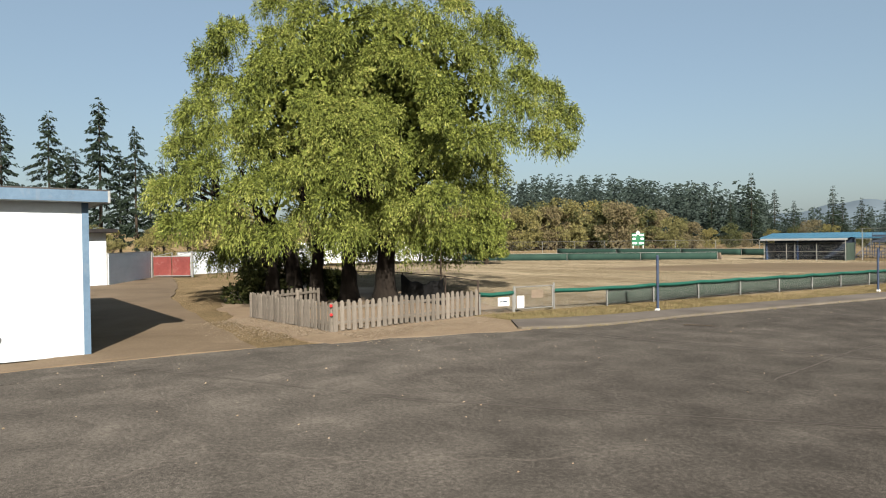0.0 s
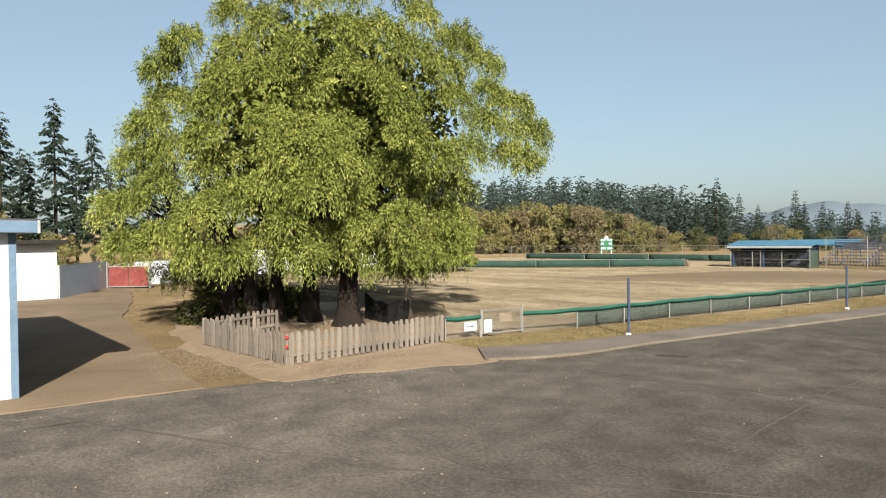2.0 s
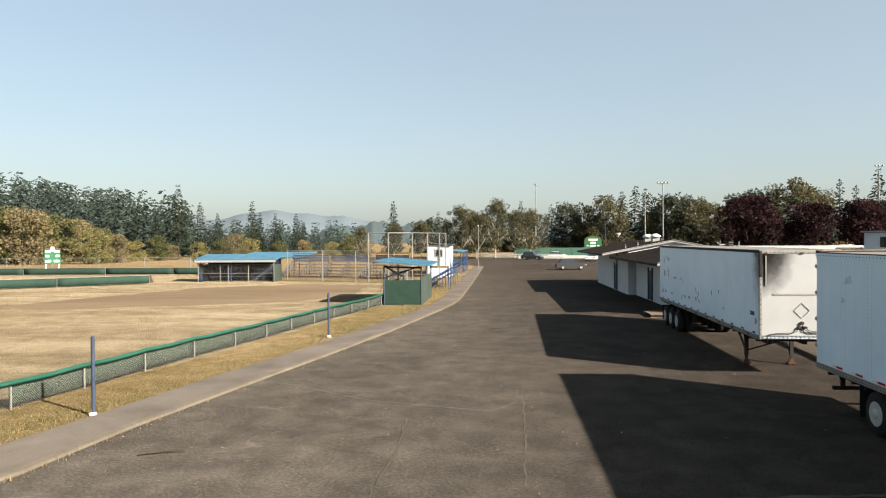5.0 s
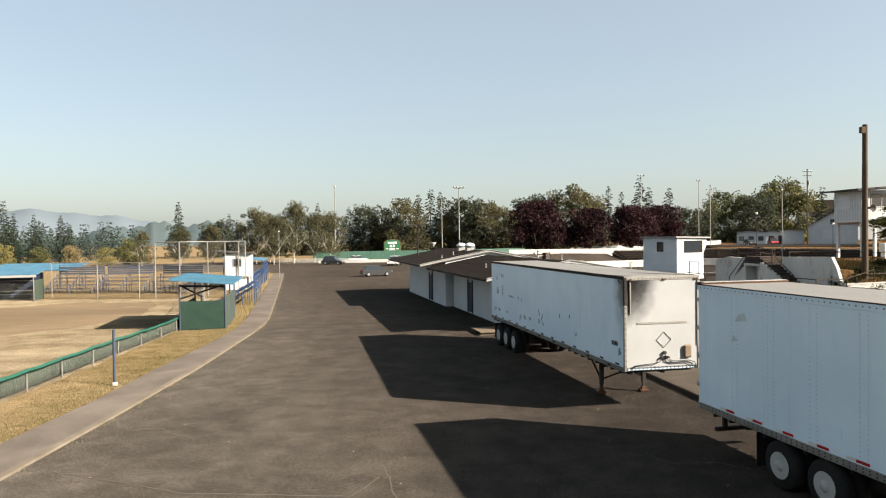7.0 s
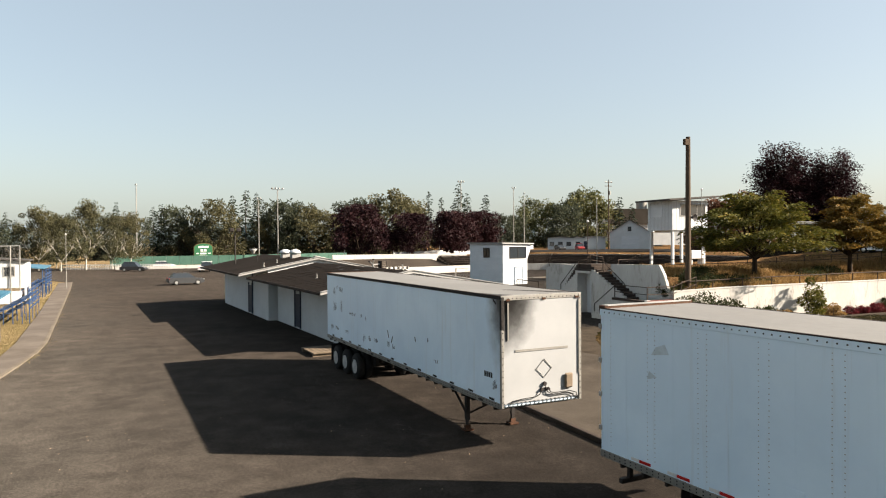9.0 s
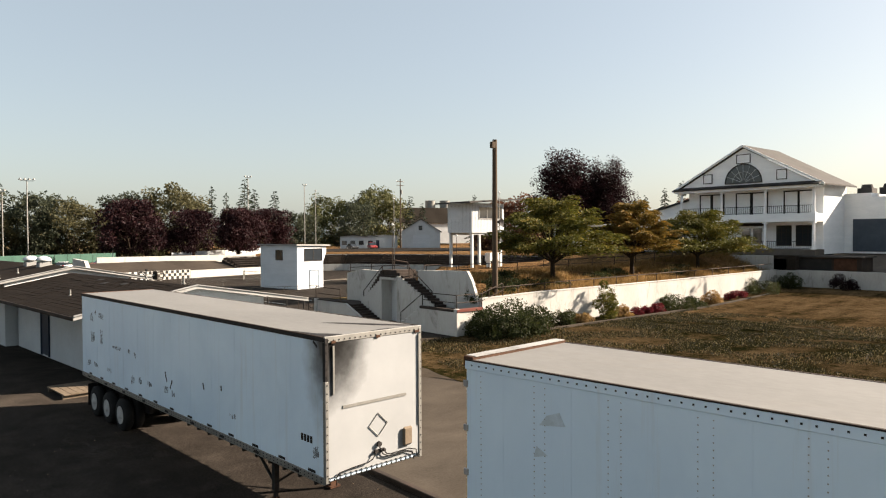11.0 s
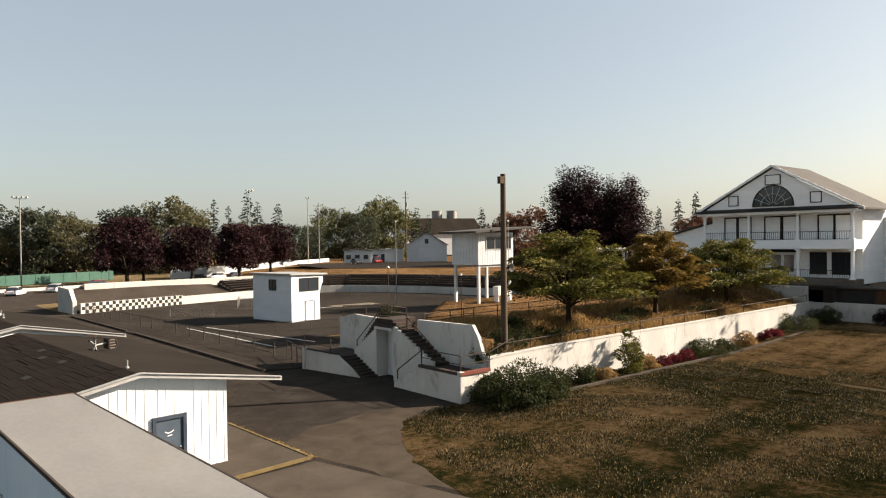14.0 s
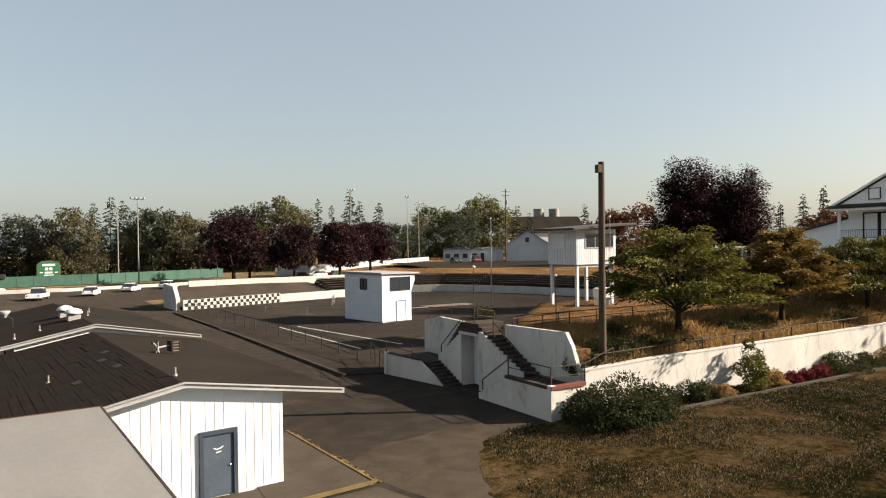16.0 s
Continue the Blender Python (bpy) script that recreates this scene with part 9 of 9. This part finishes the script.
# ---- plants at the foot of the wall and on the bank ----
def shrub(name, at, r, hgt, material, label, count, leaf, seed, group="shrubs"):
    rng = np.random.default_rng(seed)
    t = thing(name, at, label, "shrub", group)
    r2 = random.Random(seed)
    for k in range(7):
        a = r2.uniform(0, 6.28)
        part("stem", B().rod((0.05 * k - 0.15, 0, -0.1), (math.cos(a) * r * 0.6, math.sin(a) * r * 0.6, hgt * r2.uniform(0.5, 0.85)), 0.03, 0.012, 5, caps=False), "barklight", t)
    Q = []
    for k in range(16):
        a, f = rng.uniform(0, 6.28), rng.uniform() ** 0.5
        lr = r * rng.uniform(0.25, 0.45)
        z = hgt * rng.uniform(0.15, 0.95) * (1 - 0.35 * f)
        Q.append(lobe_leaves(rng, (math.cos(a) * f * r * 0.8, math.sin(a) * f * r * 0.8, max(z - lr * 0.4, lr * 0.5)), lr, count // 16, leaf, leaf * 0.5, 0.15))
    part("leaves", quads("leaves", np.concatenate(Q), material), material, t)["kind"] = "stuff"
    return t


shrub("shrub", (25.3, 46.0, 0), 2.6, 2.5, "shrub", "big tangled dark green shrub at the wall corner", 17000, 0.15, 1)
for k, (x, y, r, hh, m, l) in enumerate(((29.6, 47.2, 0.5, 0.7, "mum", "dark red flowering mum at the wall"), (31.7, 47.1, 0.9, 1.3, "shrub", "grey-green shrub against the wall"), (33.6, 47.0, 0.8, 0.9, "drygrass", "dry reddish tuft against the wall"), (38.4, 46.9, 0.75, 0.9, "drygrass", "dry brown shrub against the wall"), (39.9, 46.8, 0.55, 0.75, "mum", "dark red flowering mum at the wall"), (41.2, 46.9, 0.6, 0.85, "mum", "dark red flowering mum at the wall"), (43.0, 47.0, 0.7, 0.95, "mum", "dark red flowering mum at the wall"), (45.2, 46.6, 1.5, 1.5, "shrub", "broad green shrub against the wall"), (48.0, 46.7, 1.0, 1.0, "shrub", "low green shrub against the wall"), (51.5, 47.0, 0.9, 1.3, "drygrass", "dry brown shrub against the wall"), (54.5, 46.9, 0.7, 0.9, "mum", "dark red flowering mum at the wall"), (56.5, 47.0, 0.6, 0.9, "mum", "dark red flowering mum at the wall"), (60.2, 46.8, 1.7, 1.9, "shrub", "broad green shrub near the wall end"), (64.8, 46.4, 1.5, 1.7, "shrub", "broad green shrub near the wall end"), (65.6, 41.6, 1.2, 1.9, "plum", "dark purple shrub by the lower wall"), (65.3, 33.0, 0.9, 1.0, "shrub", "green shrub by the lower wall"), (65.6, 30.0, 0.7, 0.7, "mum", "dark red flowering mum by the lower wall"))):
    z = 0.0 if x < 46 else 0.02 + max(0, (x - 50)) * 0.045
    shrub("shrub", (x, y, z), r, hh, m, l, int(1400 + 2600 * r), 0.11 if m != "mum" else 0.08, 20 + k)
for k, (x, y, r, hh) in enumerate(((32.2, 50.0, 1.3, 0.9), (34.6, 49.4, 1.0, 0.7), (40.4, 50.6, 1.4, 0.8), (43.3, 51.6, 1.3, 0.8), (50.6, 50.4, 1.3, 0.7), (53.6, 51.4, 1.4, 0.8), (31.0, 52.4, 1.4, 0.8))):
    shrub("weed_clump", (x, y, float(2.1 + 0.9 * ((y - 48.3) / 5.5) ** 2 * (3 - 2 * (y - 48.3) / 5.5)) - 0.1), r, hh, "shrub", "low dark weeds in the dry grass of the bank", 2200, 0.14, 70 + k, "weeds on the bank")
shrub("sapling", (36.3, 46.9, 0), 1.05, 3.0, "zelkova", "slim young tree against the retaining wall", 3200, 0.15, 60)
shrub("shrub", (27.8, 49.4, 2.1), 1.3, 1.6, "shrub", "wild green shrub behind the pole", 4200, 0.13, 61)
shrub("shrub", (29.8, 50.2, 2.2), 1.1, 1.1, "shrub", "wild green shrub on the bank", 3000, 0.13, 62)
shrub("shrub", (25.8, 48.9, 1.6), 1.0, 1.5, "shrub", "green creeper spilling over the wall corner", 3200, 0.13, 63)
shrub("shrub", (44.0, 84.0, 0), 1.2, 1.8, "shrub", "wild green shrub beside the track", 2600, 0.16, 64)
solid("bed_edging", B().bar((29.0, 46.1, 0.05), (48.0, 45.9, 0.1), 0.22, 0.16).bar((48.0, 45.9, 0.1), (60.0, 46.0, 0.5), 0.2, 0.12), "oldpad", "rough stone edging of the flower bed", "edging", "structure")


def tufts(name, label, n, where, hgt, width, material, seed, cat="grass"):
    """Loose grass blades strewn by a rule for their places."""
    rng = np.random.default_rng(seed)
    P0 = where(rng, n)
    d = np.stack([rng.normal(size=n) * 0.5, rng.normal(size=n) * 0.5, np.ones(n)], axis=1)
    return tagged(new(name, quads(name, leaf_quads(P0, d, hgt, width, rng), material)), label, cat, kind="stuff")


def bank_z(x, y):
    top = 3.0 + np.maximum(0.0, (x - 50) / 18) * 1.1
    f = np.clip((y - 48.3) / 5.5, 0, 1)
    return 2.1 + (top - 2.1) * (f * f * (3 - 2 * f))


def on_bank(rng, n):
    x, y = rng.uniform(26.5, 66, n), 48.4 + 7.5 * rng.uniform(0, 1, n) ** 1.2
    keep = np.sin(x * 0.9) + np.sin(x * 0.37 + y) > -0.6
    y = np.where(keep, y, 48.4 + (y - 48.4) * 0.3)
    return np.stack([x, y, bank_z(x, y) - 0.05], axis=1)


tufts("bank_grass", "tall dry russet grass on the bank", 26000, on_bank, 0.55, 0.05, "drygrass", 5)


def on_lawn(rng, n):
    x, y = rng.uniform(14.8, 46, n), rng.uniform(22, 48, n)
    ok = (x > 14.6 + np.clip((y - 37.5) * 0.42, 0, 9)) & (np.sin(x * 1.3 + 2 * np.sin(y * 0.6)) + np.sin(y * 1.1 + x * 0.4) > -0.5)
    x = np.where(ok, x, 40 + (x - 40) * 0.2)
    return np.stack([x, y, np.full(n, 0.02)], axis=1)


tufts("lawn_grass", "short uneven half-green grass of the lawn", 70000, on_lawn, 0.13, 0.035, "lawnblade", 6)
tufts("lawn_straw", "short dry straw on the lawn", 20000, on_lawn, 0.1, 0.03, "palestraw", 16)


def by_kerb(rng, n):
    k = rng.integers(0, len(KERB) - 2, n)
    A, C = np.array(KERB), np.array(WALK_OUT)
    f = rng.uniform(0, 1, n)[:, None]
    kp = A[k] + (A[k + 1] - A[k]) * f
    op = C[k] + (C[k + 1] - C[k]) * f
    edge = rng.uniform(0, 1, n)[:, None]
    p = np.where(edge < 0.06, kp + rng.normal(size=(n, 2)) * 0.12 + np.array([0.08, 0]), op + np.array([-1.0, 0.1]) * np.abs(rng.normal(size=(n, 1))) * 1.1)
    return np.stack([p[:, 0], p[:, 1], np.full(n, 0.01)], axis=1)


tufts("verge_grass", "dry grass and weeds along the footpath", 17000, by_kerb, 0.08, 0.018, "palestraw", 7)


def flat_litter(name, label, n, where, size, material, seed):
    rng = np.random.default_rng(seed)
    p = where(rng, n)
    d = np.stack([rng.normal(size=n), rng.normal(size=n), rng.normal(size=n) * 0.12], axis=1)
    return tagged(new(name, quads(name, leaf_quads(p + np.array([0, 0, 0.012]), d, size, size * 0.6, rng), material)), label, "leaf litter", kind="stuff")


def round_fence(rng, n):
    f = rng.uniform(0, 1, n)
    side = rng.uniform(0, 1, n) < 0.5
    x = np.where(side, -24.8 + 5.8 * f, -19.0 - 0.6 * f + 0.4)
    y = np.where(side, 9.0 + 0.4 * f, 9.4 + 6.1 * f)
    off = np.abs(rng.normal(size=n)) * 1.1
    return np.stack([x + np.where(side, 0.3 * off, off), y - np.where(side, off, 0.15 * off), np.full(n, 0.012)], axis=1)


flat_litter("leaf_litter", "pale dry willow leaves drifted along the picket fence", 14000, round_fence, 0.034, "litter", 9)
flat_litter("scattered_leaves", "scattered dry leaves on the asphalt", 420, lambda rng, n: np.stack([-17 + 22 * rng.uniform(0, 1, n) ** 1.5, rng.uniform(-4, 40, n), np.zeros(n)], axis=1), 0.045, "litter", 10)
flat_litter("pad_weeds", "dry weeds along the yellow pad edge", 900, lambda rng, n: np.stack([12.4 - 0.5 * (f := rng.uniform(0, 1, n)) + rng.normal(size=n) * 0.12, 44.9 + 7.8 * f, np.full(n, 0.06)], axis=1), 0.16, "drygrass", 11)

shrub("shrub", (-32.0, 12.4, 0), 2.4, 3.4, "shrub", "dark ivy-like undergrowth beneath the willow", 12000, 0.19, 71)
shrub("shrub", (-30.4, 14.8, 0), 1.2, 1.7, "shrub", "dark undergrowth beneath the willow", 4500, 0.19, 72)
